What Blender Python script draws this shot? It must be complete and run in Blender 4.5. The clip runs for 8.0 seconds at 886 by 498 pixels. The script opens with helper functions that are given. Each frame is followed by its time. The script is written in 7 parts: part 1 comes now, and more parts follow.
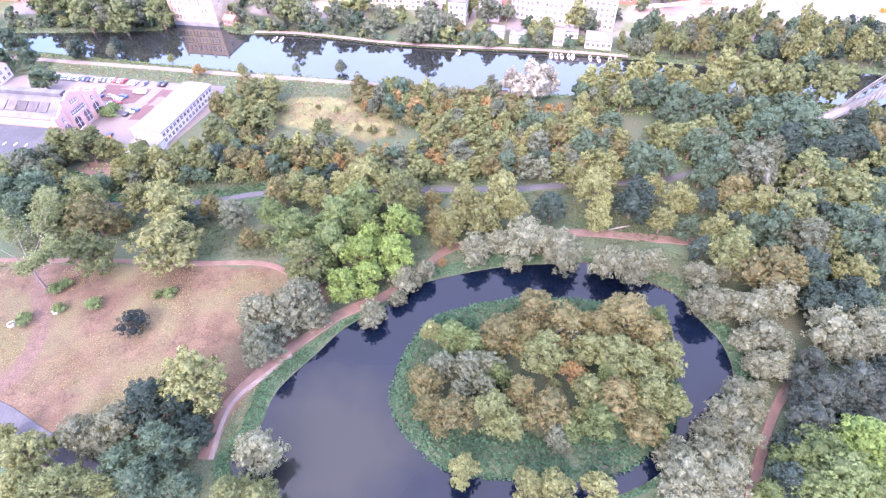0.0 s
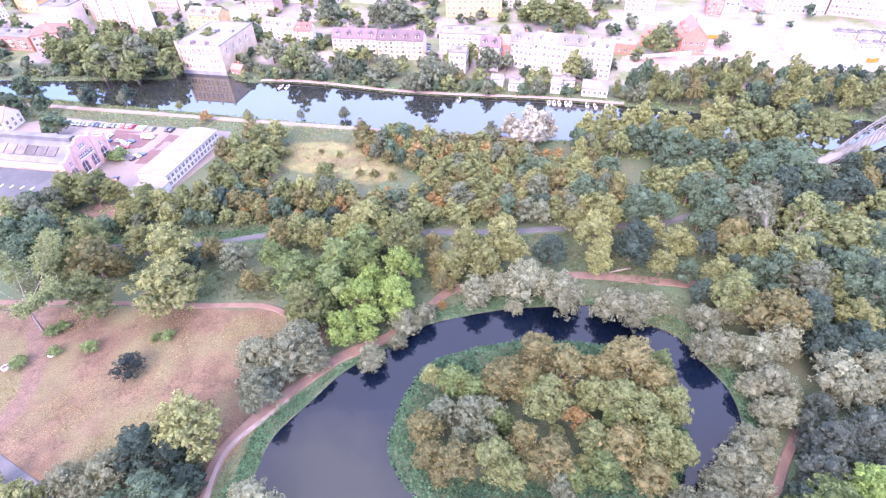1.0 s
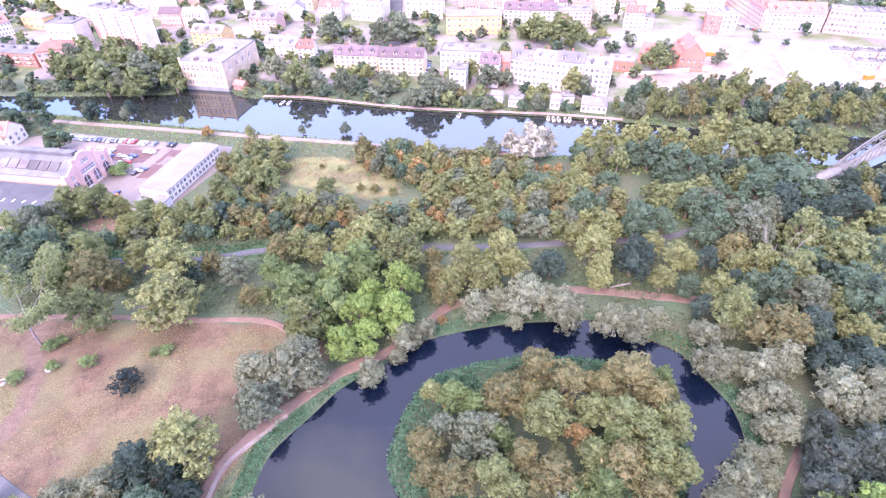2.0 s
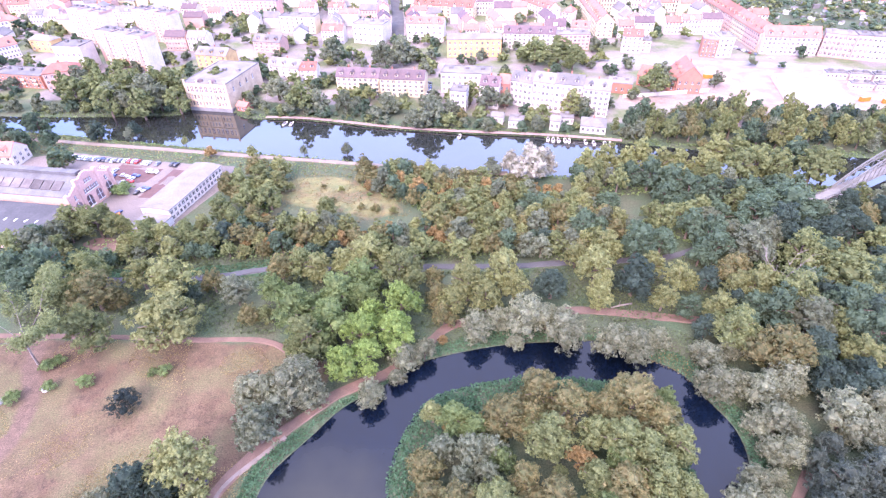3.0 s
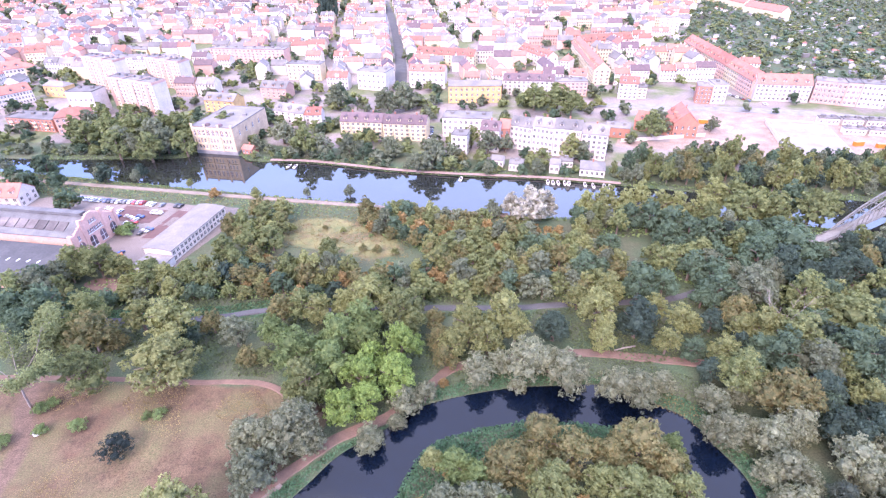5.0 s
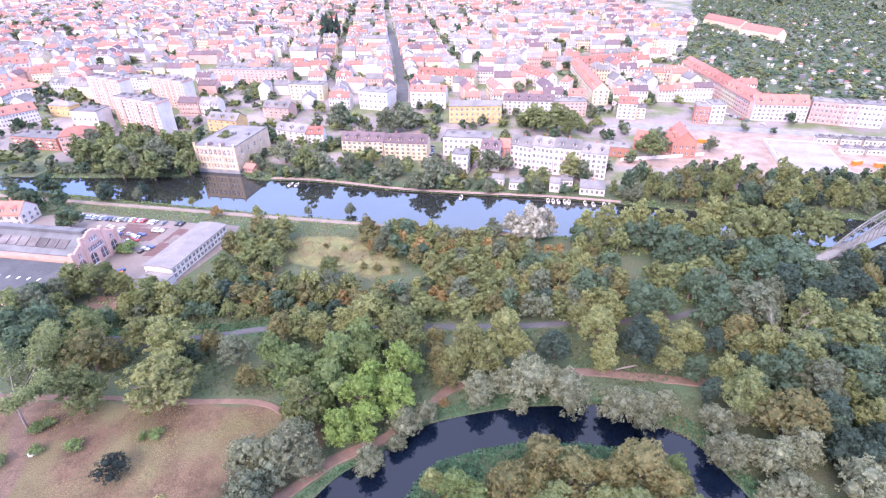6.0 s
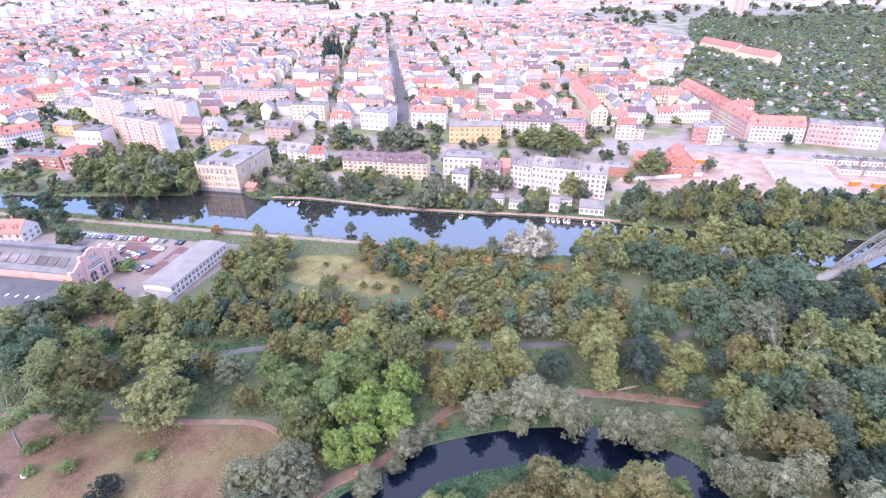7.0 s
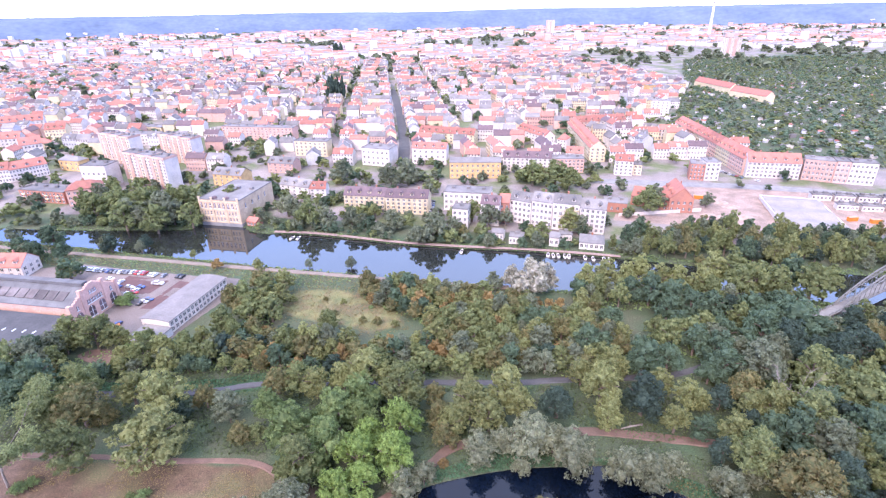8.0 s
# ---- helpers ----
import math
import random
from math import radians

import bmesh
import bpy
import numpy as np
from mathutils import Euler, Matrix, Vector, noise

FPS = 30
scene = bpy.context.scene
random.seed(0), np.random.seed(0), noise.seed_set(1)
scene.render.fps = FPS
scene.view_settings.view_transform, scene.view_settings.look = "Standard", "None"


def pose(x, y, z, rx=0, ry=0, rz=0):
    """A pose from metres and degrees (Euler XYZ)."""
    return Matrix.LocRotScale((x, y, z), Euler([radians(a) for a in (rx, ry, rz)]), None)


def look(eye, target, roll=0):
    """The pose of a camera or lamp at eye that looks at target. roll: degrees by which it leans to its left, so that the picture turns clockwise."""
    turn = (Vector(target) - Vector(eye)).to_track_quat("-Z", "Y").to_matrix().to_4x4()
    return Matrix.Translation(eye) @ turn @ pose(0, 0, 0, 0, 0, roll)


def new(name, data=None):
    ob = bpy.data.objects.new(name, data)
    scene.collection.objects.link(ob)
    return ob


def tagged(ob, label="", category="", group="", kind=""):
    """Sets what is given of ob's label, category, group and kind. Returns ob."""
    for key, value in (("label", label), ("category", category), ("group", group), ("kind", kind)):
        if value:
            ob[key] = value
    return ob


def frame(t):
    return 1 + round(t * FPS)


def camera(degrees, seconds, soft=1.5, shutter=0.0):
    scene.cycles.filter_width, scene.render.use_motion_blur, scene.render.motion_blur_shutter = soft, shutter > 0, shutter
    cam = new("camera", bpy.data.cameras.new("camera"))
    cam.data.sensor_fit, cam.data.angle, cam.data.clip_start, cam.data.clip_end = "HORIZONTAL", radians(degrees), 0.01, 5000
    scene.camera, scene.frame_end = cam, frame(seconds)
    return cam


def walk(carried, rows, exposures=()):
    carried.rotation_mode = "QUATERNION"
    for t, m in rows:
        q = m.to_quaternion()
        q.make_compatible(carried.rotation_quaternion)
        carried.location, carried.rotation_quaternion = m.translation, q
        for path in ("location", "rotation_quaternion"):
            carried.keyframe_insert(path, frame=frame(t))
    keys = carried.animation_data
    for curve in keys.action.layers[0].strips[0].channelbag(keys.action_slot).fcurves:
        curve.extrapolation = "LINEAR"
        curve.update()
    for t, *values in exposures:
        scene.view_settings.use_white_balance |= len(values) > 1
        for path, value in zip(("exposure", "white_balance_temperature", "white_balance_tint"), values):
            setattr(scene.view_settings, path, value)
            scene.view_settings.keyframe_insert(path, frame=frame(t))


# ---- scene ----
cam = camera(81.93, 8.0, soft=1.25)
EYE = Vector((0.0, 0.0, 125.0))
# seconds, yaw, pitch and roll in degrees: the camera hovers and tilts up
ROWS = [
    (0.0, 0.0, -46.243, -1.924), (0.5, -0.103, -42.762, -1.835), (1.0, -0.124, -41.487, -1.777),
    (1.5, -0.154, -40.626, -1.705), (3.0, -0.178, -37.636, -1.569), (3.5, -0.187, -35.939, -1.517),
    (4.0, -0.186, -34.832, -1.498), (4.5, -0.178, -33.995, -1.459), (6.0, -0.16, -30.962, -1.354),
    (6.5, -0.205, -30.106, -1.261), (7.0, -0.223, -28.822, -1.181), (7.5, -0.259, -26.607, -1.099),
    (8.0, -0.265, -24.944, -1.063)]


def aim(yaw, pitch, roll):
    y, p = radians(yaw), radians(pitch)
    return look(EYE, EYE + Vector((-math.sin(y) * math.cos(p), math.cos(y) * math.cos(p), math.sin(p))), roll)


walk(cam, [(t, aim(yaw, pitch, roll)) for t, yaw, pitch, roll in ROWS],
     [(0.0, 1.44, 5540, 39), (1.0, 1.36, 5540, 39), (4.5, 1.04, 5560, 35), (8.0, 0.64, 5500, 26)])

# ---- light ----
SUN_EL, SUN_AZ = 38.0, 205.0     # degrees up; compass degrees clockwise from +y
world = bpy.data.worlds.new("sky")
scene.world = world
world.use_nodes = True
wn = world.node_tree.nodes
sky = wn.new("ShaderNodeTexSky")
sky.sky_type = "NISHITA"
sky.sun_disc = False
sky.sun_elevation, sky.sun_rotation = radians(SUN_EL), radians(SUN_AZ)
sky.air_density, sky.dust_density = 1.0, 3.0
wn["Background"].inputs[1].default_value = 0.178
# thin bright haze: pale near the horizon, blue overhead
coord, height, haze, both = [wn.new("ShaderNode" + k) for k in ("TexCoord", "SeparateXYZ", "ValToRGB", "Mix")]
for place, tone in ((0.0, (1.0, 1.0, 1.0)), (0.14, (0.74, 0.85, 1.0)), (0.40, (0.56, 0.71, 1.0)), (1.0, (0.04, 0.23, 0.95))):
    stop = haze.color_ramp.elements.new(place) if 0 < place < 1 else haze.color_ramp.elements[int(place)]
    stop.color = (*tone, 1)
glow = wn.new("ShaderNodeVectorMath")
glow.operation, glow.inputs[3].default_value = "SCALE", 17.0
both.data_type, both.inputs[0].default_value = "RGBA", 0.7
wl = world.node_tree.links
wl.new(coord.outputs["Generated"], height.inputs[0]), wl.new(height.outputs["Z"], haze.inputs[0])
wl.new(haze.outputs[0], glow.inputs[0]), wl.new(sky.outputs[0], both.inputs[6])
wl.new(glow.outputs[0], both.inputs[7]), wl.new(both.outputs[2], wn["Background"].inputs[0])
sun = new("sun", bpy.data.lights.new("sun", "SUN"))
sun.data.energy, sun.data.angle, sun.data.color = 3.2, radians(24), (1.0, 0.8, 0.62)
a, e = radians(SUN_AZ), radians(SUN_EL)
sun.matrix_world = look((0, 0, 300), Vector((0, 0, 300)) - Vector((math.sin(a) * math.cos(e), math.cos(a) * math.cos(e), math.sin(e))))

# ---- materials ----
def material(name, colour, rough=0.8, metal=0.0, second=None, scale=1.0, detail=None, island=0.0, each=0.0, bump=0.0, spec=0.3, bump_scale=None):
    """Principled surface: two colours mixed by noise, varied per island and per object, with fine relief."""
    m = bpy.data.materials.new(name)
    m.use_nodes = True
    t = m.node_tree
    n, l = t.nodes, t.links
    b = n["Principled BSDF"]
    b.inputs["Roughness"].default_value, b.inputs["Metallic"].default_value = rough, metal
    b.inputs["Specular IOR Level"].default_value = spec
    geo = n.new("ShaderNodeNewGeometry")
    nz = n.new("ShaderNodeTexNoise")
    nz.inputs["Scale"].default_value, nz.inputs["Detail"].default_value = scale, 6
    l.new(geo.outputs["Position"], nz.inputs["Vector"])
    ramp = n.new("ShaderNodeMapRange")
    ramp.inputs[1].default_value, ramp.inputs[2].default_value = 0.35, 0.65
    l.new(nz.outputs[0], ramp.inputs[0])
    mix = n.new("ShaderNodeMix")
    mix.data_type = "RGBA"
    mix.inputs[6].default_value = (*colour, 1)
    mix.inputs[7].default_value = (*(second or [c * 0.75 for c in colour]), 1)
    l.new(ramp.outputs[0], mix.inputs[0])
    last = mix.outputs[2]
    fine = n.new("ShaderNodeTexNoise")
    fine.inputs["Scale"].default_value, fine.inputs["Detail"].default_value = detail or scale * 9, 4
    l.new(geo.outputs["Position"], fine.inputs["Vector"])
    val = n.new("ShaderNodeMapRange")
    val.inputs[1].default_value, val.inputs[2].default_value = 0.3, 0.7
    val.inputs[3].default_value, val.inputs[4].default_value = 0.85, 1.15
    l.new(fine.outputs[0], val.inputs[0])
    factor = val.outputs[0]
    for amount, socket in ((island, geo.outputs["Random Per Island"]), (each, None)):
        if amount:
            if socket is None:
                socket = n.new("ShaderNodeObjectInfo").outputs["Random"]
            r = n.new("ShaderNodeMapRange")
            r.inputs[3].default_value, r.inputs[4].default_value = 1 - amount, 1 + amount
            l.new(socket, r.inputs[0])
            k = n.new("ShaderNodeMath")
            k.operation = "MULTIPLY"
            l.new(factor, k.inputs[0]), l.new(r.outputs[0], k.inputs[1])
            factor = k.outputs[0]
    sc = n.new("ShaderNodeVectorMath")
    sc.operation = "SCALE"
    l.new(last, sc.inputs[0]), l.new(factor, sc.inputs[3])
    l.new(sc.outputs[0], b.inputs["Base Color"])
    if bump:
        bp = n.new("ShaderNodeBump")
        bp.inputs["Strength"].default_value, bp.inputs["Distance"].default_value = bump, 0.1
        bz = n.new("ShaderNodeTexNoise")
        bz.inputs["Scale"].default_value, bz.inputs["Detail"].default_value = bump_scale or detail or scale * 9, 5
        l.new(geo.outputs["Position"], bz.inputs["Vector"])
        l.new(bz.outputs[0], bp.inputs["Height"]), l.new(bp.outputs[0], b.inputs["Normal"])
    return m


def leaf_material(name, colour, second):
    """Leaves: matt above, and light shows through them."""
    m = material(name, colour, 0.7, second=second, scale=0.7, detail=2.5, island=0.26, each=0.16, spec=0.1)
    n, l = m.node_tree.nodes, m.node_tree.links
    b = n["Principled BSDF"]
    thin, warm, mix = [n.new("ShaderNode" + k) for k in ("BsdfTranslucent", "VectorMath", "MixShader")]
    warm.operation, warm.inputs[1].default_value = "MULTIPLY", (1.42, 1.42, 0.95)
    l.new(b.inputs["Base Color"].links[0].from_socket, warm.inputs[0]), l.new(warm.outputs[0], thin.inputs["Color"])
    mix.inputs[0].default_value = 0.35
    l.new(b.outputs[0], mix.inputs[1]), l.new(thin.outputs[0], mix.inputs[2])
    l.new(mix.outputs[0], n["Material Output"].inputs["Surface"])
    return m


LEAF = {
    "willow": leaf_material("willow_leaves", (0.218, 0.224, 0.14), (0.122, 0.132, 0.082)),
    "silver": leaf_material("silver_leaves", (0.1, 0.116, 0.086), (0.052, 0.064, 0.05)),
    "olive": leaf_material("olive_leaves", (0.188, 0.203, 0.084), (0.118, 0.138, 0.058)),
    "bright": leaf_material("bright_leaves", (0.19, 0.25, 0.066), (0.13, 0.18, 0.052)),
    "oak": leaf_material("dark_leaves", (0.066, 0.092, 0.066), (0.04, 0.058, 0.045)),
    "dark": leaf_material("bronze_leaves", (0.046, 0.059, 0.053), (0.028, 0.039, 0.035)),
    "ochre": leaf_material("ochre_leaves", (0.198, 0.166, 0.073), (0.108, 0.118, 0.052)),
    "orange": leaf_material("orange_leaves", (0.3, 0.2, 0.082), (0.21, 0.155, 0.07)),
    "yellow": leaf_material("yellow_leaves", (0.226, 0.228, 0.092), (0.148, 0.162, 0.066)),
    "pale": leaf_material("pale_leaves", (0.392, 0.358, 0.291), (0.230, 0.223, 0.161)),
    "green": leaf_material("green_leaves", (0.104, 0.142, 0.084), (0.066, 0.096, 0.06)),
    "fresh": leaf_material("fresh_leaves", (0.162, 0.2, 0.074), (0.102, 0.138, 0.054)),
    "bush": leaf_material("shrub_leaves", (0.189, 0.240, 0.092), (0.123, 0.169, 0.068)),
    "grey": leaf_material("grey_leaves", (0.172, 0.188, 0.118), (0.105, 0.118, 0.076)),
    "grass": leaf_material("grass_blades", (0.105, 0.128, 0.058), (0.08, 0.1, 0.048)),
    "hay": leaf_material("dry_grass_blades", (0.225, 0.172, 0.08), (0.165, 0.13, 0.06)),
    "reed": leaf_material("reed_leaves", (0.085, 0.155, 0.078), (0.058, 0.11, 0.06)),
}
BARK = material("bark", (0.16, 0.12, 0.09), 0.9, scale=2, bump=0.5)
SPARSE = leaf_material("sparse_leaves", (0.2, 0.225, 0.095), (0.14, 0.165, 0.07))
DEADWOOD = material("dead_wood", (0.24, 0.2, 0.165), 0.85, scale=2)
DIRT = material("trodden_earth", (0.178, 0.11, 0.08), 0.95, second=(0.125, 0.082, 0.06), scale=0.25, detail=3, bump=0.3)
ASPHALT = material("asphalt", (0.09, 0.084, 0.083), 0.9, second=(0.068, 0.064, 0.064), scale=0.15, detail=2)
TOWGRAVEL = material("pale_gravel", (0.215, 0.165, 0.13), 0.95, second=(0.165, 0.13, 0.1), scale=0.3, detail=3)
GRAVEL = material("worn_gravel", (0.23, 0.18, 0.15), 0.95, second=(0.17, 0.135, 0.11), scale=0.3, detail=3)
CONCRETE = material("concrete", (0.23, 0.212, 0.2), 0.9, second=(0.17, 0.158, 0.15), scale=0.2, detail=2)
PLANKING = material("worn_bridge_planks", (0.2, 0.18, 0.16), 0.9, second=(0.15, 0.135, 0.12), scale=0.5, detail=4)
ROOF_RED = material("red_roof_tiles", (0.34, 0.135, 0.095), 0.85, second=(0.26, 0.11, 0.08), scale=0.3, detail=2.5, each=0.22)
ROOF_DARK = material("plum_roof_tiles", (0.13, 0.085, 0.085), 0.8, second=(0.10, 0.07, 0.072), scale=0.4, detail=2.5, each=0.2)
ROOF_GREY = material("grey_bitumen_roof", (0.2, 0.178, 0.162), 0.85, second=(0.135, 0.122, 0.114), scale=0.12, detail=1.5, each=0.25)
WALLS = {
    "white": material("white_plaster", (0.6, 0.525, 0.455), 0.9, second=(0.5, 0.435, 0.375), scale=0.2, detail=1.5, each=0.08),
    "cream": material("cream_plaster", (0.58, 0.465, 0.29), 0.9, second=(0.5, 0.4, 0.25), scale=0.2, detail=1.5, each=0.1),
    "salmon": material("salmon_plaster", (0.52, 0.325, 0.25), 0.9, second=(0.45, 0.28, 0.215), scale=0.2, detail=1.5, each=0.12),
    "sand": material("sandy_render", (0.52, 0.39, 0.25), 0.9, second=(0.42, 0.31, 0.2), scale=0.25, detail=1.5),
    "brick": material("brick_wall", (0.38, 0.17, 0.11), 0.9, second=(0.30, 0.14, 0.10), scale=0.3, detail=3, each=0.15),
    "yellow": material("yellow_brick", (0.58, 0.38, 0.16), 0.9, second=(0.46, 0.29, 0.13), scale=0.3, detail=3),
    "grey": material("grey_render", (0.48, 0.46, 0.45), 0.9, second=(0.42, 0.40, 0.39), scale=0.2, detail=1.5, each=0.15),
}
GLASS = material("window_glass", (0.15, 0.135, 0.13), 0.12, scale=1, each=0.4, spec=0.6)
FRAME = material("window_frame", (0.7, 0.69, 0.66), 0.6)
STEEL = material("painted_steel", (0.16, 0.15, 0.13), 0.75, metal=0.0, scale=0.6)


def water_material(name, deep, rough, rscale, strength):
    m = material(name, deep, rough, second=[c * 0.7 for c in deep], scale=0.03, detail=0.3, spec=0.5)
    n, l = m.node_tree.nodes, m.node_tree.links
    bz, bp, geo = n.new("ShaderNodeTexNoise"), n.new("ShaderNodeBump"), n.new("ShaderNodeNewGeometry")
    bz.inputs["Scale"].default_value, bz.inputs["Detail"].default_value = rscale, 3
    bp.inputs["Strength"].default_value, bp.inputs["Distance"].default_value = strength, 0.05
    l.new(geo.outputs["Position"], bz.inputs["Vector"])
    l.new(bz.outputs[0], bp.inputs["Height"]), l.new(bp.outputs[0], n["Principled BSDF"].inputs["Normal"])
    return m


def add_silt(m, middle, reach, colour):
    """A pale plume of mud near the surface."""
    n, l = m.node_tree.nodes, m.node_tree.links
    b = n["Principled BSDF"]
    geo, nz, off, far, r, mix = [n.new("ShaderNode" + k) for k in ("NewGeometry", "TexNoise", "VectorMath", "VectorMath", "MapRange", "Mix")]
    nz.inputs["Scale"].default_value, nz.inputs["Detail"].default_value = 0.06, 4
    l.new(geo.outputs["Position"], nz.inputs["Vector"])
    off.operation, off.inputs[1].default_value = "MULTIPLY_ADD", (26, 26, 0)
    l.new(nz.outputs["Color"], off.inputs[0]), l.new(geo.outputs["Position"], off.inputs[2])
    far.operation, far.inputs[1].default_value = "DISTANCE", (middle[0] + 13, middle[1] + 13, -1)
    l.new(off.outputs[0], far.inputs[0])
    r.inputs[1].default_value, r.inputs[2].default_value, r.inputs[3].default_value, r.inputs[4].default_value = reach * 0.45, reach, 1, 0
    l.new(far.outputs["Value"], r.inputs[0])
    mix.data_type = "RGBA"
    mix.inputs[7].default_value = (*colour, 1)
    l.new(b.inputs["Base Color"].links[0].from_socket, mix.inputs[6])
    l.new(r.outputs[0], mix.inputs[0]), l.new(mix.outputs[2], b.inputs["Base Color"])


POND_WATER = water_material("pond_water", (0.003, 0.006, 0.0135), 0.04, 0.8, 0.05)
add_silt(POND_WATER, (-30, 55), 26, (0.0185, 0.0192, 0.0165))
RIVER_WATER = water_material("river_water", (0.02, 0.022, 0.02), 0.03, 0.5, 0.05)
for wm in (POND_WATER, RIVER_WATER):
    wm.node_tree.nodes["Principled BSDF"].inputs["IOR"].default_value = 1.9 if wm is RIVER_WATER else 1.36


# ---- building helpers ----
def mesh_of(name, verts, faces, *mats, smooth=False, slots=None):
    me = bpy.data.meshes.new(name)
    me.from_pydata(verts, [], faces)
    for m in mats:
        me.materials.append(m)
    if slots is not None:
        me.polygons.foreach_set("material_index", slots)
    if smooth:
        me.polygons.foreach_set("use_smooth", [True] * len(me.polygons))
    me.update()
    return me


def empty(name, m):
    ob = new(name)
    ob.matrix_world = m
    ob.empty_display_size = 0.2
    return ob


def child(name, me, parent, m=None, label=""):
    ob = new(name, me)
    ob.parent = parent
    if m is not None:
        ob.matrix_basis = m
    return tagged(ob, label) if label else ob


BOX_F = [(0, 3, 2, 1), (4, 5, 6, 7), (0, 1, 5, 4), (1, 2, 6, 5), (2, 3, 7, 6), (3, 0, 4, 7)]


class Shape:
    """Collects boxes, prisms and sheets into one mesh."""

    def __init__(self):
        self.v, self.f, self.s = [], [], []

    def add(self, verts, faces, slot=0):
        k = len(self.v)
        self.v += [tuple(p) for p in verts]
        self.f += [tuple(i + k for i in q) for q in faces]
        self.s += [slot] * len(faces)
        return self

    def box(self, x0, x1, y0, y1, z0, z1, slot=0):
        return self.add([(x0, y0, z0), (x1, y0, z0), (x1, y1, z0), (x0, y1, z0), (x0, y0, z1), (x1, y0, z1), (x1, y1, z1), (x0, y1, z1)], BOX_F, slot)

    def bar(self, p, q, w, slot=0):
        """A square bar from p to q."""
        p, q = Vector(p), Vector(q)
        d = (q - p).normalized()
        s = d.cross(Vector((0, 0, 1)) if abs(d.z) < 0.95 else Vector((1, 0, 0))).normalized() * w / 2
        u = d.cross(s).normalized() * w / 2
        return self.add([p - s - u, p + s - u, p + s + u, p - s + u, q - s - u, q + s - u, q + s + u, q - s + u], BOX_F, slot)

    def tube(self, pts, radii, sides=7, slot=0):
        k0, rings = len(self.v), len(pts)
        pts = [Vector(p) for p in pts]
        vs = []
        for i, p in enumerate(pts):
            d = (pts[min(i + 1, rings - 1)] - pts[max(i - 1, 0)]).normalized()
            s = d.cross(Vector((0.31, 0.95, 0.05))).normalized()
            u = d.cross(s)
            vs += [p + radii[i] * (math.cos(a) * s + math.sin(a) * u) for a in [2 * math.pi * j / sides for j in range(sides)]]
        fs = [(r * sides + j, r * sides + (j + 1) % sides, (r + 1) * sides + (j + 1) % sides, (r + 1) * sides + j) for r in range(rings - 1) for j in range(sides)]
        fs.append(tuple(range((rings - 1) * sides, rings * sides)))
        return self.add(vs, fs, slot)

    def mesh(self, name, *mats, smooth=False):
        return mesh_of(name, self.v, self.f, *mats, smooth=smooth, slots=self.s)


def curve_through(pts, closed=False, step=2.0):
    """Points along a smooth line through the given corners, about step metres apart."""
    p = [Vector((*q, 0)) for q in pts]
    n = len(p)
    out = []
    for i in range(n if closed else n - 1):
        a, b, c, d = [p[(i + k) % n] if closed else p[min(max(i + k, 0), n - 1)] for k in (-1, 0, 1, 2)]
        m = max(2, int((c - b).length / step))
        for j in range(m):
            t = j / m
            out.append(0.5 * ((2 * b) + (c - a) * t + (2 * a - 5 * b + 4 * c - d) * t * t + (3 * b - a - 3 * c + d) * t ** 3))
    if not closed:
        out.append(p[-1])
    return np.array([(q.x, q.y) for q in out])


def inside(poly, x, y):
    """Which of the points lie in the polygon."""
    hit = np.zeros(x.shape, bool)
    for (ax, ay), (bx, by) in zip(poly, np.roll(poly, -1, axis=0)):
        if ay != by:
            hit ^= ((ay > y) != (by > y)) & (x < (bx - ax) * (y - ay) / (by - ay) + ax)
    return hit


def distance(poly, x, y, closed=True):
    """Distance of the points from a line."""
    best = np.full(x.shape, 1e9)
    ends = np.roll(poly, -1, axis=0) if closed else poly[1:]
    for (ax, ay), (bx, by) in zip(poly, ends):
        dx, dy = bx - ax, by - ay
        t = np.clip(((x - ax) * dx + (y - ay) * dy) / (dx * dx + dy * dy + 1e-9), 0, 1)
        best = np.minimum(best, (x - ax - t * dx) ** 2 + (y - ay - t * dy) ** 2)
    return np.sqrt(best)


def signed(poly, x, y):
    """Distance from a closed line, positive within."""
    d = distance(poly, x, y)
    return np.where(inside(poly, x, y), d, -d)

# ---- the lie of the land ----
POND = [(-52.1, 47.3), (-49.1, 56.0), (-48.2, 60.4), (-46.0, 69.5), (-36.7, 81.0), (-29.7, 89.3), (-18.6, 96.4), (-8.4, 104.4), (2.5, 108.1), (21.0, 111.4), (39.5, 111.8), (50.5, 111.4), (61.4, 104.9), (71.3, 97.7), (75.6, 87.1), (78.6, 78.5), (77.1, 68.3), (70.5, 60.8), (57.7, 50.1), (41.5, 40.8), (12.0, 36.2), (-22.2, 37.2)]
ISLAND = [(-15.1, 63.7), (-13.8, 74.1), (-9.7, 83.7), (-4.0, 91.3), (7.1, 95.4), (24.6, 98.1), (43.3, 96.4), (56.3, 94.0), (62.3, 86.6), (62.5, 73.8), (61.5, 62.6), (55.2, 54.2), (46.1, 47.3), (33.2, 42.8), (16.8, 43.9), (0.2, 46.3), (-9.0, 53.6)]
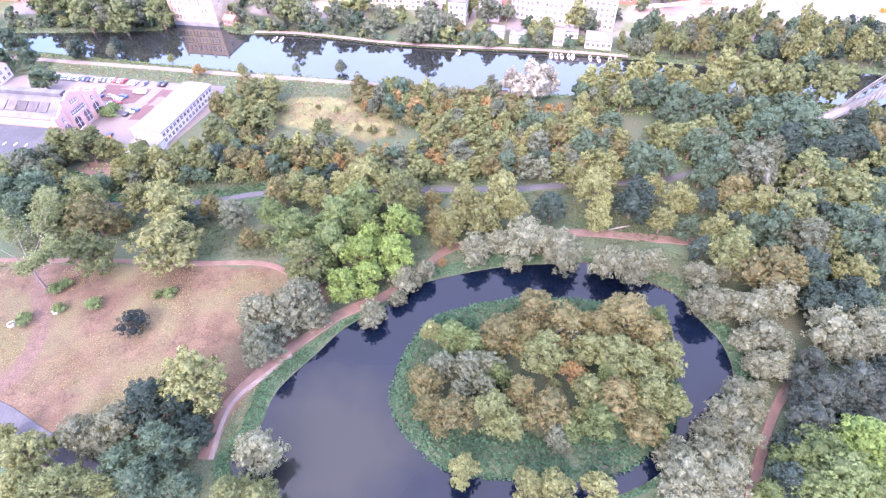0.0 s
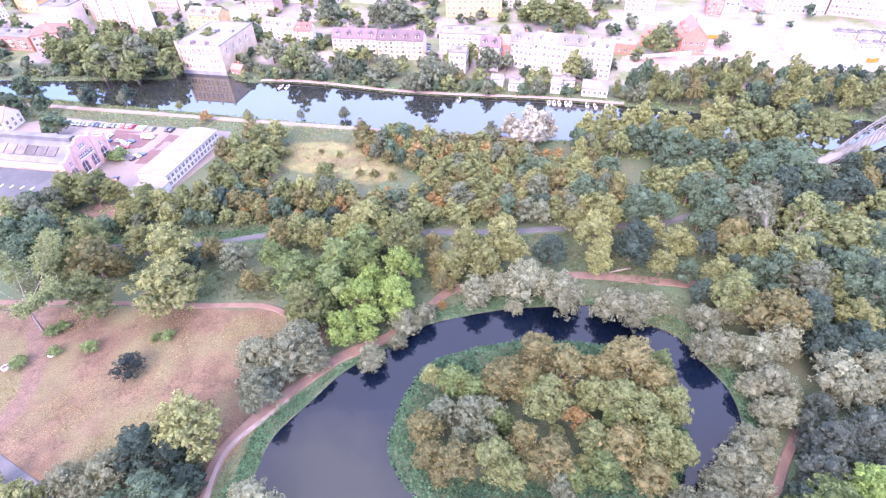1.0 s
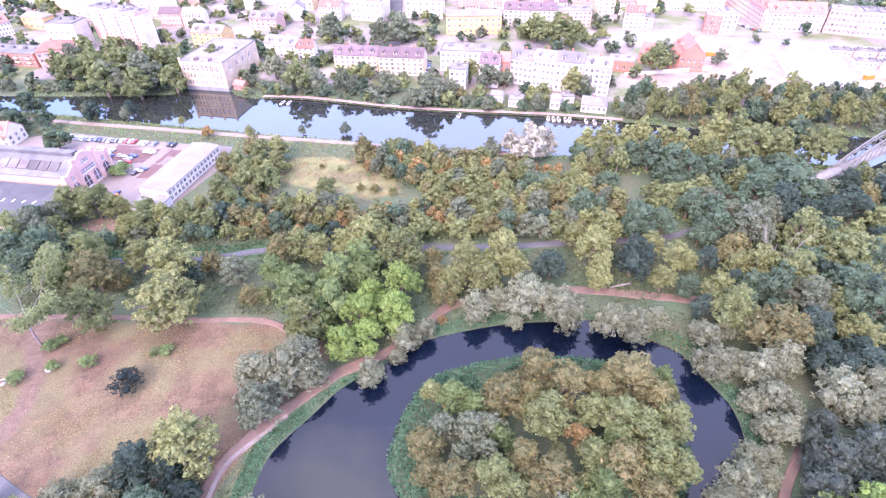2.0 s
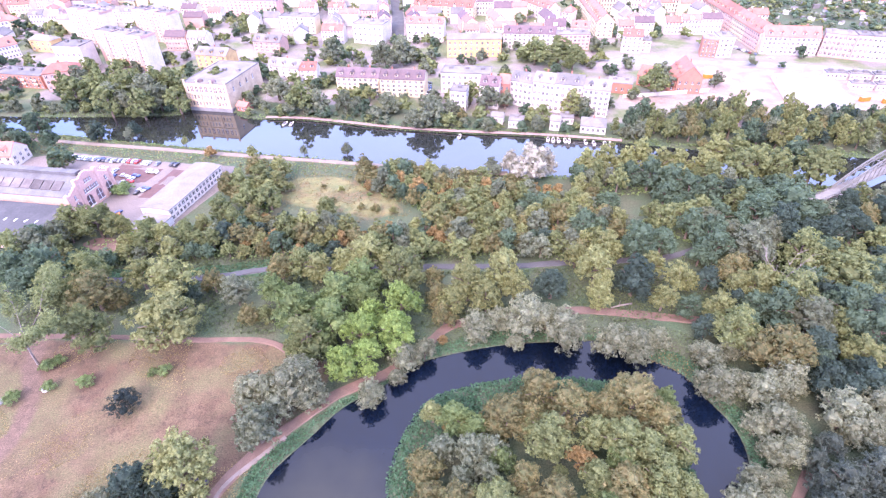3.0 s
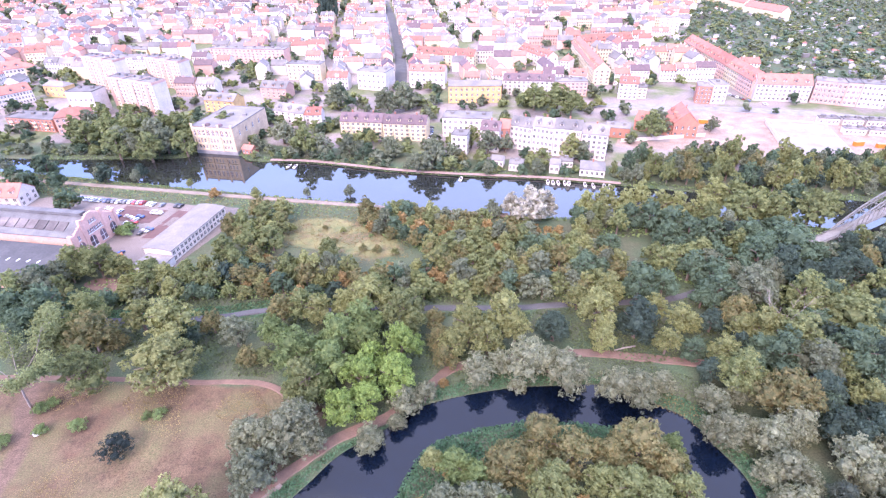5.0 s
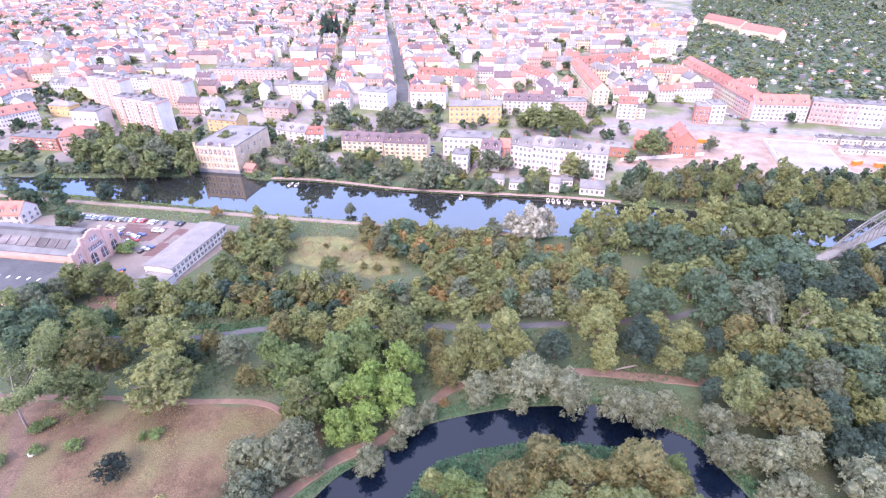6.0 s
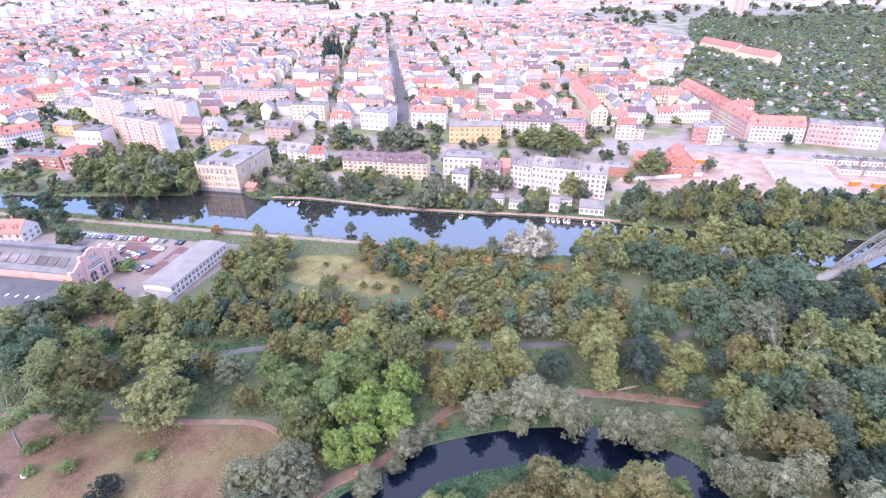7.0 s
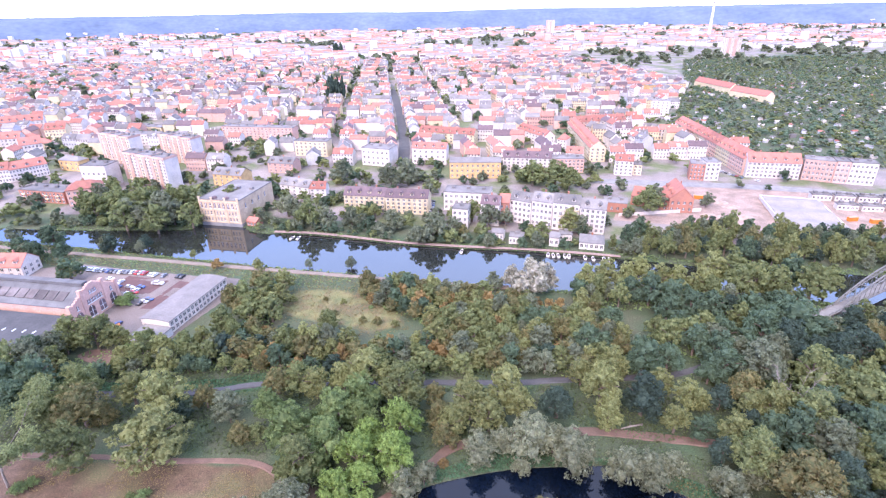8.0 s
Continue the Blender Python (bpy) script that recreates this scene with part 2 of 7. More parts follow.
RIVER_FAR = [(-480.8, 353.8), (-333.6, 323.9), (-250.3, 312.4), (-170.0, 308.4), (-162.0, 311.5), (-158.0, 317.9), (-143.6, 314.6), (-129.0, 311.4), (-123.0, 304.5), (-112.0, 299.6), (-77.1, 294.4), (-26.7, 278.8), (13.3, 270.3), (54.9, 263.5), (91.2, 254.9), (136.2, 242.8), (182.8, 234.6), (226.0, 226.2), (304.7, 210.7)]
RIVER_NEAR = [(-446.6, 323.5), (-316.9, 304.1), (-217.9, 283.3), (-174.5, 271.6), (-120.5, 258.5), (-86.5, 249.8), (-51.4, 242.1), (-9.0, 231.3), (28.1, 223.5), (61.2, 219.1), (88.4, 216.8), (123.1, 213.5), (165.3, 206.2), (203.1, 196.8), (270.7, 179.9)]
PATH_A = [(-207.9, 124.7), (-168.1, 122.7), (-144.3, 121.0), (-113.4, 119.4), (-84.4, 116.9), (-61.5, 115.9), (-52.0, 112.0), (-44.5, 104.5)]
PATH_B = [(-58.7, 50.6), (-58.6, 58.0), (-57.5, 64.7), (-54.8, 69.0), (-49.4, 74.5), (-44.1, 79.9)]
PATH_POND = [(-60.4, 50.7), (-59.6, 56.3), (-58.1, 65.2), (-51.2, 75.4), (-43.4, 83.1), (-31.9, 93.4), (-18.8, 100.3), (-8.4, 109.0), (2.9, 119.9), (18.5, 123.2), (34.4, 125.2), (50.0, 125.0), (66.8, 122.3), (79.4, 119.9), (95.6, 117.5)]
PATH_C = [(-215.7, 155.1), (-156.1, 150.9), (-131.3, 148.9), (-103.1, 147.8), (-82.4, 149.5), (-68.1, 152.2), (-39.9, 152.0), (-5.2, 151.2), (24.9, 149.9), (42.3, 150.9), (68.5, 151.4), (86.2, 152.4), (101.8, 158.1), (119.8, 167.5)]
PATH_R = [(90.6, 65.7), (83.2, 58.0), (76.4, 49.5), (70.8, 41.7), (64.7, 32.2)]
TOWPATH = [(-464.9, 339.8), (-315.3, 302.2), (-266.2, 284.3), (-210.9, 272.0), (-152.5, 259.4), (-111.4, 250.4), (-53.8, 238.4), (-6.0, 228.1), (33.5, 221.6)]
ROAD_SW = [(-144.3, 76.2), (-119.1, 65.5), (-106.6, 58.9), (-96.9, 53.9), (-80.5, 45.3)]
CARPARK = [(-239.6, 248.6), (-203.1, 259.1), (-162.7, 248.2), (-122.7, 239.8), (-105.4, 237.0), (-105.1, 215.5), (-114.0, 191.2), (-116.7, 180.5), (-150.0, 188.3), (-186.4, 177.2)]
MEADOW = [(-195.2, 117.1), (-150.1, 120.1), (-110.5, 117.1), (-57.0, 114.1), (-33.3, 104.3), (-38.6, 92.6), (-46.3, 81.4), (-52.8, 69.7), (-59.0, 56.6), (-74.6, 54.1), (-95.4, 54.8), (-111.3, 58.3), (-160.3, 75.1)]
CLEARING = [(-77.1, 205.0), (-76.0, 216.0), (-70.5, 223.2), (-51.0, 223.0), (-32.7, 214.8), (-22.0, 203.0), (-17.0, 190.0), (-31.5, 184.5), (-42.0, 190.0), (-57.5, 195.0), (-69.0, 199.5)]
WOOD_A = [(-89.3, 170.3), (-90.7, 201.4), (-86.1, 222.5), (-77.4, 226.7), (-74.3, 208.2), (-75.1, 182.1), (-52.3, 175.9), (-19.1, 173.1), (4.3, 176.1), (-8.9, 190.0), (-23.4, 201.9), (-37.7, 213.1), (-39.5, 228.7), (-5.4, 220.9), (32.0, 209.3), (57.0, 201.2), (77.5, 191.7), (70.1, 175.0), (79.7, 168.3), (85.2, 158.5), (67.8, 152.1), (46.6, 153.0), (25.6, 157.5), (-0.7, 155.1), (-31.5, 159.4), (-77.8, 159.3)]
WOOD_B = [(-214.7, 157.5), (-173.6, 161.0), (-153.1, 161.9), (-147.1, 173.0), (-132.1, 175.6), (-109.5, 166.6), (-100.6, 172.9), (-92.1, 189.5), (-77.8, 159.3), (-99.9, 159.5), (-116.2, 161.4), (-134.3, 154.1), (-163.8, 147.1), (-202.7, 144.0)]
WOOD_C = [(96.0, 201.6), (121.2, 205.5), (142.9, 201.7), (166.1, 192.9), (190.2, 184.4), (213.9, 172.1), (171.6, 122.9), (150.0, 129.4), (130.9, 136.2), (109.8, 150.2), (97.5, 161.6), (81.7, 174.4), (95.8, 187.0)]
WOOD_D = [(59.0, 198.5), (67.2, 222.6), (133.7, 227.8), (190.3, 218.5), (175.0, 194.9), (132.9, 197.1)]
WOOD_E = [(97.6, 268.1), (157.8, 286.0), (205.7, 274.5), (257.2, 269.0), (327.6, 263.4), (286.8, 222.8), (228.6, 232.1), (183.2, 237.8), (139.0, 244.9), (95.0, 249.3)]
WOOD_F = [(98.6, 131.6), (129.2, 130.3), (169.3, 120.3), (132.6, 77.7), (110.4, 92.8), (108.4, 105.5), (94.0, 118.1)]
WOOD_G = [(110.0, 100.5), (137.0, 103.9), (146.4, 82.4), (115.8, 44.1), (84.9, 45.1), (88.5, 58.1), (94.3, 73.6)]
BRIDGE = [(160.2, 182.5), (208.3, 207.1), (307.2, 255.0)]
STREET = [(-33.0, 445.5), (-37.1, 544.8), (-57.6, 761.4), (-91.2, 1020.6)]
PARKED_ROW = [('silver', -197.3, 252.5), ('grey', -195.0, 251.8), ('silver', -192.6, 251.0), ('silver', -190.7, 250.9), ('white', -188.4, 250.1), ('grey', -185.8, 249.3), ('silver', -183.9, 249.2), ('blue', -180.4, 248.4), ('black', -177.8, 247.6), ('grey', -175.6, 247.5), ('white', -173.0, 246.7), ('black', -170.9, 246.6), ('grey', -169.0, 246.5), ('white', -166.2, 246.3), ('red', -163.3, 245.5), ('silver', -161.2, 245.4), ('red', -159.0, 244.7), ('white', -154.6, 243.2), ('white', -152.4, 242.4), ('grey', -147.2, 241.5), ('black', -139.0, 240.5), ('black', -136.8, 239.8)]
PARKED_YARD = [('white', -174.0, 239.0), ('white', -166.5, 235.5), ('white', -167.0, 230.7), ('blue', -164.6, 229.4), ('silver', -159.3, 229.8), ('white', -154.8, 227.2), ('blue', -153.1, 229.5), ('white', -155.9, 222.7), ('red', -153.6, 223.7), ('white', -153.7, 226.0), ('black', -144.8, 212.9), ('silver', -143.9, 214.5), ('blue', -142.5, 216.6), ('blue', -145.5, 195.1)]
PATH_D = [(-134.6, 118.2), (-130.8, 107.2), (-124.2, 98.1), (-120.8, 87.9), (-120.5, 77.9), (-125.0, 70.6)]
BAYS_A = [(-142.9, 208.8), (-133.4, 207.9), (-126.6, 233.1), (-136.6, 236.0)]
BAYS_B = [(-130.5, 205.2), (-118.7, 202.2), (-115.8, 233.2), (-125.4, 233.1)]
BAYS_C = [(-168.4, 228.5), (-146.1, 221.8), (-142.0, 236.3), (-166.8, 243.1)]
SITE = [(112.5, 307.9), (163.0, 293.6), (205.0, 284.0), (260.0, 276.0), (330.0, 270.0), (345.0, 300.0), (332.0, 330.0), (269.0, 356.0), (224.5, 371.0), (197.2, 374.0), (170.0, 372.0), (164.0, 345.0), (149.2, 311.9), (118.2, 319.9)]
ROAD_E = [(119.0, 393.3), (186.0, 380.0), (233.5, 369.9), (269.9, 359.4), (316.8, 340.0), (369.9, 319.5)]
STREET_CARS = [('silver', 235.0, 408.2), ('black', 236.2, 404.9), ('white', 237.3, 401.7), ('grey', 238.8, 398.5), ('red', 239.9, 395.4), ('blue', 241.4, 392.3), ('silver', 235.1, 413.0), ('white', 249.5, 382.8)]
COURT_CARS = [('black', -5.3, 350.2), ('grey', -5.7, 345.6), ('blue', -5.7, 341.0), ('silver', -6.1, 336.6), ('black', -6.4, 332.2), ('white', -6.4, 327.9)]
POND_LINE, ISLE_LINE = curve_through(POND, True), curve_through(ISLAND, True)
BANK_FAR, BANK_NEAR = curve_through(RIVER_FAR, step=8), curve_through(RIVER_NEAR, step=8)
RIVER_LINE = np.concatenate([BANK_FAR, BANK_NEAR[::-1]])
MEADOW_LINE, CLEARING_LINE, CARPARK_LINE = [np.array(p) for p in (MEADOW, CLEARING, CARPARK)]
CITY_EDGE = [(-900, 470)] + [(x, y + 6) for x, y in RIVER_FAR] + [(900, 150), (900, 4800), (-900, 4800)]
CITY_EDGE = np.array([(-4800, 600)] + CITY_EDGE[:-3] + [(4800, 150), (4800, 2300), (2600, 2500), (900, 2900), (-700, 2700), (-2400, 2300), (-4800, 2100)], float)


GARDENS = np.array([(240, 560), (262, 545), (300, 420), (420, 395), (1500, 1000), (1500, 1500), (640, 1400), (420, 900)], float)


def soft_step(v, a, b):
    t = np.clip((v - a) / (b - a), 0, 1)
    return t * t * (3 - 2 * t)


def wet_exactly(x, y):
    """Metres into the water from the nearest bank; negative on land."""
    pond = np.minimum(signed(POND_LINE, x, y), -signed(ISLE_LINE, x, y))
    return np.maximum(pond, signed(RIVER_LINE, x, y))


WET_X, WET_Y = np.arange(-520, 522, 2.0), np.arange(-20, 422, 2.0)
WET = wet_exactly(*[g.ravel() for g in np.meshgrid(WET_X, WET_Y)]).reshape(len(WET_Y), len(WET_X))


def wet(x, y):
    """The same, looked up; land beyond the table."""
    i, j = (np.asarray(x) + 520) / 2, (np.asarray(y) + 20) / 2
    ok = (i >= 0) & (j >= 0) & (i < len(WET_X) - 1) & (j < len(WET_Y) - 1)
    i, j = np.clip(i, 0, len(WET_X) - 2), np.clip(j, 0, len(WET_Y) - 2)
    a, b = i.astype(int), j.astype(int)
    u, v = i - a, j - b
    w = (WET[b, a] * (1 - u) + WET[b, a + 1] * u) * (1 - v) + (WET[b + 1, a] * (1 - u) + WET[b + 1, a + 1] * u) * v
    return np.where(ok, w, -50.0)


def make_ground():
    def lines(core, far, step):
        out = list(np.arange(core[0], core[1], step))
        for end, sign in ((core[0], -1), (core[1], 1)):
            v, s = end, step
            while abs(v) < far:
                s *= 1.22
                v += sign * s
                out.append(v)
        return np.array(sorted(set(out)))
    xs, ys = lines((-240, 260), 5200, 2.0), lines((10, 350), 5200, 2.0)
    x, y = [g.ravel() for g in np.meshgrid(xs, ys)]
    near = (np.abs(x) < 520) & (y > -20) & (y < 420)
    w = np.full(x.shape, -50.0)
    w[near] = wet(x[near], y[near])
    rough = np.array([noise.noise((a * 0.05, b * 0.05, 0)) * 0.25 + noise.noise((a * 0.3, b * 0.3, 3)) * 0.06 if n else 0.0 for a, b, n in zip(x, y, near)])
    z = np.where(w > -2.5, -np.clip((w + 2.5) * 0.45, 0, 3.2), 0.0) + rough * np.clip(-w / 6, 0, 1) * (y < 240)
    nx = len(xs)
    idx = np.arange(len(x)).reshape(len(ys), nx)
    faces = np.stack([idx[:-1, :-1], idx[:-1, 1:], idx[1:, 1:], idx[1:, :-1]], -1).reshape(-1, 4)
    me = mesh_of("ground", np.stack([x, y, z], 1).tolist(), faces.tolist(), GROUND, smooth=True)
    dry, pave, city = np.zeros(len(x)), np.zeros(len(x)), np.zeros(len(x))
    m = (np.abs(x) < 300) & (y < 300)
    hay = np.zeros(len(x))
    dry[m] = soft_step(signed(MEADOW_LINE, x[m], y[m]), -4, 4)
    hay[m] = soft_step(signed(CLEARING_LINE, x[m], y[m]), -6, 6)
    pave[m] = soft_step(signed(CARPARK_LINE, x[m], y[m]), -1.5, 1.5)
    site = soft_step(signed(np.array(SITE), x, y), -3, 3)
    city = soft_step(signed(CITY_EDGE, x, y), 8, 30) * (1 - soft_step(signed(GARDENS, x, y), 0, 20))
    bare = np.zeros(len(x))
    bare[m] = 1 - soft_step(distance(np.array(PATH_D), x[m], y[m], False), 0.2, 5)
    for name, values in (("bare", bare), ("dry", dry), ("hay", hay), ("site", site), ("paved", pave), ("town", city)):
        me.attributes.new(name, "FLOAT", "POINT").data.foreach_set("value", values.astype(np.float32))
    return tagged(new("ground", me), "dry meadow, green woodland floor and paved town ground", "ground", kind="structure")


def ground_material():
    m = material("ground", (0.06, 0.086, 0.042), 0.95, second=(0.08, 0.082, 0.046), scale=0.09, detail=1.5, bump=0.4)
    n, l = m.node_tree.nodes, m.node_tree.links
    b = n["Principled BSDF"]
    last = b.inputs["Base Color"].links[0].from_socket
    geo = n.new("ShaderNodeNewGeometry")

    def noise_at(scale, detail=5):
        k = n.new("ShaderNodeTexNoise")
        k.inputs["Scale"].default_value, k.inputs["Detail"].default_value = scale, detail
        l.new(geo.outputs["Position"], k.inputs["Vector"])
        return k.outputs[0]

    def two(scale, a, c, lo=0.35, hi=0.65):
        r, x = n.new("ShaderNodeMapRange"), n.new("ShaderNodeMix")
        r.inputs[1].default_value, r.inputs[2].default_value = lo, hi
        x.data_type = "RGBA"
        x.inputs[6].default_value, x.inputs[7].default_value = (*a, 1), (*c, 1)
        l.new(noise_at(scale), r.inputs[0]), l.new(r.outputs[0], x.inputs[0])
        return x.outputs[2]

    def blend(first, second, factor):
        x = n.new("ShaderNodeMix")
        x.data_type = "RGBA"
        l.new(factor, x.inputs[0]), l.new(first, x.inputs[6]), l.new(second, x.inputs[7])
        return x.outputs[2]

    def mask(name, edge=0.5, scale=0.25):
        at, add, r = n.new("ShaderNodeAttribute"), n.new("ShaderNodeMath"), n.new("ShaderNodeMapRange")
        at.attribute_name = name
        add.operation = "MULTIPLY_ADD"
        l.new(noise_at(scale), add.inputs[0])
        add.inputs[1].default_value = edge
        l.new(at.outputs["Fac"], add.inputs[2])
        r.inputs[1].default_value, r.inputs[2].default_value = 0.5 + edge * 0.25, 0.5 + edge * 0.75
        l.new(add.outputs[0], r.inputs[0])
        return r.outputs[0]

    tall = blend(two(0.25, (0.205, 0.178, 0.075), (0.12, 0.13, 0.052)), two(0.5, (0.165, 0.108, 0.06), (0.085, 0.092, 0.042)), two(0.11, (0, 0, 0), (0.9, 0.9, 0.9), 0.45, 0.6))
    straw = blend(two(0.12, (0.122, 0.07, 0.042), (0.074, 0.047, 0.029)), two(1.3, (0.13, 0.088, 0.047), (0.07, 0.053, 0.029)), two(0.06, (0, 0, 0), (0.85, 0.85, 0.85)))
    straw = blend(straw, two(0.7, (0.135, 0.08, 0.049), (0.06, 0.042, 0.026), 0.3, 0.7), two(0.3, (0, 0, 0), (0.9, 0.9, 0.9), 0.42, 0.6))
    straw = blend(straw, two(3.0, (0.165, 0.106, 0.063), (0.105, 0.072, 0.043)), two(0.17, (0, 0, 0), (0.7, 0.7, 0.7), 0.5, 0.6))
    straw = blend(straw, two(2.0, (0.10, 0.105, 0.042), (0.15, 0.115, 0.058)), two(0.05, (0, 0, 0), (0.85, 0.85, 0.85), 0.44, 0.6))
    straw = blend(straw, two(0.5, (0.14, 0.09, 0.062), (0.1, 0.066, 0.045)), mask("bare", 0.9, 0.35))
    last = blend(last, straw, mask("dry"))
    last = blend(last, two(0.05, (0.2, 0.16, 0.14), (0.15, 0.122, 0.108)), mask("paved", 0.1))
    town = blend(two(0.03, (0.27, 0.22, 0.195), (0.17, 0.142, 0.13)), two(0.3, (0.10, 0.12, 0.05), (0.14, 0.14, 0.07)), two(0.022, (0, 0, 0), (1, 1, 1), 0.49, 0.58))
    last = blend(last, tall, mask("hay"))
    last = blend(last, town, mask("town"))
    last = blend(last, two(0.12, (0.32, 0.225, 0.178), (0.21, 0.15, 0.118)), mask("site", 0.3))
    grain = n.new("ShaderNodeMix")
    grain.data_type, grain.blend_type, grain.inputs[0].default_value = "RGBA", "MULTIPLY", 1.0
    l.new(last, grain.inputs[6]), l.new(two(2.6, (0.62, 0.62, 0.6), (1.3, 1.3, 1.3), 0.32, 0.68), grain.inputs[7])
    l.new(grain.outputs[2], b.inputs["Base Color"])
    return m


GROUND = ground_material()
make_ground()


def sheet(name, outline, z, mat, label, category):
    """A level sheet within an outline."""
    bm = bmesh.new()
    bm.faces.new([bm.verts.new((x, y, z)) for x, y in outline])
    bmesh.ops.triangulate(bm, faces=bm.faces[:])
    me = bpy.data.meshes.new(name)
    bm.to_mesh(me)
    bm.free()
    me.materials.append(mat)
    ob = new(name, me)
    if ob.data.polygons[0].normal.z < 0:
        me.flip_normals()
    return tagged(ob, label, category, kind="structure")


def ribbon(name, pts, width, z, mat, label, category="path", uneven=0.25):
    """A track that follows the line, with a worn, uneven edge and real thickness."""
    line = curve_through(pts, step=1.5)
    d = np.gradient(line, axis=0)
    d /= np.linalg.norm(d, axis=1)[:, None]
    side = np.stack([-d[:, 1], d[:, 0]], 1)
    v, f = [], []
    for i, (p, s) in enumerate(zip(line, side)):
        for k, sign in ((0, -1), (1, 1)):
            w = width / 2 * (1 + uneven * noise.noise((p[0] * 0.2, p[1] * 0.2, 9 * sign)))
            q = p + sign * s * w
            v += [(q[0], q[1], z), (q[0] + sign * s[0] * 0.3, q[1] + sign * s[1] * 0.3, z - 0.4)]
        if i:
            k = 4 * i
            f += [(k - 4, k, k + 2, k - 2), (k - 3, k + 1, k, k - 4), (k - 2, k + 2, k + 3, k - 1)]
    me = mesh_of(name, v, f, mat)
    if me.polygons[0].normal.z < 0:
        me.flip_normals()
    return tagged(new(name, me), label, category, kind="structure")


sheet("pond_water", curve_through([(x + (x - 14) * 0.04, y + (y - 74) * 0.04) for x, y in POND], True, 4), -1.0, POND_WATER, "still dark pond water round a wooded island", "pond")
sheet("river_water", np.concatenate([BANK_FAR + (0, 3), (BANK_NEAR - (0, 3))[::-1]]), -1.0, RIVER_WATER, "calm river reflecting sky and far bank", "river")
ribbon("path_meadow", PATH_A, 1.7, 0.3, DIRT, "trodden earth path along the dry meadow")
ribbon("path_pond", PATH_POND, 3.2, 0.3, DIRT, "trodden earth path round the pond")
ribbon("path_gravel", PATH_B, 1.0, 0.36, GRAVEL, "thin pale gravel track beside the pond path")
ribbon("path_wood", PATH_C, 2.7, 0.31, ASPHALT, "grey asphalt path through the trees")
ribbon("path_bank", PATH_R, 2.1, 0.3, DIRT, "reddish earth path under the trees")
ribbon("path_tow", TOWPATH, 3.0, 0.3, TOWGRAVEL, "pale gravel towpath beside the river")
sheet("earth_patch", curve_through([(-149.2, 172.8), (-143.6, 176.5), (-133.1, 173.5), (-130.6, 167.3), (-137.1, 166.1), (-145.8, 169.5)], True, 2), 0.3, DIRT, "bare reddish earth patch between the trees", "earth")
ribbon("road_park", ROAD_SW, 4.0, 0.3, ASPHALT, "grey asphalt park road", "road", 0.05)
ribbon("road_street", STREET, 11, 0.25, ASPHALT, "straight asphalt street between town blocks", "road", 0.0)


ribbon("road_east", ROAD_E, 12, 0.25, CONCRETE, "wide pale street in front of the red-roofed terraces", "road", 0.0)


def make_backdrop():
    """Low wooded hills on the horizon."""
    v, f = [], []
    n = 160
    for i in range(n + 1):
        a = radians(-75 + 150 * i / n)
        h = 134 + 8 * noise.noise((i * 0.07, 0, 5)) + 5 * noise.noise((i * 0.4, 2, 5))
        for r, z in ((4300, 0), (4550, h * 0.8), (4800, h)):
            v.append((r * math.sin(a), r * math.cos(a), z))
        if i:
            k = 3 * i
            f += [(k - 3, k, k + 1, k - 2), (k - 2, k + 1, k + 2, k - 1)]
    # the blue tones hold the distance haze, put into the hills' own colour
    m = material("hazed_hills", (0.085, 0.11, 0.16), 1.0, second=(0.125, 0.15, 0.205), scale=0.004, detail=0.03)
    return tagged(new("backdrop", mesh_of("backdrop", v, f, m, smooth=True)), "wooded hills on the horizon, coloured hazy blue", "hills", kind="structure")


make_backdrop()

# ---- trees ----
RATIO = {"willow": 1.95, "silver": 2.5, "olive": 2.6, "bright": 2.5, "oak": 2.3, "dark": 1.6, "ochre": 2.3, "orange": 2.2, "yellow": 2.55, "pale": 2.3, "bush": 1.3, "grey": 2.3, "green": 2.4, "fresh": 2.4}
TREE = {
    "willow": ("willow_tree", "silvery grey-green willow with billowing crown beside water", "tree"),
    "silver": ("poplar_tree", "silver-leaved poplar with open upright crown", "tree"),
    "olive": ("deciduous_tree", "broad deciduous tree with olive-green crown", "tree"),
    "bright": ("maple_tree", "large maple with bright fresh-green crown", "tree"),
    "oak": ("oak_tree", "dense dark-green tree with rounded crown", "tree"),
    "dark": ("round_shrub", "dark bronze rounded shrub on dry meadow", "shrub"),
    "ochre": ("chestnut_tree", "chestnut tree turning brown and ochre in autumn", "tree"),
    "orange": ("autumn_tree", "small tree with orange autumn leaves", "tree"),
    "yellow": ("yellowing_tree", "leafy tree with yellow-green early autumn crown", "tree"),
    "pale": ("white_poplar", "pale whitish poplar standing at the river bank", "tree"),
    "green": ("leafy_tree", "leafy deciduous tree with mid-green crown", "tree"),
    "fresh": ("lime_tree", "lime tree with dense fresh-green crown", "tree"),
    "bush": ("green_shrub", "low fresh-green shrub in dry grass", "shrub"),
    "grey": ("grey_tree", "open crowned tree with grey-green leaves", "tree"),
}
rng = np.random.default_rng(7)


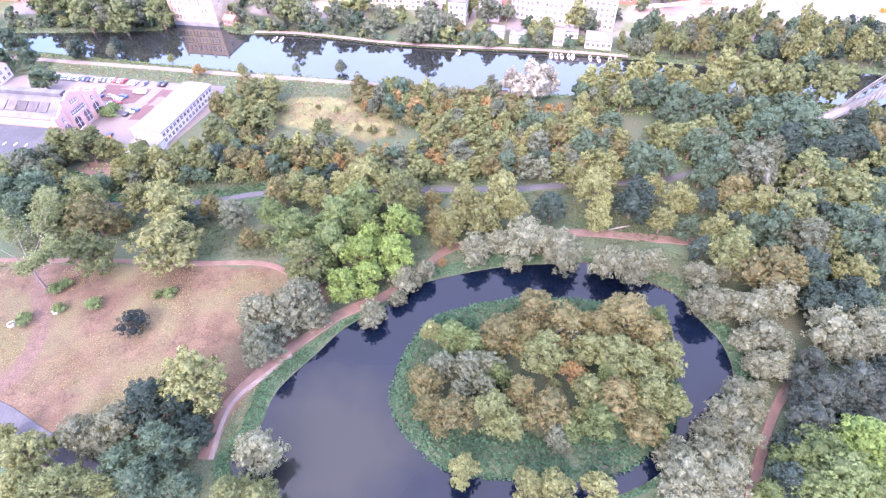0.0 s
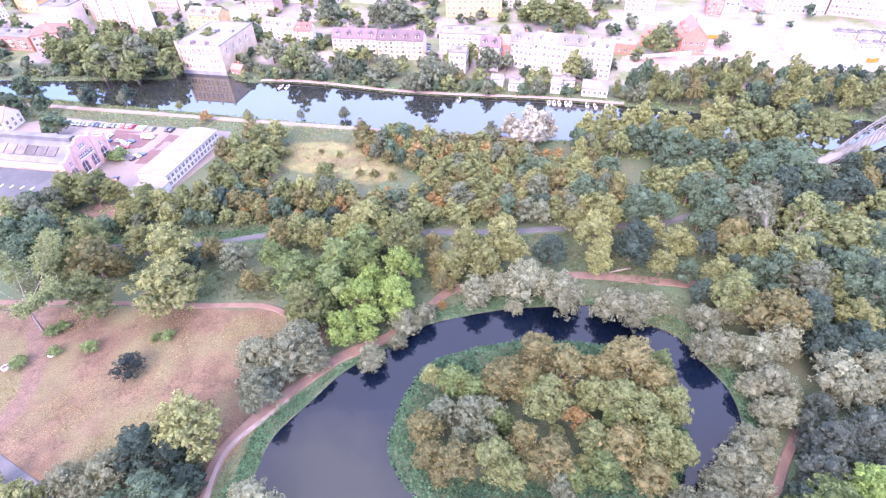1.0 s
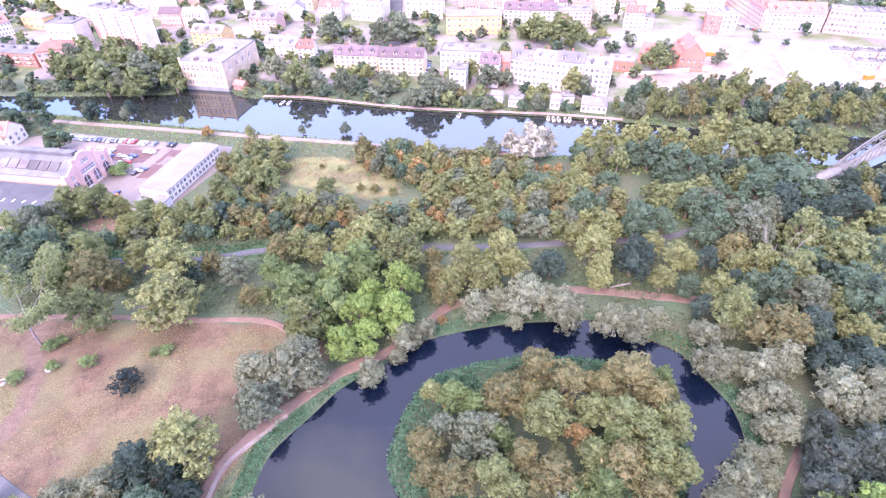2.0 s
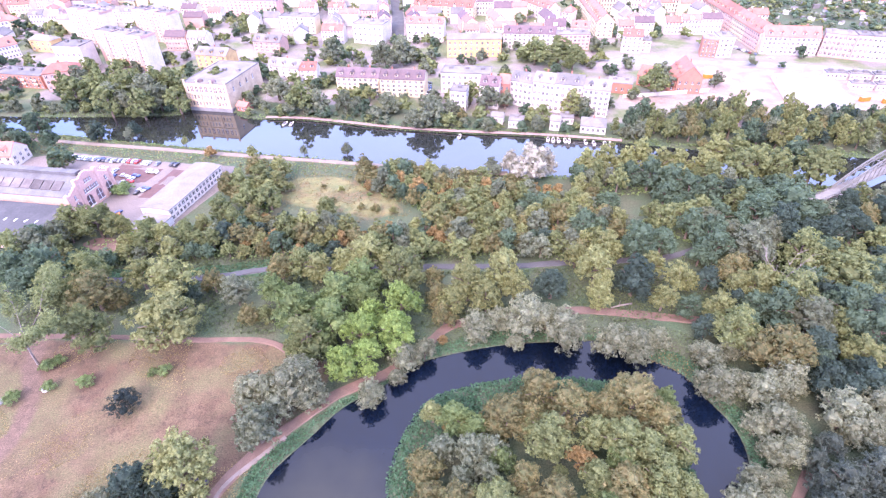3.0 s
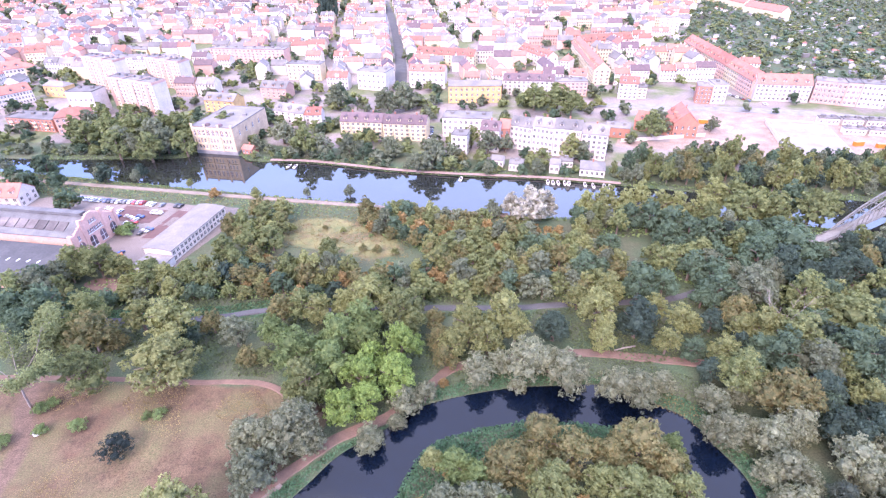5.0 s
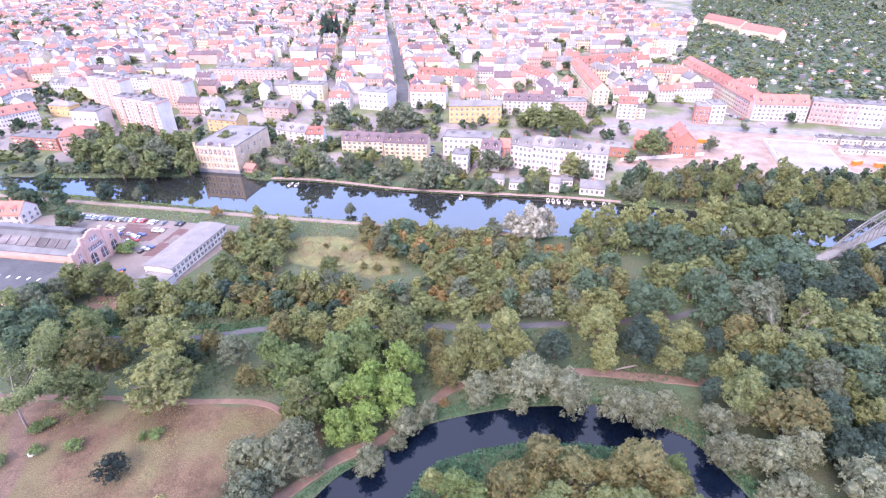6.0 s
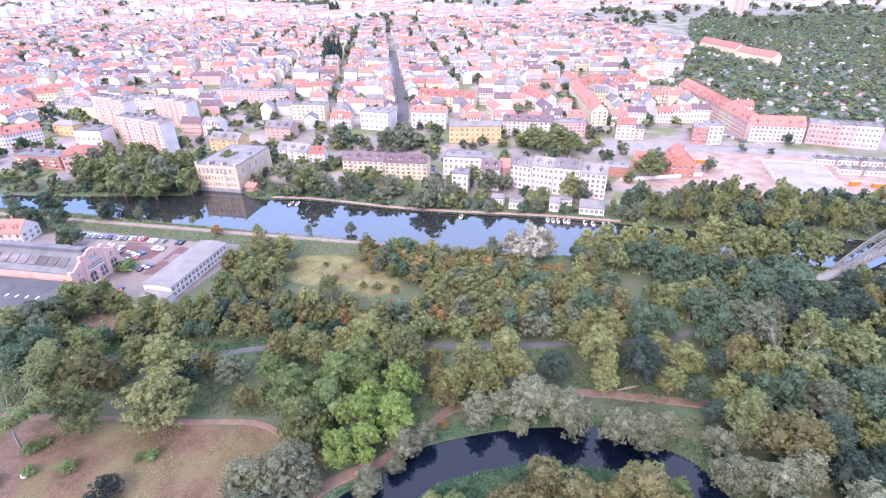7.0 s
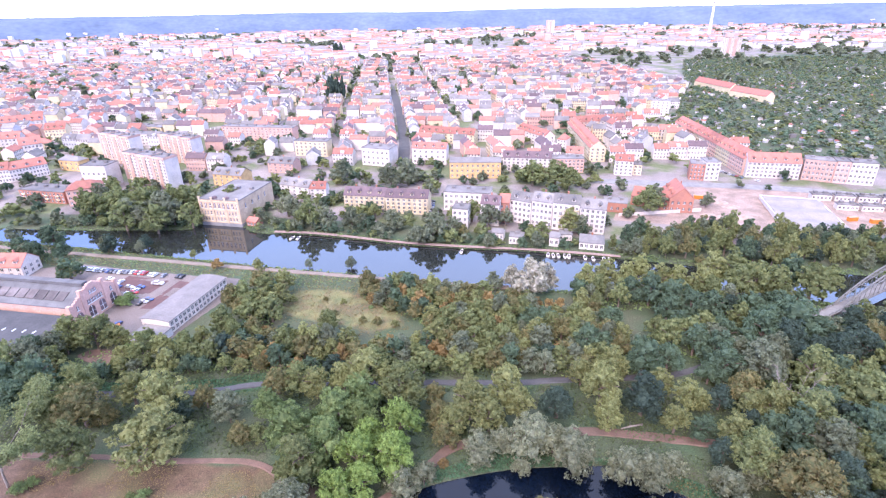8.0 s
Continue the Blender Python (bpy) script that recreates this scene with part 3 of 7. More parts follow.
def leaf_cards(centres, normals, size, rg):
    """Pointed leaf sprays: a narrow three-cornered blade at each centre, facing about along its normal."""
    n = len(centres)
    nm = normals + rg.normal(0, 0.5, (n, 3))
    nm /= np.linalg.norm(nm, axis=1)[:, None]
    t = np.cross(nm, rg.normal(0, 1, (n, 3)))
    t /= np.linalg.norm(t, axis=1)[:, None] + 1e-9
    u = np.cross(nm, t)
    s = size * rg.uniform(0.6, 1.35, n)[:, None]
    v = np.stack([centres + t * s * 1.1, centres - t * s * 0.7 + u * s * 0.72, centres - t * s * 0.7 - u * s * 0.72], 1)
    f = np.arange(3 * n).reshape(n, 3)
    return v.reshape(-1, 3), f


_b = bmesh.new()
bmesh.ops.create_icosphere(_b, subdivisions=1, radius=1)
ICO_V, ICO_F = np.array([v.co[:] for v in _b.verts]), np.array([[v.index for v in q.verts] for q in _b.faces])
_b.free()


# lobes, clumps on each, share of a lobe that is closed mass, leaf size, share of upright stretch
HABIT = {
    "willow": (11, 13, 0.7, 0.23, 1.15), "silver": (9, 14, 0.72, 0.22, 1.2), "olive": (9, 13, 0.66, 0.25, 0.9), "bright": (9, 15, 0.74, 0.25, 0.95),
    "oak": (8, 15, 0.76, 0.25, 1.0), "dark": (5, 9, 0.7, 0.26, 1.0), "ochre": (9, 15, 0.74, 0.25, 1.0), "orange": (7, 12, 0.66, 0.24, 1.0),
    "yellow": (9, 12, 0.6, 0.25, 0.85), "pale": (9, 14, 0.72, 0.25, 1.1), "bush": (5, 9, 0.7, 0.3, 1.0), "grey": (8, 13, 0.66, 0.25, 1.1), "green": (8, 14, 0.74, 0.25, 1.0), "fresh": (9, 14, 0.74, 0.25, 0.95)}


def crown_cloud(kind, rg, cards):
    """Leaf sprays and inner masses of a crown of radius 5, foot at z = 0: uneven lobes, each set with leafy clumps."""
    R, h = 5.0, 5.0 * RATIO[kind]
    low = kind in ("dark", "bush")
    base = 0.03 * h if low else 0.04 * h if kind == "willow" else 0.07 * h
    tall = h - base
    m, per_lobe, core, leaf, upright = HABIT[kind]
    if cards < 2000:
        m, per_lobe = (7, 7) if cards > 400 else (4, 4) if cards > 60 else (3, 2)
        core = 0.93
    turn = rg.uniform(0, 6.28)
    C, O, r, L = [], [], [], []
    for i in range(m):
        ring = i < m * 0.62
        a = turn + 2.4 * i + rg.uniform(-0.35, 0.35)
        out = R * (rg.uniform(0.42, 0.62) if ring else rg.uniform(0.08, 0.34))
        z = base + tall * (rg.uniform(0.26, 0.52) if ring else rg.uniform(0.55, 0.74))
        if i == m - 1:
            out, z = R * 0.1, base + tall * 0.74
        mid = np.array((out * math.cos(a), out * math.sin(a), z))
        wide = R * (rg.uniform(0.28, 0.42) if m > 5 else rg.uniform(0.42, 0.55))
        up = min(tall * (0.21 if m > 5 else 0.27) * upright * rg.uniform(0.85, 1.15), (h - z) * 0.98)
        size = np.array((wide, wide * rg.uniform(0.85, 1.15), up))
        L.append((mid, size))
        k = np.arange(per_lobe) + 0.5
        phi, th = np.arccos(1 - 1.75 * k / per_lobe), np.pi * (1 + 5 ** 0.5) * k + rg.uniform(0, 6)
        d = np.stack([np.cos(th) * np.sin(phi), np.sin(th) * np.sin(phi), np.cos(phi)], 1)
        C.append(mid + d * size * rg.uniform(0.78, 1.08, (per_lobe, 1)))
        O.append(d)
        r.append(R * rg.uniform(0.08, 0.16, per_lobe) * (1.0 if per_lobe > 8 else 1.45))
    c, o, r = np.vstack(C), np.vstack(O), np.concatenate(r)
    c[:, 2] = np.minimum(np.maximum(c[:, 2], r * 0.5), h - r * 0.7)
    P, N = [], []
    per = np.maximum((cards * 1.7 * r * r / (r * r).sum()).astype(int), 3)
    for i in range(len(c)):
        q = rg.normal(0, 1, (per[i], 3)) + o[i] * 0.55 + (0, 0, 0.25)
        q /= np.linalg.norm(q, axis=1)[:, None]
        p = c[i] + q * (r[i] * rg.uniform(0.55, 1.2, per[i])[:, None]) * (1.08, 1.08, 0.86)
        keep = p[:, 2] > 0.15
        for mid, size in L:
            keep &= (((p - mid) / size) ** 2).sum(1) > core * core
        P.append(p[keep]), N.append(q[keep])
    for mid, size in L:
        n = int(cards * 0.22 / m)
        q = rg.normal(0, 1, (n, 3))
        q /= np.linalg.norm(q, axis=1)[:, None]
        p = mid + q * size * rg.uniform(core, 1.04, n)[:, None]
        P.append(p[p[:, 2] > 0.15]), N.append(q[p[:, 2] > 0.15])
    return np.vstack(P), np.vstack(N), L, (c, r)


def make_crown(kind, seed, cards=2200, size=0.0):
    rg = np.random.default_rng(seed)
    if kind in ("dark", "bush"):
        cards = int(cards * 0.55)
    P, N, lobes, _ = crown_cloud(kind, rg, cards)
    v, f = leaf_cards(P, N, size or HABIT[kind][3], rg)
    v, f = [v], f.tolist()
    k, core = len(v[0]), HABIT[kind][2]
    for mid, reach in lobes:
        v.append(ICO_V * reach * core * rg.uniform(0.85, 1.1, (len(ICO_V), 1)) + mid)
        f += (ICO_F + k).tolist()
        k += len(ICO_V)
    vs = np.vstack(v)
    vs[:, 2] = np.maximum(vs[:, 2], 0.02)
    return mesh_of("crown", vs.tolist(), f, LEAF[kind])


def make_trunk(kind, seed):
    rg = random.Random(seed)
    h = 5.0 * RATIO[kind]
    s = Shape()
    low = kind in ("dark", "bush")
    w = 0.16 if low else 0.42
    top = (rg.uniform(-.4, .4), rg.uniform(-.4, .4), h * 0.66)
    s.tube([(0, 0, -0.4), (0, 0, 0.1), (0.1, 0, h * 0.3), top], [w * 1.5, w, w * 0.75, w * 0.25])
    for i in range(5):
        a, z = i * 1.26 + rg.uniform(-.3, .3), h * rg.uniform(0.2, 0.45)
        s.tube([(0.05, 0, z), (1.6 * math.cos(a), 1.6 * math.sin(a), z + h * 0.14), (3.2 * math.cos(a), 3.2 * math.sin(a), z + h * 0.22)], [w * 0.5, w * 0.32, w * 0.1], 5)
    return s.mesh("trunk", BARK, smooth=True)


CROWNS = {k: [make_crown(k, 100 * i + j) for j in range(4 if k in ("willow", "olive", "yellow", "oak", "ochre", "bright", "green", "fresh") else 2)] for i, k in enumerate(RATIO)}
LIGHT_CROWNS = {k: [make_crown(k, 900 + 100 * i + j, 860, 0.5) for j in range(4)] for i, k in enumerate(RATIO)}
TRUNKS = {k: [make_trunk(k, 10 * i + j) for j in range(2)] for i, k in enumerate(RATIO)}


def ground_at(x, y):
    w = float(wet(np.array([x]), np.array([y]))[0])
    return -0.45 * min(max(w + 2.5, 0), 2.0)


PLACED = []


def plant(kind, rows, group="", crowns=None):
    """Trees of one kind: x, y, crown radius, height; those across the river have fewer leaves."""
    name, label, category = TREE[kind]
    for x, y, r, h in rows:
        PLACED.append((x, y, r))
        s = r / 4.6
        m = Matrix.LocRotScale((x, y, ground_at(x, y)), Euler((0, 0, rng.uniform(0, 6.28))), (s, s * rng.uniform(0.92, 1.08), h / (5 * RATIO[kind])))
        root = tagged(empty(name, m), label, category, group or {"shrub": "shrubs of the park"}.get(category, "trees of the park"))
        child("trunk", TRUNKS[kind][int(rng.integers(2))], root)
        forms = (crowns or (CROWNS if y < 185 else LIGHT_CROWNS))[kind]
        child("crown", forms[int(rng.integers(len(forms)))], root)


plant("willow", [(-103.2, 326.5, 8.3, 16.2), (-197.2, 314.2, 7.3, 14.3), (-180.3, 312.2, 5.8, 11.4), (-43.0, 93.2, 8.2, 15.9), (-52.7, 89.7, 7.3, 14.1), (-38.9, 90.0, 5.5, 10.8), (-46.5, 88.3, 5.6, 10.8), (-21.6, 91.2, 4.5, 8.8), (-12.2, 103.5, 4.7, 9.1), (-6.4, 106.7, 4.2, 8.3), (-14.5, 97.8, 3.0, 5.8), (10.7, 114.2, 5.6, 10.9), (17.8, 118.0, 4.8, 9.4), (27.0, 115.9, 8.1, 15.7), (38.0, 112.0, 7.4, 14.3), (22.4, 109.6, 3.1, 6.1), (33.5, 117.2, 5.4, 10.5), (52.0, 107.0, 6.0, 11.7), (57.6, 104.7, 6.7, 13.1), (66.2, 107.6, 4.4, 8.6), (78.6, 99.8, 5.0, 10.3), (78.0, 103.5, 3.0, 6.2)])
plant("willow", [(91.5, 103.4, 4.6, 9.6), (86.3, 102.4, 3.7, 7.5), (76.4, 89.3, 5.8, 12.2), (84.2, 90.7, 4.1, 8.5), (87.7, 87.0, 5.7, 11.9), (96.5, 90.0, 5.9, 12.4), (93.0, 87.1, 3.8, 8.0), (87.7, 77.3, 5.6, 11.6), (82.1, 77.0, 3.6, 7.5), (86.1, 68.9, 4.6, 9.7), (91.0, 73.0, 3.7, 7.6), (82.7, 69.2, 3.8, 7.9), (74.2, 61.8, 4.3, 9.1), (80.2, 62.8, 3.0, 6.1), (68.9, 56.0, 5.3, 10.4), (76.3, 57.4, 3.4, 7.0), (63.3, 51.7, 4.6, 8.9), (69.3, 50.4, 5.3, 10.2), (53.1, 46.0, 5.1, 10.0), (59.7, 46.2, 5.1, 9.9), (53.3, 40.5, 6.3, 12.3), (61.1, 40.7, 5.9, 11.5)])
plant("willow", [(66.3, 45.1, 4.0, 7.7), (50.7, 39.0, 4.9, 9.5), (104.6, 77.6, 7.0, 14.6), (113.8, 78.4, 7.0, 14.5), (107.2, 73.6, 5.9, 12.3), (116.6, 74.0, 4.9, 10.2), (-45.5, 50.6, 6.0, 11.8), (-82.3, 58.6, 5.9, 11.5), (-89.7, 56.1, 5.7, 11.1), (-85.4, 54.8, 5.0, 9.7), (-95.3, 56.3, 3.5, 6.7)])
plant("silver", [(96.7, 69.6, 3.9, 10.1), (90.7, 65.7, 3.4, 8.8), (92.9, 59.3, 5.4, 13.9), (88.4, 58.9, 3.7, 9.6), (86.1, 52.2, 5.4, 14.0), (97.7, 58.6, 4.2, 10.6), (95.2, 53.2, 3.6, 9.0), (84.0, 51.4, 2.6, 6.7), (102.3, 61.8, 5.6, 14.3), (109.8, 62.6, 4.3, 11.2), (105.4, 55.3, 4.3, 10.9), (100.2, 52.6, 3.6, 9.2)])
# beyond the river olive and grey leaves carry distance haze in their colour
plant("olive", [(-86.4, 42.5, 6.0, 15.7), (-78.7, 42.7, 4.6, 11.9), (-49.2, 40.4, 5.0, 13.0), (-92.4, 40.7, 5.3, 13.7), (-42.3, 39.5, 4.5, 11.7), (146.9, 207.7, 7.3, 19.1), (155.4, 205.9, 6.8, 17.6), (169.0, 201.7, 8.2, 21), (181.6, 208.4, 6.3, 16.5), (138.0, 205.6, 7.3, 18.9), (143.1, 221.5, 7.7, 20.0), (-142.6, 332.9, 8.4, 21), (-83.1, 305.6, 8.6, 21), (20.7, 310.5, 6.2, 16.1), (57.3, 311.9, 6.6, 17.1), (72.9, 383.3, 11.3, 21), (89.4, 379.1, 12.9, 21), (96.6, 364.2, 8.3, 21), (-222.6, 335.8, 11.6, 21), (-202.7, 334.5, 11.5, 21), (-176.1, 335.1, 10.0, 21), (137.2, 316.8, 8.8, 21)])
plant("olive", [(-194.2, 239.1, 5.0, 13.0), (60.0, 276.6, 5.3, 13.8), (-150.2, 180.7, 5.2, 13.6), (-142.7, 182.9, 5.3, 13.7), (-122.5, 178.4, 3.8, 9.8), (-104.1, 172.0, 4.6, 11.9), (-93.8, 185.5, 5.3, 13.9), (-92.9, 208.5, 5.3, 13.8), (-84.2, 214.8, 5.4, 14.1), (-85.6, 194.0, 5.5, 14.3), (-75.9, 195.0, 5.5, 14.4), (-86.6, 178.0, 4.7, 12.2), (-163.7, 168.4, 4.1, 10.6), (-231.8, 325.3, 9.0, 21), (-203.5, 309.0, 8.6, 21), (-180.8, 303.7, 8.5, 21), (-161.8, 311.5, 7.3, 18.9), (-249.1, 343.9, 7.1, 18.4), (-185.4, 340.3, 8.6, 21), (-218.5, 354.7, 8.1, 21), (-244.1, 366.7, 7.5, 19.5), (-165.0, 333.7, 5.4, 14.0)])
plant("olive", [(25.0, 73.0, 6.2, 15.4), (44.4, 71.3, 6.6, 16.6), (38.2, 74.6, 5.2, 12.9), (49.6, 68.3, 6.1, 15.1), (57.8, 70.5, 5.6, 14.1), (50.1, 61.2, 5.9, 14.8), (55.6, 58.4, 4.8, 12.1), (10.8, 57.9, 5.8, 14.5), (14.8, 54.9, 4.4, 11.1), (35.5, 62.4, 4.9, 12.4), (113.4, 121.1, 9.7, 20), (128.9, 141.3, 8.4, 20), (88.5, 106.5, 7.2, 18.0), (122.8, 110.2, 5.5, 13.8), (136.7, 128.5, 11.5, 20), (-127.6, 143.3, 7.1, 17.7), (-134.4, 134.1, 7.9, 19.8), (-130.5, 131.9, 6.0, 15.0), (-52.1, 147.2, 5.7, 14.4), (-59.7, 123.5, 3.5, 8.6), (-112.0, 113.8, 7.8, 19.6)])
plant("fresh", [(-57.7, 131.3, 6.2, 15.5)])
plant("fresh", [(-47.1, 119.2, 8.3, 20), (-36.5, 115.7, 7.0, 17.6)])
plant("olive", [(-42.4, 108.1, 7.6, 18.9), (-14.1, 140.3, 7.6, 19.1), (-10.3, 137.1, 5.0, 12.4), (-162.5, 157.0, 7.5, 18.7)])
plant("bright", [(92.4, 45.9, 7.5, 18.0), (93.1, 39.9, 6.8, 16.3), (88.8, 44.7, 5.5, 13.2), (-13.8, 122.4, 7.5, 17.9), (-15.1, 110.7, 6.8, 16.3), (-25.6, 110.4, 6.8, 16.4), (-30.4, 99.9, 5.9, 14.3), (-23.2, 102.3, 5.6, 13.5), (-23.9, 118.9, 5.7, 13.6)])
plant("oak", [(37.9, 131.9, 5.4, 12.5), (-88.9, 134.0, 3.6, 8.2), (131.5, 159.9, 8.3, 19.1), (145.5, 153.6, 7.2, 16.7), (160.1, 157.2, 6.5, 15.0), (169.9, 177.5, 5.7, 13.0), (176.9, 168.5, 6.8, 15.7), (140.0, 156.0, 6.1, 13.9), (-75.5, 62.8, 6.7, 15.5), (-67.6, 61.8, 5.0, 11.6), (-62.2, 56.2, 4.6, 10.6), (75.2, 39.6, 4.9, 11.3), (79.4, 47.2, 4.1, 9.5), (66.2, 132.1, 7.9, 18.1), (109.8, 99.7, 6.4, 14.6), (106.6, 87.8, 6.1, 14.0), (109.5, 84.6, 5.7, 13.2), (116.6, 85.3, 6.3, 14.4), (118.4, 91.6, 5.2, 12.0), (83.2, 111.8, 4.3, 9.8), (93.5, 134.0, 4.7, 10.8), (97.1, 122.5, 4.6, 10.5)])
plant("oak", [(126.5, 122.3, 5.8, 13.3), (107.0, 93.5, 4.7, 10.8), (135.9, 114.6, 6.3, 14.4), (37.4, 132.1, 5.7, 13.1)])
plant("dark", [(-92.4, 90.8, 4.6, 7.3)])
plant("ochre", [(-83.5, 56.9, 3.8, 8.7), (-3.4, 140.8, 3.7, 8.4), (170.3, 166.5, 5.9, 13.5), (14.1, 287.0, 3.4, 7.9), (138.2, 242.5, 3.0, 6.9), (-90.5, 226.2, 5.1, 11.7), (-92.3, 201.1, 4.1, 9.5), (-100.3, 208.5, 3.2, 7.4), (-77.1, 216.9, 3.8, 8.8), (25.6, 86.7, 7.0, 15.4), (16.1, 80.0, 6.3, 13.9), (22.3, 80.0, 5.2, 11.4), (32.7, 82.0, 6.8, 14.9), (50.4, 82.5, 7.9, 17.4), (42.7, 81.1, 6.0, 13.1), (55.5, 76.8, 6.0, 13.3), (0.9, 57.2, 5.8, 12.7), (-5.8, 67.3, 4.9, 10.8), (-4.4, 59.7, 4.5, 9.9), (18.7, 63.4, 4.6, 10.1), (24.4, 57.8, 5.9, 13.0), (47.3, 53.3, 4.7, 10.3)])
plant("ochre", [(41.8, 60.5, 5.8, 12.9), (12.5, 77.8, 4.2, 9.3), (98.0, 97.9, 8.7, 19.1), (103.8, 138.0, 6.2, 13.5), (-1.8, 129.5, 4.8, 10.6), (-0.0, 120.5, 4.3, 9.4), (-120.6, 132.7, 8.1, 17.8), (-82.9, 140.4, 4.7, 10.3), (-65.1, 123.0, 4.3, 9.4), (-59.7, 146.6, 5.4, 11.9), (-114.5, 133.1, 4.0, 8.9)])
plant("orange", [(-18.3, 212.8, 3.8, 8.3), (-10.0, 204.6, 4.2, 9.2), (-21.4, 171.1, 3.7, 8.2), (9.9, 204.6, 3.7, 8.1), (5.5, 214.9, 2.7, 6.0), (-33.4, 209.0, 2.7, 5.9), (14.0, 198.0, 3.1, 6.8), (-121.2, 248.3, 3.1, 6.7), (33.6, 68.9, 3.6, 7.2), (63.5, 76.4, 2.0, 4.0), (0.1, 80.6, 1.4, 2.8), (-0.4, 112.3, 1.8, 3.5)])
plant("yellow", [(123.0, 97.7, 6.6, 13.2)])
plant("yellow", [(-99.3, 50.7, 5.8, 14.8), (-98.4, 43.2, 5.1, 13.0), (-110.2, 56.8, 3.1, 7.9), (8.7, 132.2, 7.3, 18.6), (20.8, 136.8, 7.8, 20.0), (14.4, 125.6, 5.6, 14.4), (2.7, 125.0, 4.9, 12.5), (24.6, 131.7, 5.4, 13.8), (71.3, 218.8, 6.0, 15.3), (80.7, 221.4, 6.6, 16.8), (89.1, 218.9, 6.0, 15.3), (99.4, 227.6, 6.2, 15.8), (105.7, 214.5, 6.5, 16.5), (113.6, 214.0, 6.4, 16.4), (120.4, 212.2, 4.8, 12.3), (134.2, 222.7, 7.2, 18.3), (124.7, 209.4, 5.8, 14.9), (-43.7, 167.2, 4.1, 10.4), (-82.6, 205.8, 4.7, 12.0), (79.1, 288.3, 6.8, 17.4), (-141.3, 264.7, 2.2, 5.7), (-44.0, 319.2, 4.5, 11.4)])
plant("yellow", [(-130.9, 334.9, 4.7, 11.9), (-133.4, 178.1, 4.2, 10.8), (-111.8, 171.4, 4.1, 10.5), (-98.2, 175.8, 4.7, 11.9), (-153.6, 173.8, 4.2, 10.6), (-98.6, 246.7, 3.0, 7.7), (27.8, 65.8, 2.4, 5.7), (-3.8, 83.3, 3.7, 8.9), (3.0, 44.5, 4.5, 10.9), (32.4, 57.2, 2.9, 7.0), (5.1, 79.0, 2.4, 5.9), (62.3, 81.6, 3.0, 7.2), (17.2, 40.2, 4.8, 11.5), (23.4, 39.5, 4.8, 11.6), (33.1, 39.4, 4.4, 10.5), (53.7, 136.0, 8.6, 20), (53.1, 126.4, 5.0, 11.9), (61.9, 150.4, 6.3, 15.2), (75.8, 140.9, 5.2, 12.6), (82.2, 133.2, 5.8, 13.8), (74.0, 123.9, 4.9, 11.8), (87.0, 133.6, 3.8, 9.1)])
plant("yellow", [(89.8, 118.2, 5.8, 13.9), (101.0, 127.7, 5.5, 13.2), (106.4, 125.2, 7.6, 18.2), (50.0, 148.2, 5.0, 11.9), (-109.4, 142.9, 6.3, 15.2), (-95.2, 137.2, 8.5, 20), (-88.7, 116.6, 11.3, 20), (-27.1, 146.8, 9.1, 20), (-35.8, 147.0, 6.0, 14.5), (-45.3, 144.2, 6.0, 14.5), (-64.3, 66.8, 9.0, 20)])
plant("pale", [(42.6, 211.9, 9.0, 20.7), (35.1, 223.5, 5.6, 12.8), (51.1, 220.1, 6.6, 15.2)])
plant("bush", [(-109.0, 99.8, 2.8, 3.6), (-86.4, 103.6, 2.3, 3.0), (-119.4, 98.8, 2.2, 2.9), (-127.9, 94.8, 2.7, 3.5), (-90.3, 103.2, 1.6, 2.1), (-124.4, 106.6, 2.5, 3.3), (-122.3, 109.0, 2.2, 2.8), (-151.0, 211.6, 4.0, 5.3), (-151.3, 215.1, 3.8, 5.0), (-154.2, 213.8, 3.3, 4.2), (-130.1, 177.7, 3.3, 4.3)])
plant("grey", [(124.1, 154.6, 6.9, 15.8), (110.8, 158.0, 5.7, 13.1), (25.7, 226.3, 3.4, 7.8), (-141.8, 322.2, 5.3, 12.1), (-72.5, 304.0, 6.4, 14.8), (-56.6, 304.2, 6.1, 14.0), (-4.5, 280.3, 8.0, 18.4), (-12.9, 276.9, 5.3, 12.2), (-186.5, 324.6, 10.5, 21), (-241.3, 347.8, 8.7, 20.1), (-204.2, 318.5, 8.1, 18.7), (-175.0, 314.9, 8.1, 18.5), (-24.8, 390.7, 10.5, 21), (-37.5, 384.6, 8.7, 20.0), (-79.1, 399.4, 8.1, 18.6), (147.6, 328.5, 7.6, 17.5), (41.6, 301.8, 5.0, 11.5), (-49.0, 299.6, 5.0, 11.4), (-264.3, 292.3, 4.8, 11.1), (-236.0, 288.4, 4.5, 10.2), (-196.1, 275.1, 4.3, 9.9), (-176.7, 275.2, 3.3, 7.6)])
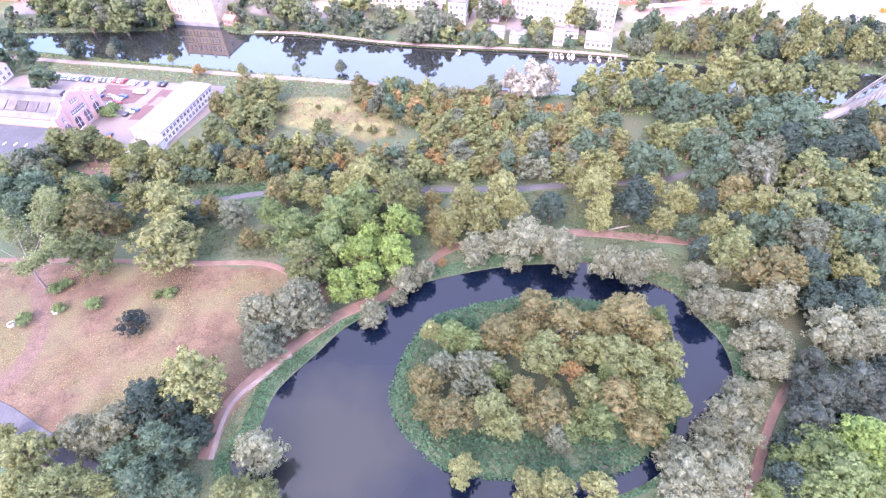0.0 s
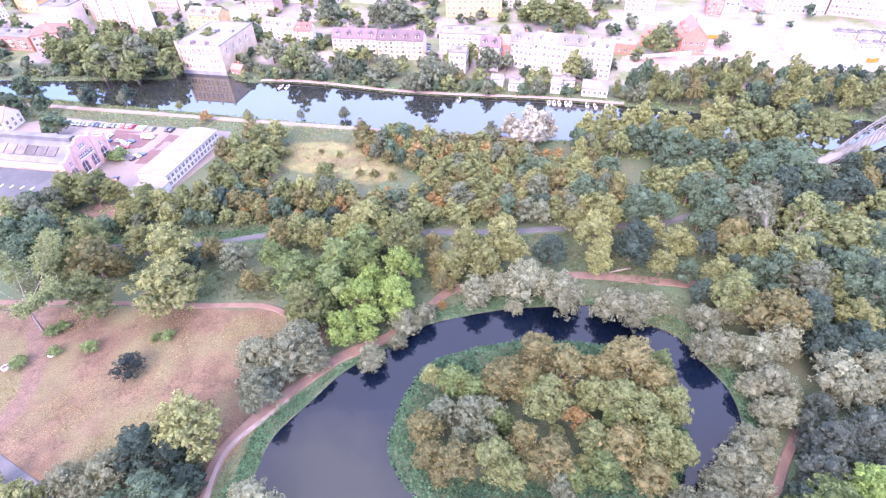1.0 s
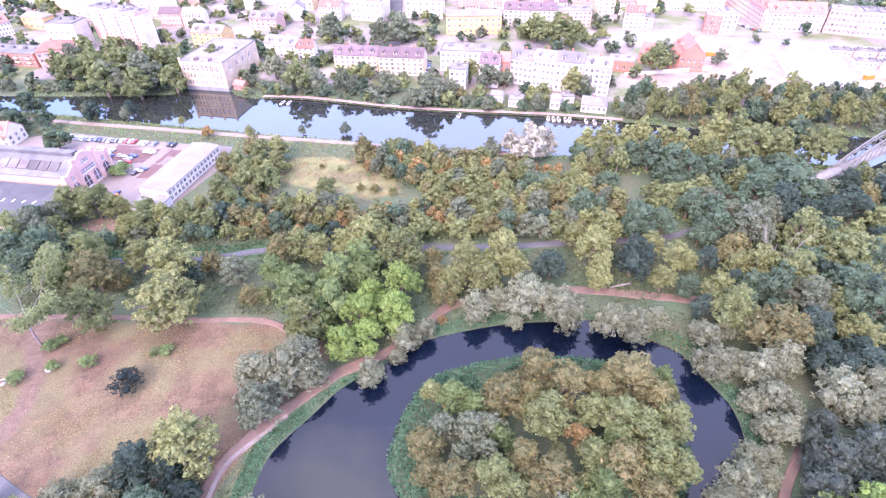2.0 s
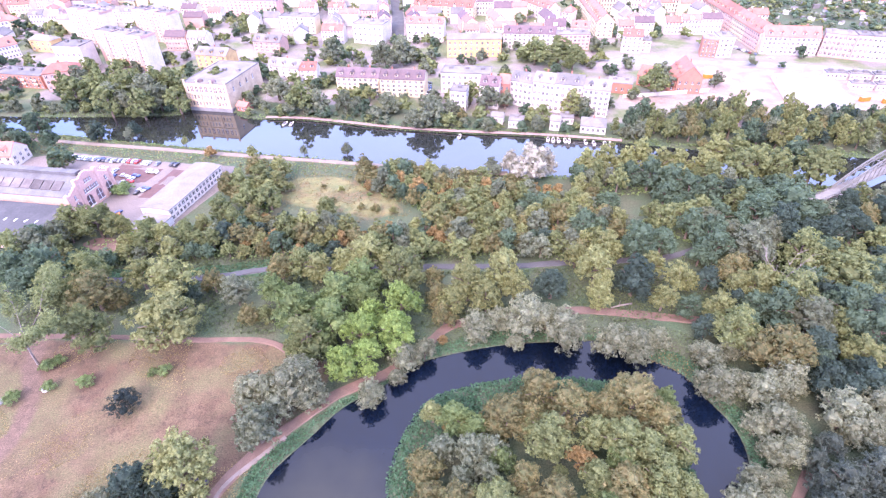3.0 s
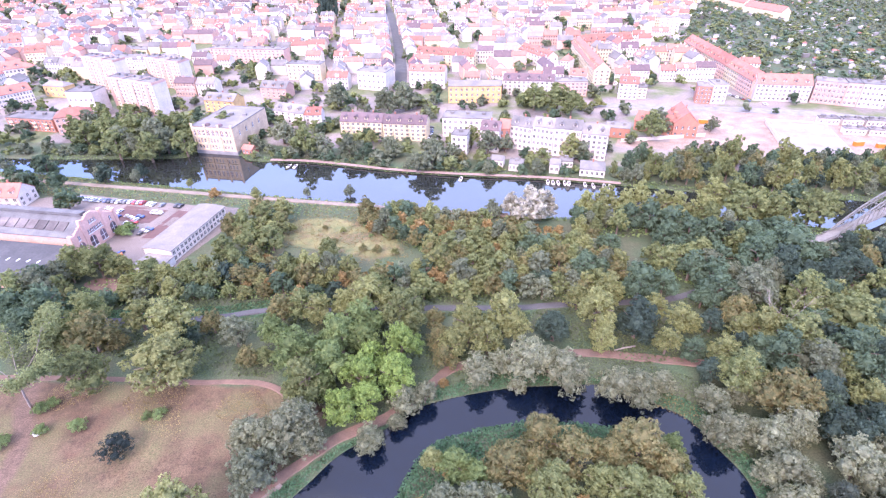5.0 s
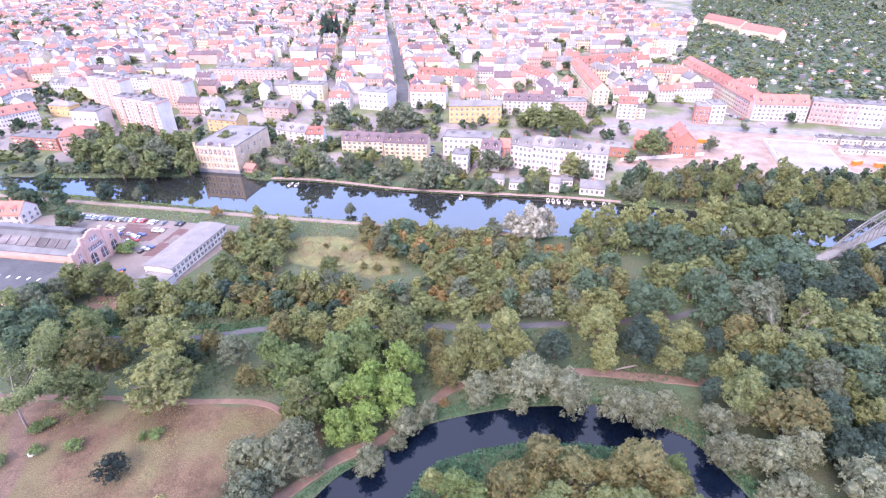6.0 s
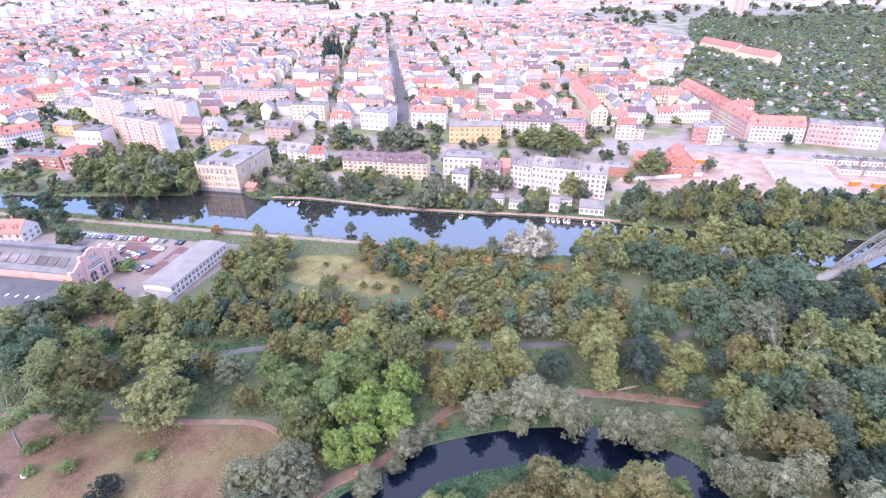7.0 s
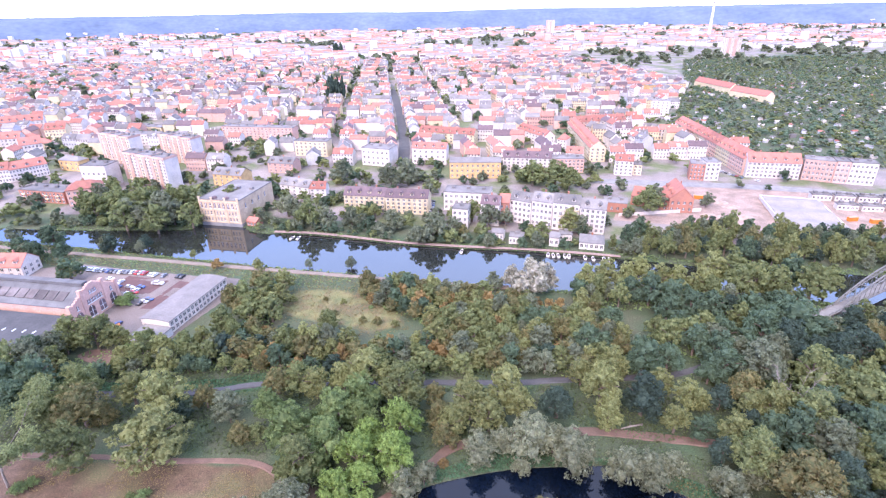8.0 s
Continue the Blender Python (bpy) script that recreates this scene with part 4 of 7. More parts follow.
plant("grey", [(55.4, 268.1, 4.2, 9.7), (7.4, 292.0, 4.9, 11.2), (-117.4, 315.2, 4.4, 10.2), (-27.8, 300.8, 5.7, 13.1), (30.6, 299.6, 7.1, 16.2), (85.6, 285.6, 5.4, 12.5), (28.0, 269.8, 3.6, 8.3), (-236.1, 264.4, 4.5, 10.3), (-48.9, 248.5, 3.1, 7.0), (-72.2, 249.8, 2.5, 5.7), (182.6, 328.0, 4.6, 10.6), (27.6, 220.1, 2.8, 6.4), (-1.9, 71.2, 4.7, 10.7), (6.1, 71.2, 5.0, 11.4), (11.6, 71.6, 4.1, 9.5), (25.9, 52.3, 3.7, 8.4), (9.2, 65.8, 3.8, 8.6), (3.3, 64.9, 3.5, 8.0), (-50.0, 78.5, 6.6, 15.2), (112.4, 145.5, 9.1, 20), (114.6, 110.3, 7.4, 17.1), (-72.0, 132.9, 6.0, 13.9)])
plant("fresh", [(-34.6, 128.0, 7.8, 17.8), (-27.3, 128.2, 5.9, 13.6)])
plant("grey", [(-157.7, 160.7, 7.5, 17.1)])
plant("green", [(-66.9, 51.4, 6.6, 15.9), (-76.2, 48.3, 5.5, 13.2), (-69.4, 43.4, 6.1, 14.6), (-61.0, 42.6, 4.6, 11.0), (141.4, 172.0, 11.4, 21), (126.3, 167.0, 8.5, 20.4), (147.5, 165.4, 6.7, 16.1), (95.1, 201.6, 7.2, 17.3), (103.4, 196.3, 7.1, 16.9), (87.2, 204.3, 6.2, 15.0), (108.5, 190.1, 6.4, 15.4), (167.3, 214.8, 8.1, 19.3)])
plant("fresh", [(2.0, 80.9, 4.8, 11.1), (36.7, 54.9, 4.9, 11.2), (28.8, 53.3, 3.7, 8.5), (7.5, 77.3, 4.5, 10.3), (51.5, 51.8, 3.0, 6.8), (43.8, 67.3, 4.8, 11.1), (61.0, 85.7, 3.7, 8.5), (13.2, 69.2, 3.8, 8.8), (84.1, 45.2, 6.4, 14.6), (83.3, 38.8, 7.8, 17.8)])
plant("fresh", [(79.2, 37.5, 5.6, 12.8), (79.3, 44.4, 5.0, 11.6), (70.4, 37.4, 3.6, 8.4), (89.0, 35.9, 5.8, 13.2), (-28.2, 135.8, 7.6, 17.5)])
plant("green", [(106.1, 115.2, 7.4, 17.0), (124.5, 128.8, 6.1, 14.0), (144.0, 127.0, 7.5, 17.3), (126.5, 112.8, 8.6, 19.8), (96.2, 111.4, 4.8, 11.0), (132.2, 104.3, 6.9, 15.8), (102.2, 118.5, 5.4, 12.3), (135.1, 140.9, 7.2, 16.5), (73.8, 152.5, 7.8, 17.8), (84.0, 154.2, 5.8, 13.3), (102.0, 148.5, 7.2, 16.6), (107.7, 95.2, 5.1, 11.7), (81.3, 120.8, 4.4, 10.0), (96.1, 147.1, 4.5, 10.3), (-145.1, 146.2, 8.4, 19.4), (-144.4, 135.1, 8.2, 18.8), (-90.4, 136.2, 4.3, 9.8)])
plant("fresh", [(-37.8, 109.4, 4.9, 11.2)])
plant("green", [(-159.1, 148.8, 6.8, 15.5)])
plant("green", [(-231.4, 281.6, 6.5, 15.0), (-229.3, 263.4, 5.6, 13.0), (-213.6, 262.8, 5.5, 12.5), (-193.8, 238.3, 6.5, 14.0), (-243.5, 271.6, 5.2, 12.0)])
plant("oak", [(-192.4, 272.6, 5.0, 12.5), (-176.1, 280.3, 3.9, 9.5)])
plant("orange", [(-39.3, 163.9, 3.9, 9.0), (-91.1, 204.7, 2.5, 5.8)])
plant("yellow", [(-13.0, 211.1, 3.2, 7.5), (-7.0, 207.3, 2.7, 6.1), (-82.1, 203.1, 4.1, 9.5)])
plant("ochre", [(-83.0, 218.4, 3.5, 8.0), (-99.0, 210.1, 5.2, 12.0), (-80.9, 184.7, 4.2, 9.6)])
plant("olive", [(-48.9, 184.4, 5.4, 13.0)])
plant("olive", [(-142.3, 176.1, 7.5, 17.2), (-155.6, 180.1, 6.7, 15.4), (-120.7, 170.9, 5.6, 12.8), (-103.0, 169.1, 4.9, 11.2)])
plant("yellow", [(-135.6, 177.1, 5.3, 12.2), (-112.5, 170.0, 5.0, 11.4)])
plant("green", [(-161.0, 165.5, 6.5, 15.0)])
plant("grey", [(-156.2, 170.8, 6.0, 13.8)])


def scatter(outline, gap, count, kinds, size, group, avoid=(), clear=(), tall=1.0):
    """Fills a stretch of wood with trees at least gap metres apart."""
    poly = np.array(outline)
    lo, hi = poly.min(0), poly.max(0)
    got = []
    stand = np.array(PLACED)
    for _ in range(count * 14):
        p = rng.uniform(lo, hi)
        if len(got) >= count:
            break
        if not inside(poly, p[:1], p[1:])[0] or wet(p[:1], p[1:])[0] > -3:
            continue
        if any((p[0] - cx) ** 2 + (p[1] - cy) ** 2 < r * r for cx, cy, r in clear):
            continue
        if (((stand[:, 0] - p[0]) ** 2 + (stand[:, 1] - p[1]) ** 2) < (0.72 * stand[:, 2] + gap * 0.35) ** 2).any():
            continue
        if any((p[0] - q[0]) ** 2 + (p[1] - q[1]) ** 2 < gap * gap for q in got + list(avoid)):
            continue
        got.append((float(p[0]), float(p[1])))
    names, weight = zip(*kinds)
    for x, y in got:
        k = names[int(rng.choice(len(names), p=np.array(weight) / sum(weight)))]
        r = rng.uniform(*size) * (0.7 if k == "orange" else 1.0)
        plant(k, [(x, y, r, min(r * RATIO[k], 14) * tall * rng.uniform(0.72, 1.12))], group, LIGHT_CROWNS)


MIX = [("olive", 3.4), ("green", 1.6), ("oak", 0.3), ("ochre", 3.2), ("yellow", 3.4), ("grey", 2.0), ("orange", 2.1)]
GREEN = [("olive", 3.0), ("green", 5), ("oak", 2.4), ("grey", 1.8), ("yellow", 1.2)]
scatter(WOOD_A, 4.4, 270, MIX, (3.2, 5.2), "trees of the riverside wood")
scatter(CLEARING, 5.0, 9, [("bush", 1), ("ochre", 2), ("yellow", 2)], (1.2, 2.4), "shrubs of the clearing")
scatter(WOOD_B, 4.4, 85, [("olive", 5), ("yellow", 3), ("green", 2.5), ("grey", 2), ("ochre", 1)], (3.0, 4.8), "trees beside the works", clear=[(-140, 171, 11), (-136, 164, 9)])
scatter(WOOD_C, 7.0, 90, GREEN, (4.0, 6.5), "trees of the east wood", clear=[(160, 182, 13), (150, 176, 8), (172, 188, 8)])
# WOOD_D and WOOD_E lean to pale kinds: distance haze put into leaf colour
scatter(WOOD_D, 5.2, 85, [("olive", 4), ("green", 2.5), ("grey", 3), ("yellow", 1.6)], (3.0, 4.4), "trees on the river bend", clear=[(172, 189, 12), (184, 196, 10)], tall=1.3)
scatter(WOOD_E, 4.7, 170, [("olive", 4), ("green", 2), ("oak", 1), ("grey", 3), ("ochre", 1.2), ("yellow", 1.4)], (2.6, 5.2), "trees on the far bank", tall=1.4)
scatter(WOOD_G, 6.0, 26, [("oak", 5), ("green", 2)], (2.6, 3.8), "dark trees of the east bank", tall=0.8)
scatter(WOOD_F, 6.0, 34, [("oak", 5), ("green", 3)], (2.8, 4.2), "trees of the east wood", tall=0.85)

# ---- houses ----
WINDOWS = {}
TAKEN = []      # middle and reach of every house


def window_mesh(w, h):
    """A glazed window: frame with a sill, mullion and recessed panes."""
    key = (round(w, 1), round(h, 1))
    if key not in WINDOWS:
        w, h = key
        s = Shape()
        s.box(-w / 2, w / 2, -0.05, 0.1, 0, h, 1)
        s.box(-w / 2 - 0.08, w / 2 + 0.08, -0.14, 0.05, -0.12, 0, 0)
        s.box(-0.05, 0.05, -0.08, 0.05, 0, h, 0)
        WINDOWS[key] = s.mesh("window", FRAME, GLASS)
    return WINDOWS[key]


def house(p, q, depth, h, wall, roof, roof_mat, rows, cols, label, category, side=0, balcony=False, rise=4.0, group="houses of the town", glazed=True, tall=False, dormers=True):
    """A house whose front runs from p to q, facing the river; depth behind it."""
    p, q = Vector((*p, 0)), Vector((*q, 0))
    w = (q - p).length
    mid = (p + q) / 2 + Vector((-(q - p).y, (q - p).x, 0)).normalized() * depth / 2
    TAKEN.append((mid.x, mid.y, (q - p).normalized(), w / 2, depth / 2))
    root = tagged(empty(category.replace(" ", "_"), Matrix.Translation((p + q) / 2) @ Matrix.Rotation(math.atan2(q.y - p.y, q.x - p.x), 4, "Z")), label, category, group)
    a, d = w / 2, depth
    s = Shape().box(-a, a, 0, d, -0.5, h)
    if roof == "gable":
        s.add([(-a, 0, h), (-a, d, h), (-a, d / 2, h + rise)], [(0, 2, 1)]).add([(a, 0, h), (a, d, h), (a, d / 2, h + rise)], [(0, 1, 2)])
    child("wall", s.mesh("wall", WALLS[wall]), root)
    s = Shape()
    o, t = 0.5, 0.3
    if roof == "flat":
        s.box(-a - 0.15, a + 0.15, -0.15, 0.25, h + 0.01, h + 0.6).box(-a - 0.15, a + 0.15, d - 0.25, d + 0.15, h + 0.01, h + 0.6)
        s.box(-a - 0.15, -a + 0.25, 0.25, d - 0.25, h + 0.01, h + 0.6).box(a - 0.25, a + 0.15, 0.25, d - 0.25, h + 0.01, h + 0.6)
        s.box(-a + 0.25, a - 0.25, 0.25, d - 0.25, h + 0.01, h + 0.2)
        for i in range(int(w // 12) + 1):
            x = -a + (i + 0.5) * w / (int(w // 12) + 1)
            s.box(x - 1.2, x + 1.2, d * 0.55, d * 0.55 + 2, h + 0.2, h + 1.7)
        mat = ROOF_GREY
    else:
        mat = roof_mat
        e = min(a, d / 2) * 0.9 if roof == "hip" else 0.0
        x = a + 0.25
        drop = rise * o / (d / 2)
        low, top = h - drop + 0.05, h + rise + 0.05
        vs = [(-x, -o, low), (x, -o, low), (x - e, d / 2, top), (-x + e, d / 2, top), (x, d + o, low), (-x, d + o, low)]
        vs += [(vx, vy, vz + t) for vx, vy, vz in vs]
        fs = [(6, 7, 8, 9), (9, 8, 10, 11), (0, 3, 2, 1), (3, 5, 4, 2), (0, 1, 7, 6), (4, 5, 11, 10), (1, 2, 8, 7), (2, 4, 10, 8), (3, 0, 6, 9), (5, 3, 9, 11)]
        s.add(vs, fs)
        if e:
            s.add([vs[7], vs[10], vs[8]], [(0, 1, 2)]).add([vs[6], vs[9], vs[11]], [(0, 1, 2)])
    roof_ob = child("roof", s.mesh("roof", mat), root)
    if roof != "flat" and w > 7:
        c = Shape().box(-0.45, 0.45, -0.35, 0.35, -2.0, 1.2).box(-0.52, 0.52, -0.42, 0.42, 1.2, 1.35).mesh("chimney", WALLS["brick"])
        for i in range(max(1, int(w // 14))):
            child("chimney", c, roof_ob, Matrix.Translation((-a + (i + 0.5) * w / max(1, int(w // 14)), d / 2 + 0.8, h + rise + 0.2)))
    if roof == "gable" and dormers and glazed and w > 11 and rise > 3:
        dm = Shape().box(-1.1, 1.1, 0, 3.0, 0, 1.9, 0).box(-0.7, 0.7, -0.06, 0.0, 0.5, 1.6, 1)
        dm.add([(-1.4, -0.4, 1.85), (1.4, -0.4, 1.85), (0, -0.4, 3.0), (-1.4, 3.6, 1.85), (1.4, 3.6, 1.85), (0, 3.6, 3.0)], [(0, 2, 5, 3), (2, 1, 4, 5), (0, 1, 2), (4, 3, 5)], 2)
        dm = dm.mesh("dormer", WALLS[wall], GLASS, mat)
        n = max(2, int(w / 7))
        for i in range(n):
            child("dormer", dm, roof_ob, Matrix.Translation((-a + (i + 0.5) * w / n, 1.3, h + rise * 1.3 / (d / 2))))
    if glazed:
        step, ww, wh = h / (rows + 0.3), min(1.5, w / cols * 0.5), min(1.8, h / (rows + 0.3) * 0.55)
        wh = step * 0.72 if tall else wh
        me = window_mesh(ww * 0.75 if tall else ww, wh)
        for j in range(rows):
            z = step * (j + 0.4)
            for i in range(cols):
                child("window", me, root, Matrix.Translation((-a + (i + 0.5) * w / cols, -0.02, z)))
            for k in range(side):
                y = (k + 0.5) * d / side
                child("window", me, root, Matrix.Translation((a + 0.02, y, z)) @ Matrix.Rotation(radians(90), 4, "Z"))
                child("window", me, root, Matrix.Translation((-a - 0.02, y, z)) @ Matrix.Rotation(radians(-90), 4, "Z"))
        if category == "tower block":
            band = Shape().box(-w / cols * 1.3, w / cols * 1.3, -0.35, 0.0, 0, step * 0.4).mesh("balcony_band", WALLS["cream"])
            for j in range(rows):
                for i in range(1, cols - 1, 4):
                    child("balcony_band", band, root, Matrix.Translation((-a + (i + 1.0) * w / cols, 0, step * (j + 0.95))))
            for left, right in ((0.0, 0.2), (0.46, 0.66)):
                child("stair_strip", Shape().box(-a - 0.02 + w * left, -a + w * right, -0.5, -0.36, -0.3, h - 1.25).mesh("stair_strip", WALLS["salmon"]), root)
            edge = Shape().box(-a - 0.2, a + 0.2, -0.3, -0.16, h - 1.2, h + 0.7).box(a + 0.16, a + 0.3, -0.3, d, h - 1.2, h + 0.7)
            child("parapet", edge.mesh("parapet", WALLS["salmon"]), root)
        if balcony:
            bal = Shape().box(-1.6, 1.6, -1.3, 0, 0, 0.15).box(-1.6, 1.6, -1.3, -1.22, 0.15, 1.05).box(-1.6, -1.52, -1.22, 0, 0.15, 1.05).box(1.52, 1.6, -1.22, 0, 0.15, 1.05).mesh("balcony", WALLS["cream"])
            for j in range(1, rows):
                for i in range(1, cols, 3):
                    child("balcony", bal, root, Matrix.Translation((-a + (i + 0.5) * w / cols, -0.01, step * (j + 0.4) - 0.75)))
    return root


house((-66.0, 334.0), (-37.5, 329.0), 13, 12.2, "cream", "gable", ROOF_DARK, 4, 8, "cream apartment block with balconies and plum tiled roof", "apartment block", balcony=True)
house((-37.1, 329.0), (-8.1, 324.1), 13, 11.7, "cream", "gable", ROOF_DARK, 4, 8, "cream apartment block with balconies and plum tiled roof", "apartment block", balcony=True)
house((2.7, 333.1), (34.1, 326.8), 15, 13.0, "white", "flat", 0, 3, 9, "white modern apartment house with flat roof", "apartment house", side=3)
house((7.6, 300.5), (17.2, 298.1), 10, 12.9, "white", "flat", 0, 3, 3, "small white house with balconies near the river", "house", side=2)
house((25.9, 305.0), (37.1, 301.6), 11, 14.5, "white", "gable", ROOF_DARK, 3, 4, "white house with dark mansard roof", "house", side=2)
house((38.2, 308.2), (44.3, 306.9), 11, 13.8, "brick", "gable", ROOF_RED, 3, 2, "narrow red-brick house with gabled roof", "house")
house((45.0, 309.7), (57.4, 302.3), 12, 15.4, "white", "gable", ROOF_GREY, 4, 5, "white terraced house with grey roof", "terraced house")
house((57.8, 302.2), (69.5, 296.0), 12, 17.0, "white", "gable", ROOF_GREY, 4, 5, "white terraced house with grey roof and ivy", "terraced house")
house((69.7, 295.1), (84.6, 289.7), 12, 17.8, "white", "gable", ROOF_GREY, 4, 5, "white terraced house with grey roof and balconies", "terraced house", balcony=True)
house((85.0, 289.7), (99.2, 284.5), 12, 16.1, "white", "gable", ROOF_GREY, 5, 5, "white corner apartment house with grey roof", "apartment house", side=3)
house((8.6, 406.8), (50.3, 404.0), 14, 13.4, "yellow", "gable", ROOF_GREY, 3, 10, "long yellow-brick hall with grey roof and ivy", "hall", rise=2.5)
house((54.2, 425.1), (94.3, 417.2), 13, 12.3, "white", "gable", ROOF_DARK, 4, 11, "white four-storey terrace with dark roof", "terrace")
house((94.8, 417.2), (121.1, 415.3), 13, 11.7, "salmon", "flat", 0, 4, 8, "pinkish apartment house with flat roof", "apartment house")
house((133.6, 336.7), (153.8, 322.1), 13, 6.7, "brick", "gable", ROOF_RED, 2, 6, "red-brick school wing with red roof", "school", rise=5)
house((110.5, 324.6), (124.9, 319.5), 12, 6.5, "brick", "flat", 0, 1, 4, "low red-brick workshop with grey flat roof", "workshop")
house((245.9, 393.9), (283.2, 385.3), 14, 13.0, "white", "gable", ROOF_RED, 4, 12, "cream corner terrace with bright red roof and gables", "terrace", rise=6)
house((284.9, 385.2), (302.1, 375.3), 13, 16.4, "salmon", "flat", 0, 4, 7, "salmon apartment house with grey flat roof", "apartment house", side=3)
house((302.5, 375.3), (311.0, 371.9), 13, 16.9, "salmon", "flat", 0, 4, 3, "narrow salmon apartment house with flat roof", "apartment house")
house((311.4, 371.8), (326.7, 365.3), 13, 16.8, "white", "flat", 0, 4, 6, "cream apartment house with grey flat roof", "apartment house")
house((198.9, 391.0), (208.9, 387.3), 14, 12.9, "brick", "flat", 0, 4, 4, "red-brick corner house with flat roof", "house")
house((209.4, 387.3), (220.2, 386.5), 14, 14.7, "white", "flat", 0, 4, 3, "white corner house with flat roof", "house", side=2)
house((144.3, 407.2), (157.9, 403.1), 12, 12.4, "white", "gable", ROOF_RED, 4, 4, "white apartment house with red roof", "apartment house", side=3)
house((159.4, 406.1), (165.7, 404.1), 11, 8.6, "cream", "flat", 0, 3, 2, "low cream annex with flat roof", "annex")
house((-260.6, 415.3), (-245.5, 408.6), 13, 25.0, "white", "flat", 0, 9, 5, "pink panel tower block with cream balcony bands", "tower block")
house((-244.5, 406.7), (-229.9, 400.4), 13, 24.9, "white", "flat", 0, 9, 5, "pink panel tower block with cream balcony bands", "tower block")
house((-229.0, 398.6), (-214.8, 392.3), 13, 24.9, "white", "flat", 0, 9, 5, "pink panel tower block with cream balcony bands", "tower block")
house((-319.6, 483.9), (-307.5, 479.0), 13, 27.1, "white", "flat", 0, 9, 4, "pink panel tower block with cream balcony bands", "tower block")
house((-306.0, 476.5), (-294.1, 471.6), 13, 26.9, "white", "flat", 0, 9, 4, "pink panel tower block with cream balcony bands", "tower block")
house((-292.8, 469.2), (-281.2, 464.5), 13, 26.6, "white", "flat", 0, 9, 4, "pink panel tower block with cream balcony bands", "tower block")
house((-263.8, 483.8), (-251.6, 478.9), 13, 24.9, "white", "flat", 0, 9, 4, "pink panel tower block with cream balcony bands", "tower block")
house((-250.4, 476.4), (-238.4, 471.5), 13, 24.7, "white", "flat", 0, 9, 4, "pink panel tower block with cream balcony bands", "tower block")
house((-237.4, 469.1), (-225.7, 464.3), 13, 24.5, "white", "flat", 0, 9, 4, "pink panel tower block with cream balcony bands", "tower block")
house((-287.3, 400.4), (-265.5, 397.5), 16, 18.4, "white", "flat", 0, 2, 5, "plain white cubic hall with grey roof", "hall")
house((-316.9, 370.7), (-277.0, 360.9), 16, 9.0, "brick", "flat", 0, 3, 12, "long reddish riverside apartment house with pale balcony bands", "apartment house", balcony=True)
house((-271.1, 355.7), (-250.6, 364.3), 16, 12.1, "salmon", "hip", ROOF_RED, 3, 6, "pink villa with red hipped roof", "villa")
house((-238.4, 567.5), (-156.2, 549.7), 13, 14.9, "salmon", "flat", 0, 5, 18, "long pink panel apartment block", "apartment block")
house((-69.4, 453.7), (-44.0, 444.4), 18, 15.6, "white", "flat", 0, 3, 6, "white commercial building with flat roof", "shop building")
house((-24.2, 454.2), (6.5, 448.2), 13, 14.5, "white", "gable", ROOF_RED, 3, 6, "white terraced house with red roof", "terraced house")
house((-183.1, 401.1), (-157.5, 393.5), 14, 9.5, "yellow", "gable", ROOF_GREY, 3, 5, "ochre house with grey roof", "house")
house((-121.2, 373.2), (-97.2, 362.6), 13, 8.6, "white", "gable", ROOF_GREY, 3, 5, "white villa with grey roof beside the river", "villa")
house((-96.4, 362.6), (-84.4, 361.9), 10, 7.9, "white", "gable", ROOF_RED, 3, 3, "white house with red gable roof", "house")
house((-149.3, 435.9), (-125.8, 429.1), 13, 8.6, "salmon", "gable", ROOF_GREY, 3, 5, "peach apartment house with grey roof", "apartment house")
house((-139.3, 491.2), (-107.1, 484.5), 13, 14.4, "cream", "flat", 0, 4, 7, "cream apartment house with flat roof", "apartment house")
house((272.0, 663.8), (291.2, 654.0), 14, 18.3, "white", "flat", 0, 5, 4, "white cubic apartment tower", "apartment tower")
house((112.5, 444.2), (126.4, 439.5), 12, 10.2, "white", "gable", ROOF_RED, 3, 4, "white house with red roof", "house")
house((114.5, 488.8), (121.6, 483.9), 12, 12.1, "white", "hip", ROOF_RED, 4, 3, "white house with red hipped roof", "house")
house((30.8, 280.7), (37.3, 278.6), 6, 4.8, "white", "gable", ROOF_GREY, 1, 3, "small white boathouse with grey roof", "boathouse", rise=1.5)
house((40.2, 274.4), (48.2, 272.4), 8, 4.3, "white", "flat", 0, 1, 4, "low white boathouse at the river quay", "boathouse")
house((63.0, 270.0), (68.2, 268.2), 8, 5.7, "white", "gable", ROOF_GREY, 1, 2, "white boathouse with grey roof", "boathouse", rise=1.5)
house((70.9, 277.6), (78.0, 276.4), 8, 3.6, "white", "flat", 0, 1, 4, "low white clubhouse with dark windows", "clubhouse")
house((79.3, 265.2), (92.5, 261.5), 12, 4.3, "white", "hip", ROOF_GREY, 1, 5, "white boat hall with grey roof at the quay", "boat hall", rise=2)
house((-126.5, 311.5), (-119.3, 308.4), 6, 3.4, "brick", "gable", ROOF_RED, 1, 3, "small red boathouse beside the mill", "boathouse", rise=1.8)
house((-384.7, 410.5), (-361.6, 420.5), 14, 11.2, "white", "gable", ROOF_RED, 3, 12, "long white house with red tiled roof", "long house", rise=5)
house((-361.6, 420.5), (-343.3, 441.0), 14, 10.4, "white", "gable", ROOF_RED, 3, 12, "long white house with red tiled roof", "long house", rise=5)
house((-472.4, 537.0), (-443.9, 545.7), 14, 11.3, "white", "gable", ROOF_RED, 3, 8, "white terraced house with red roof", "terraced house", rise=6)
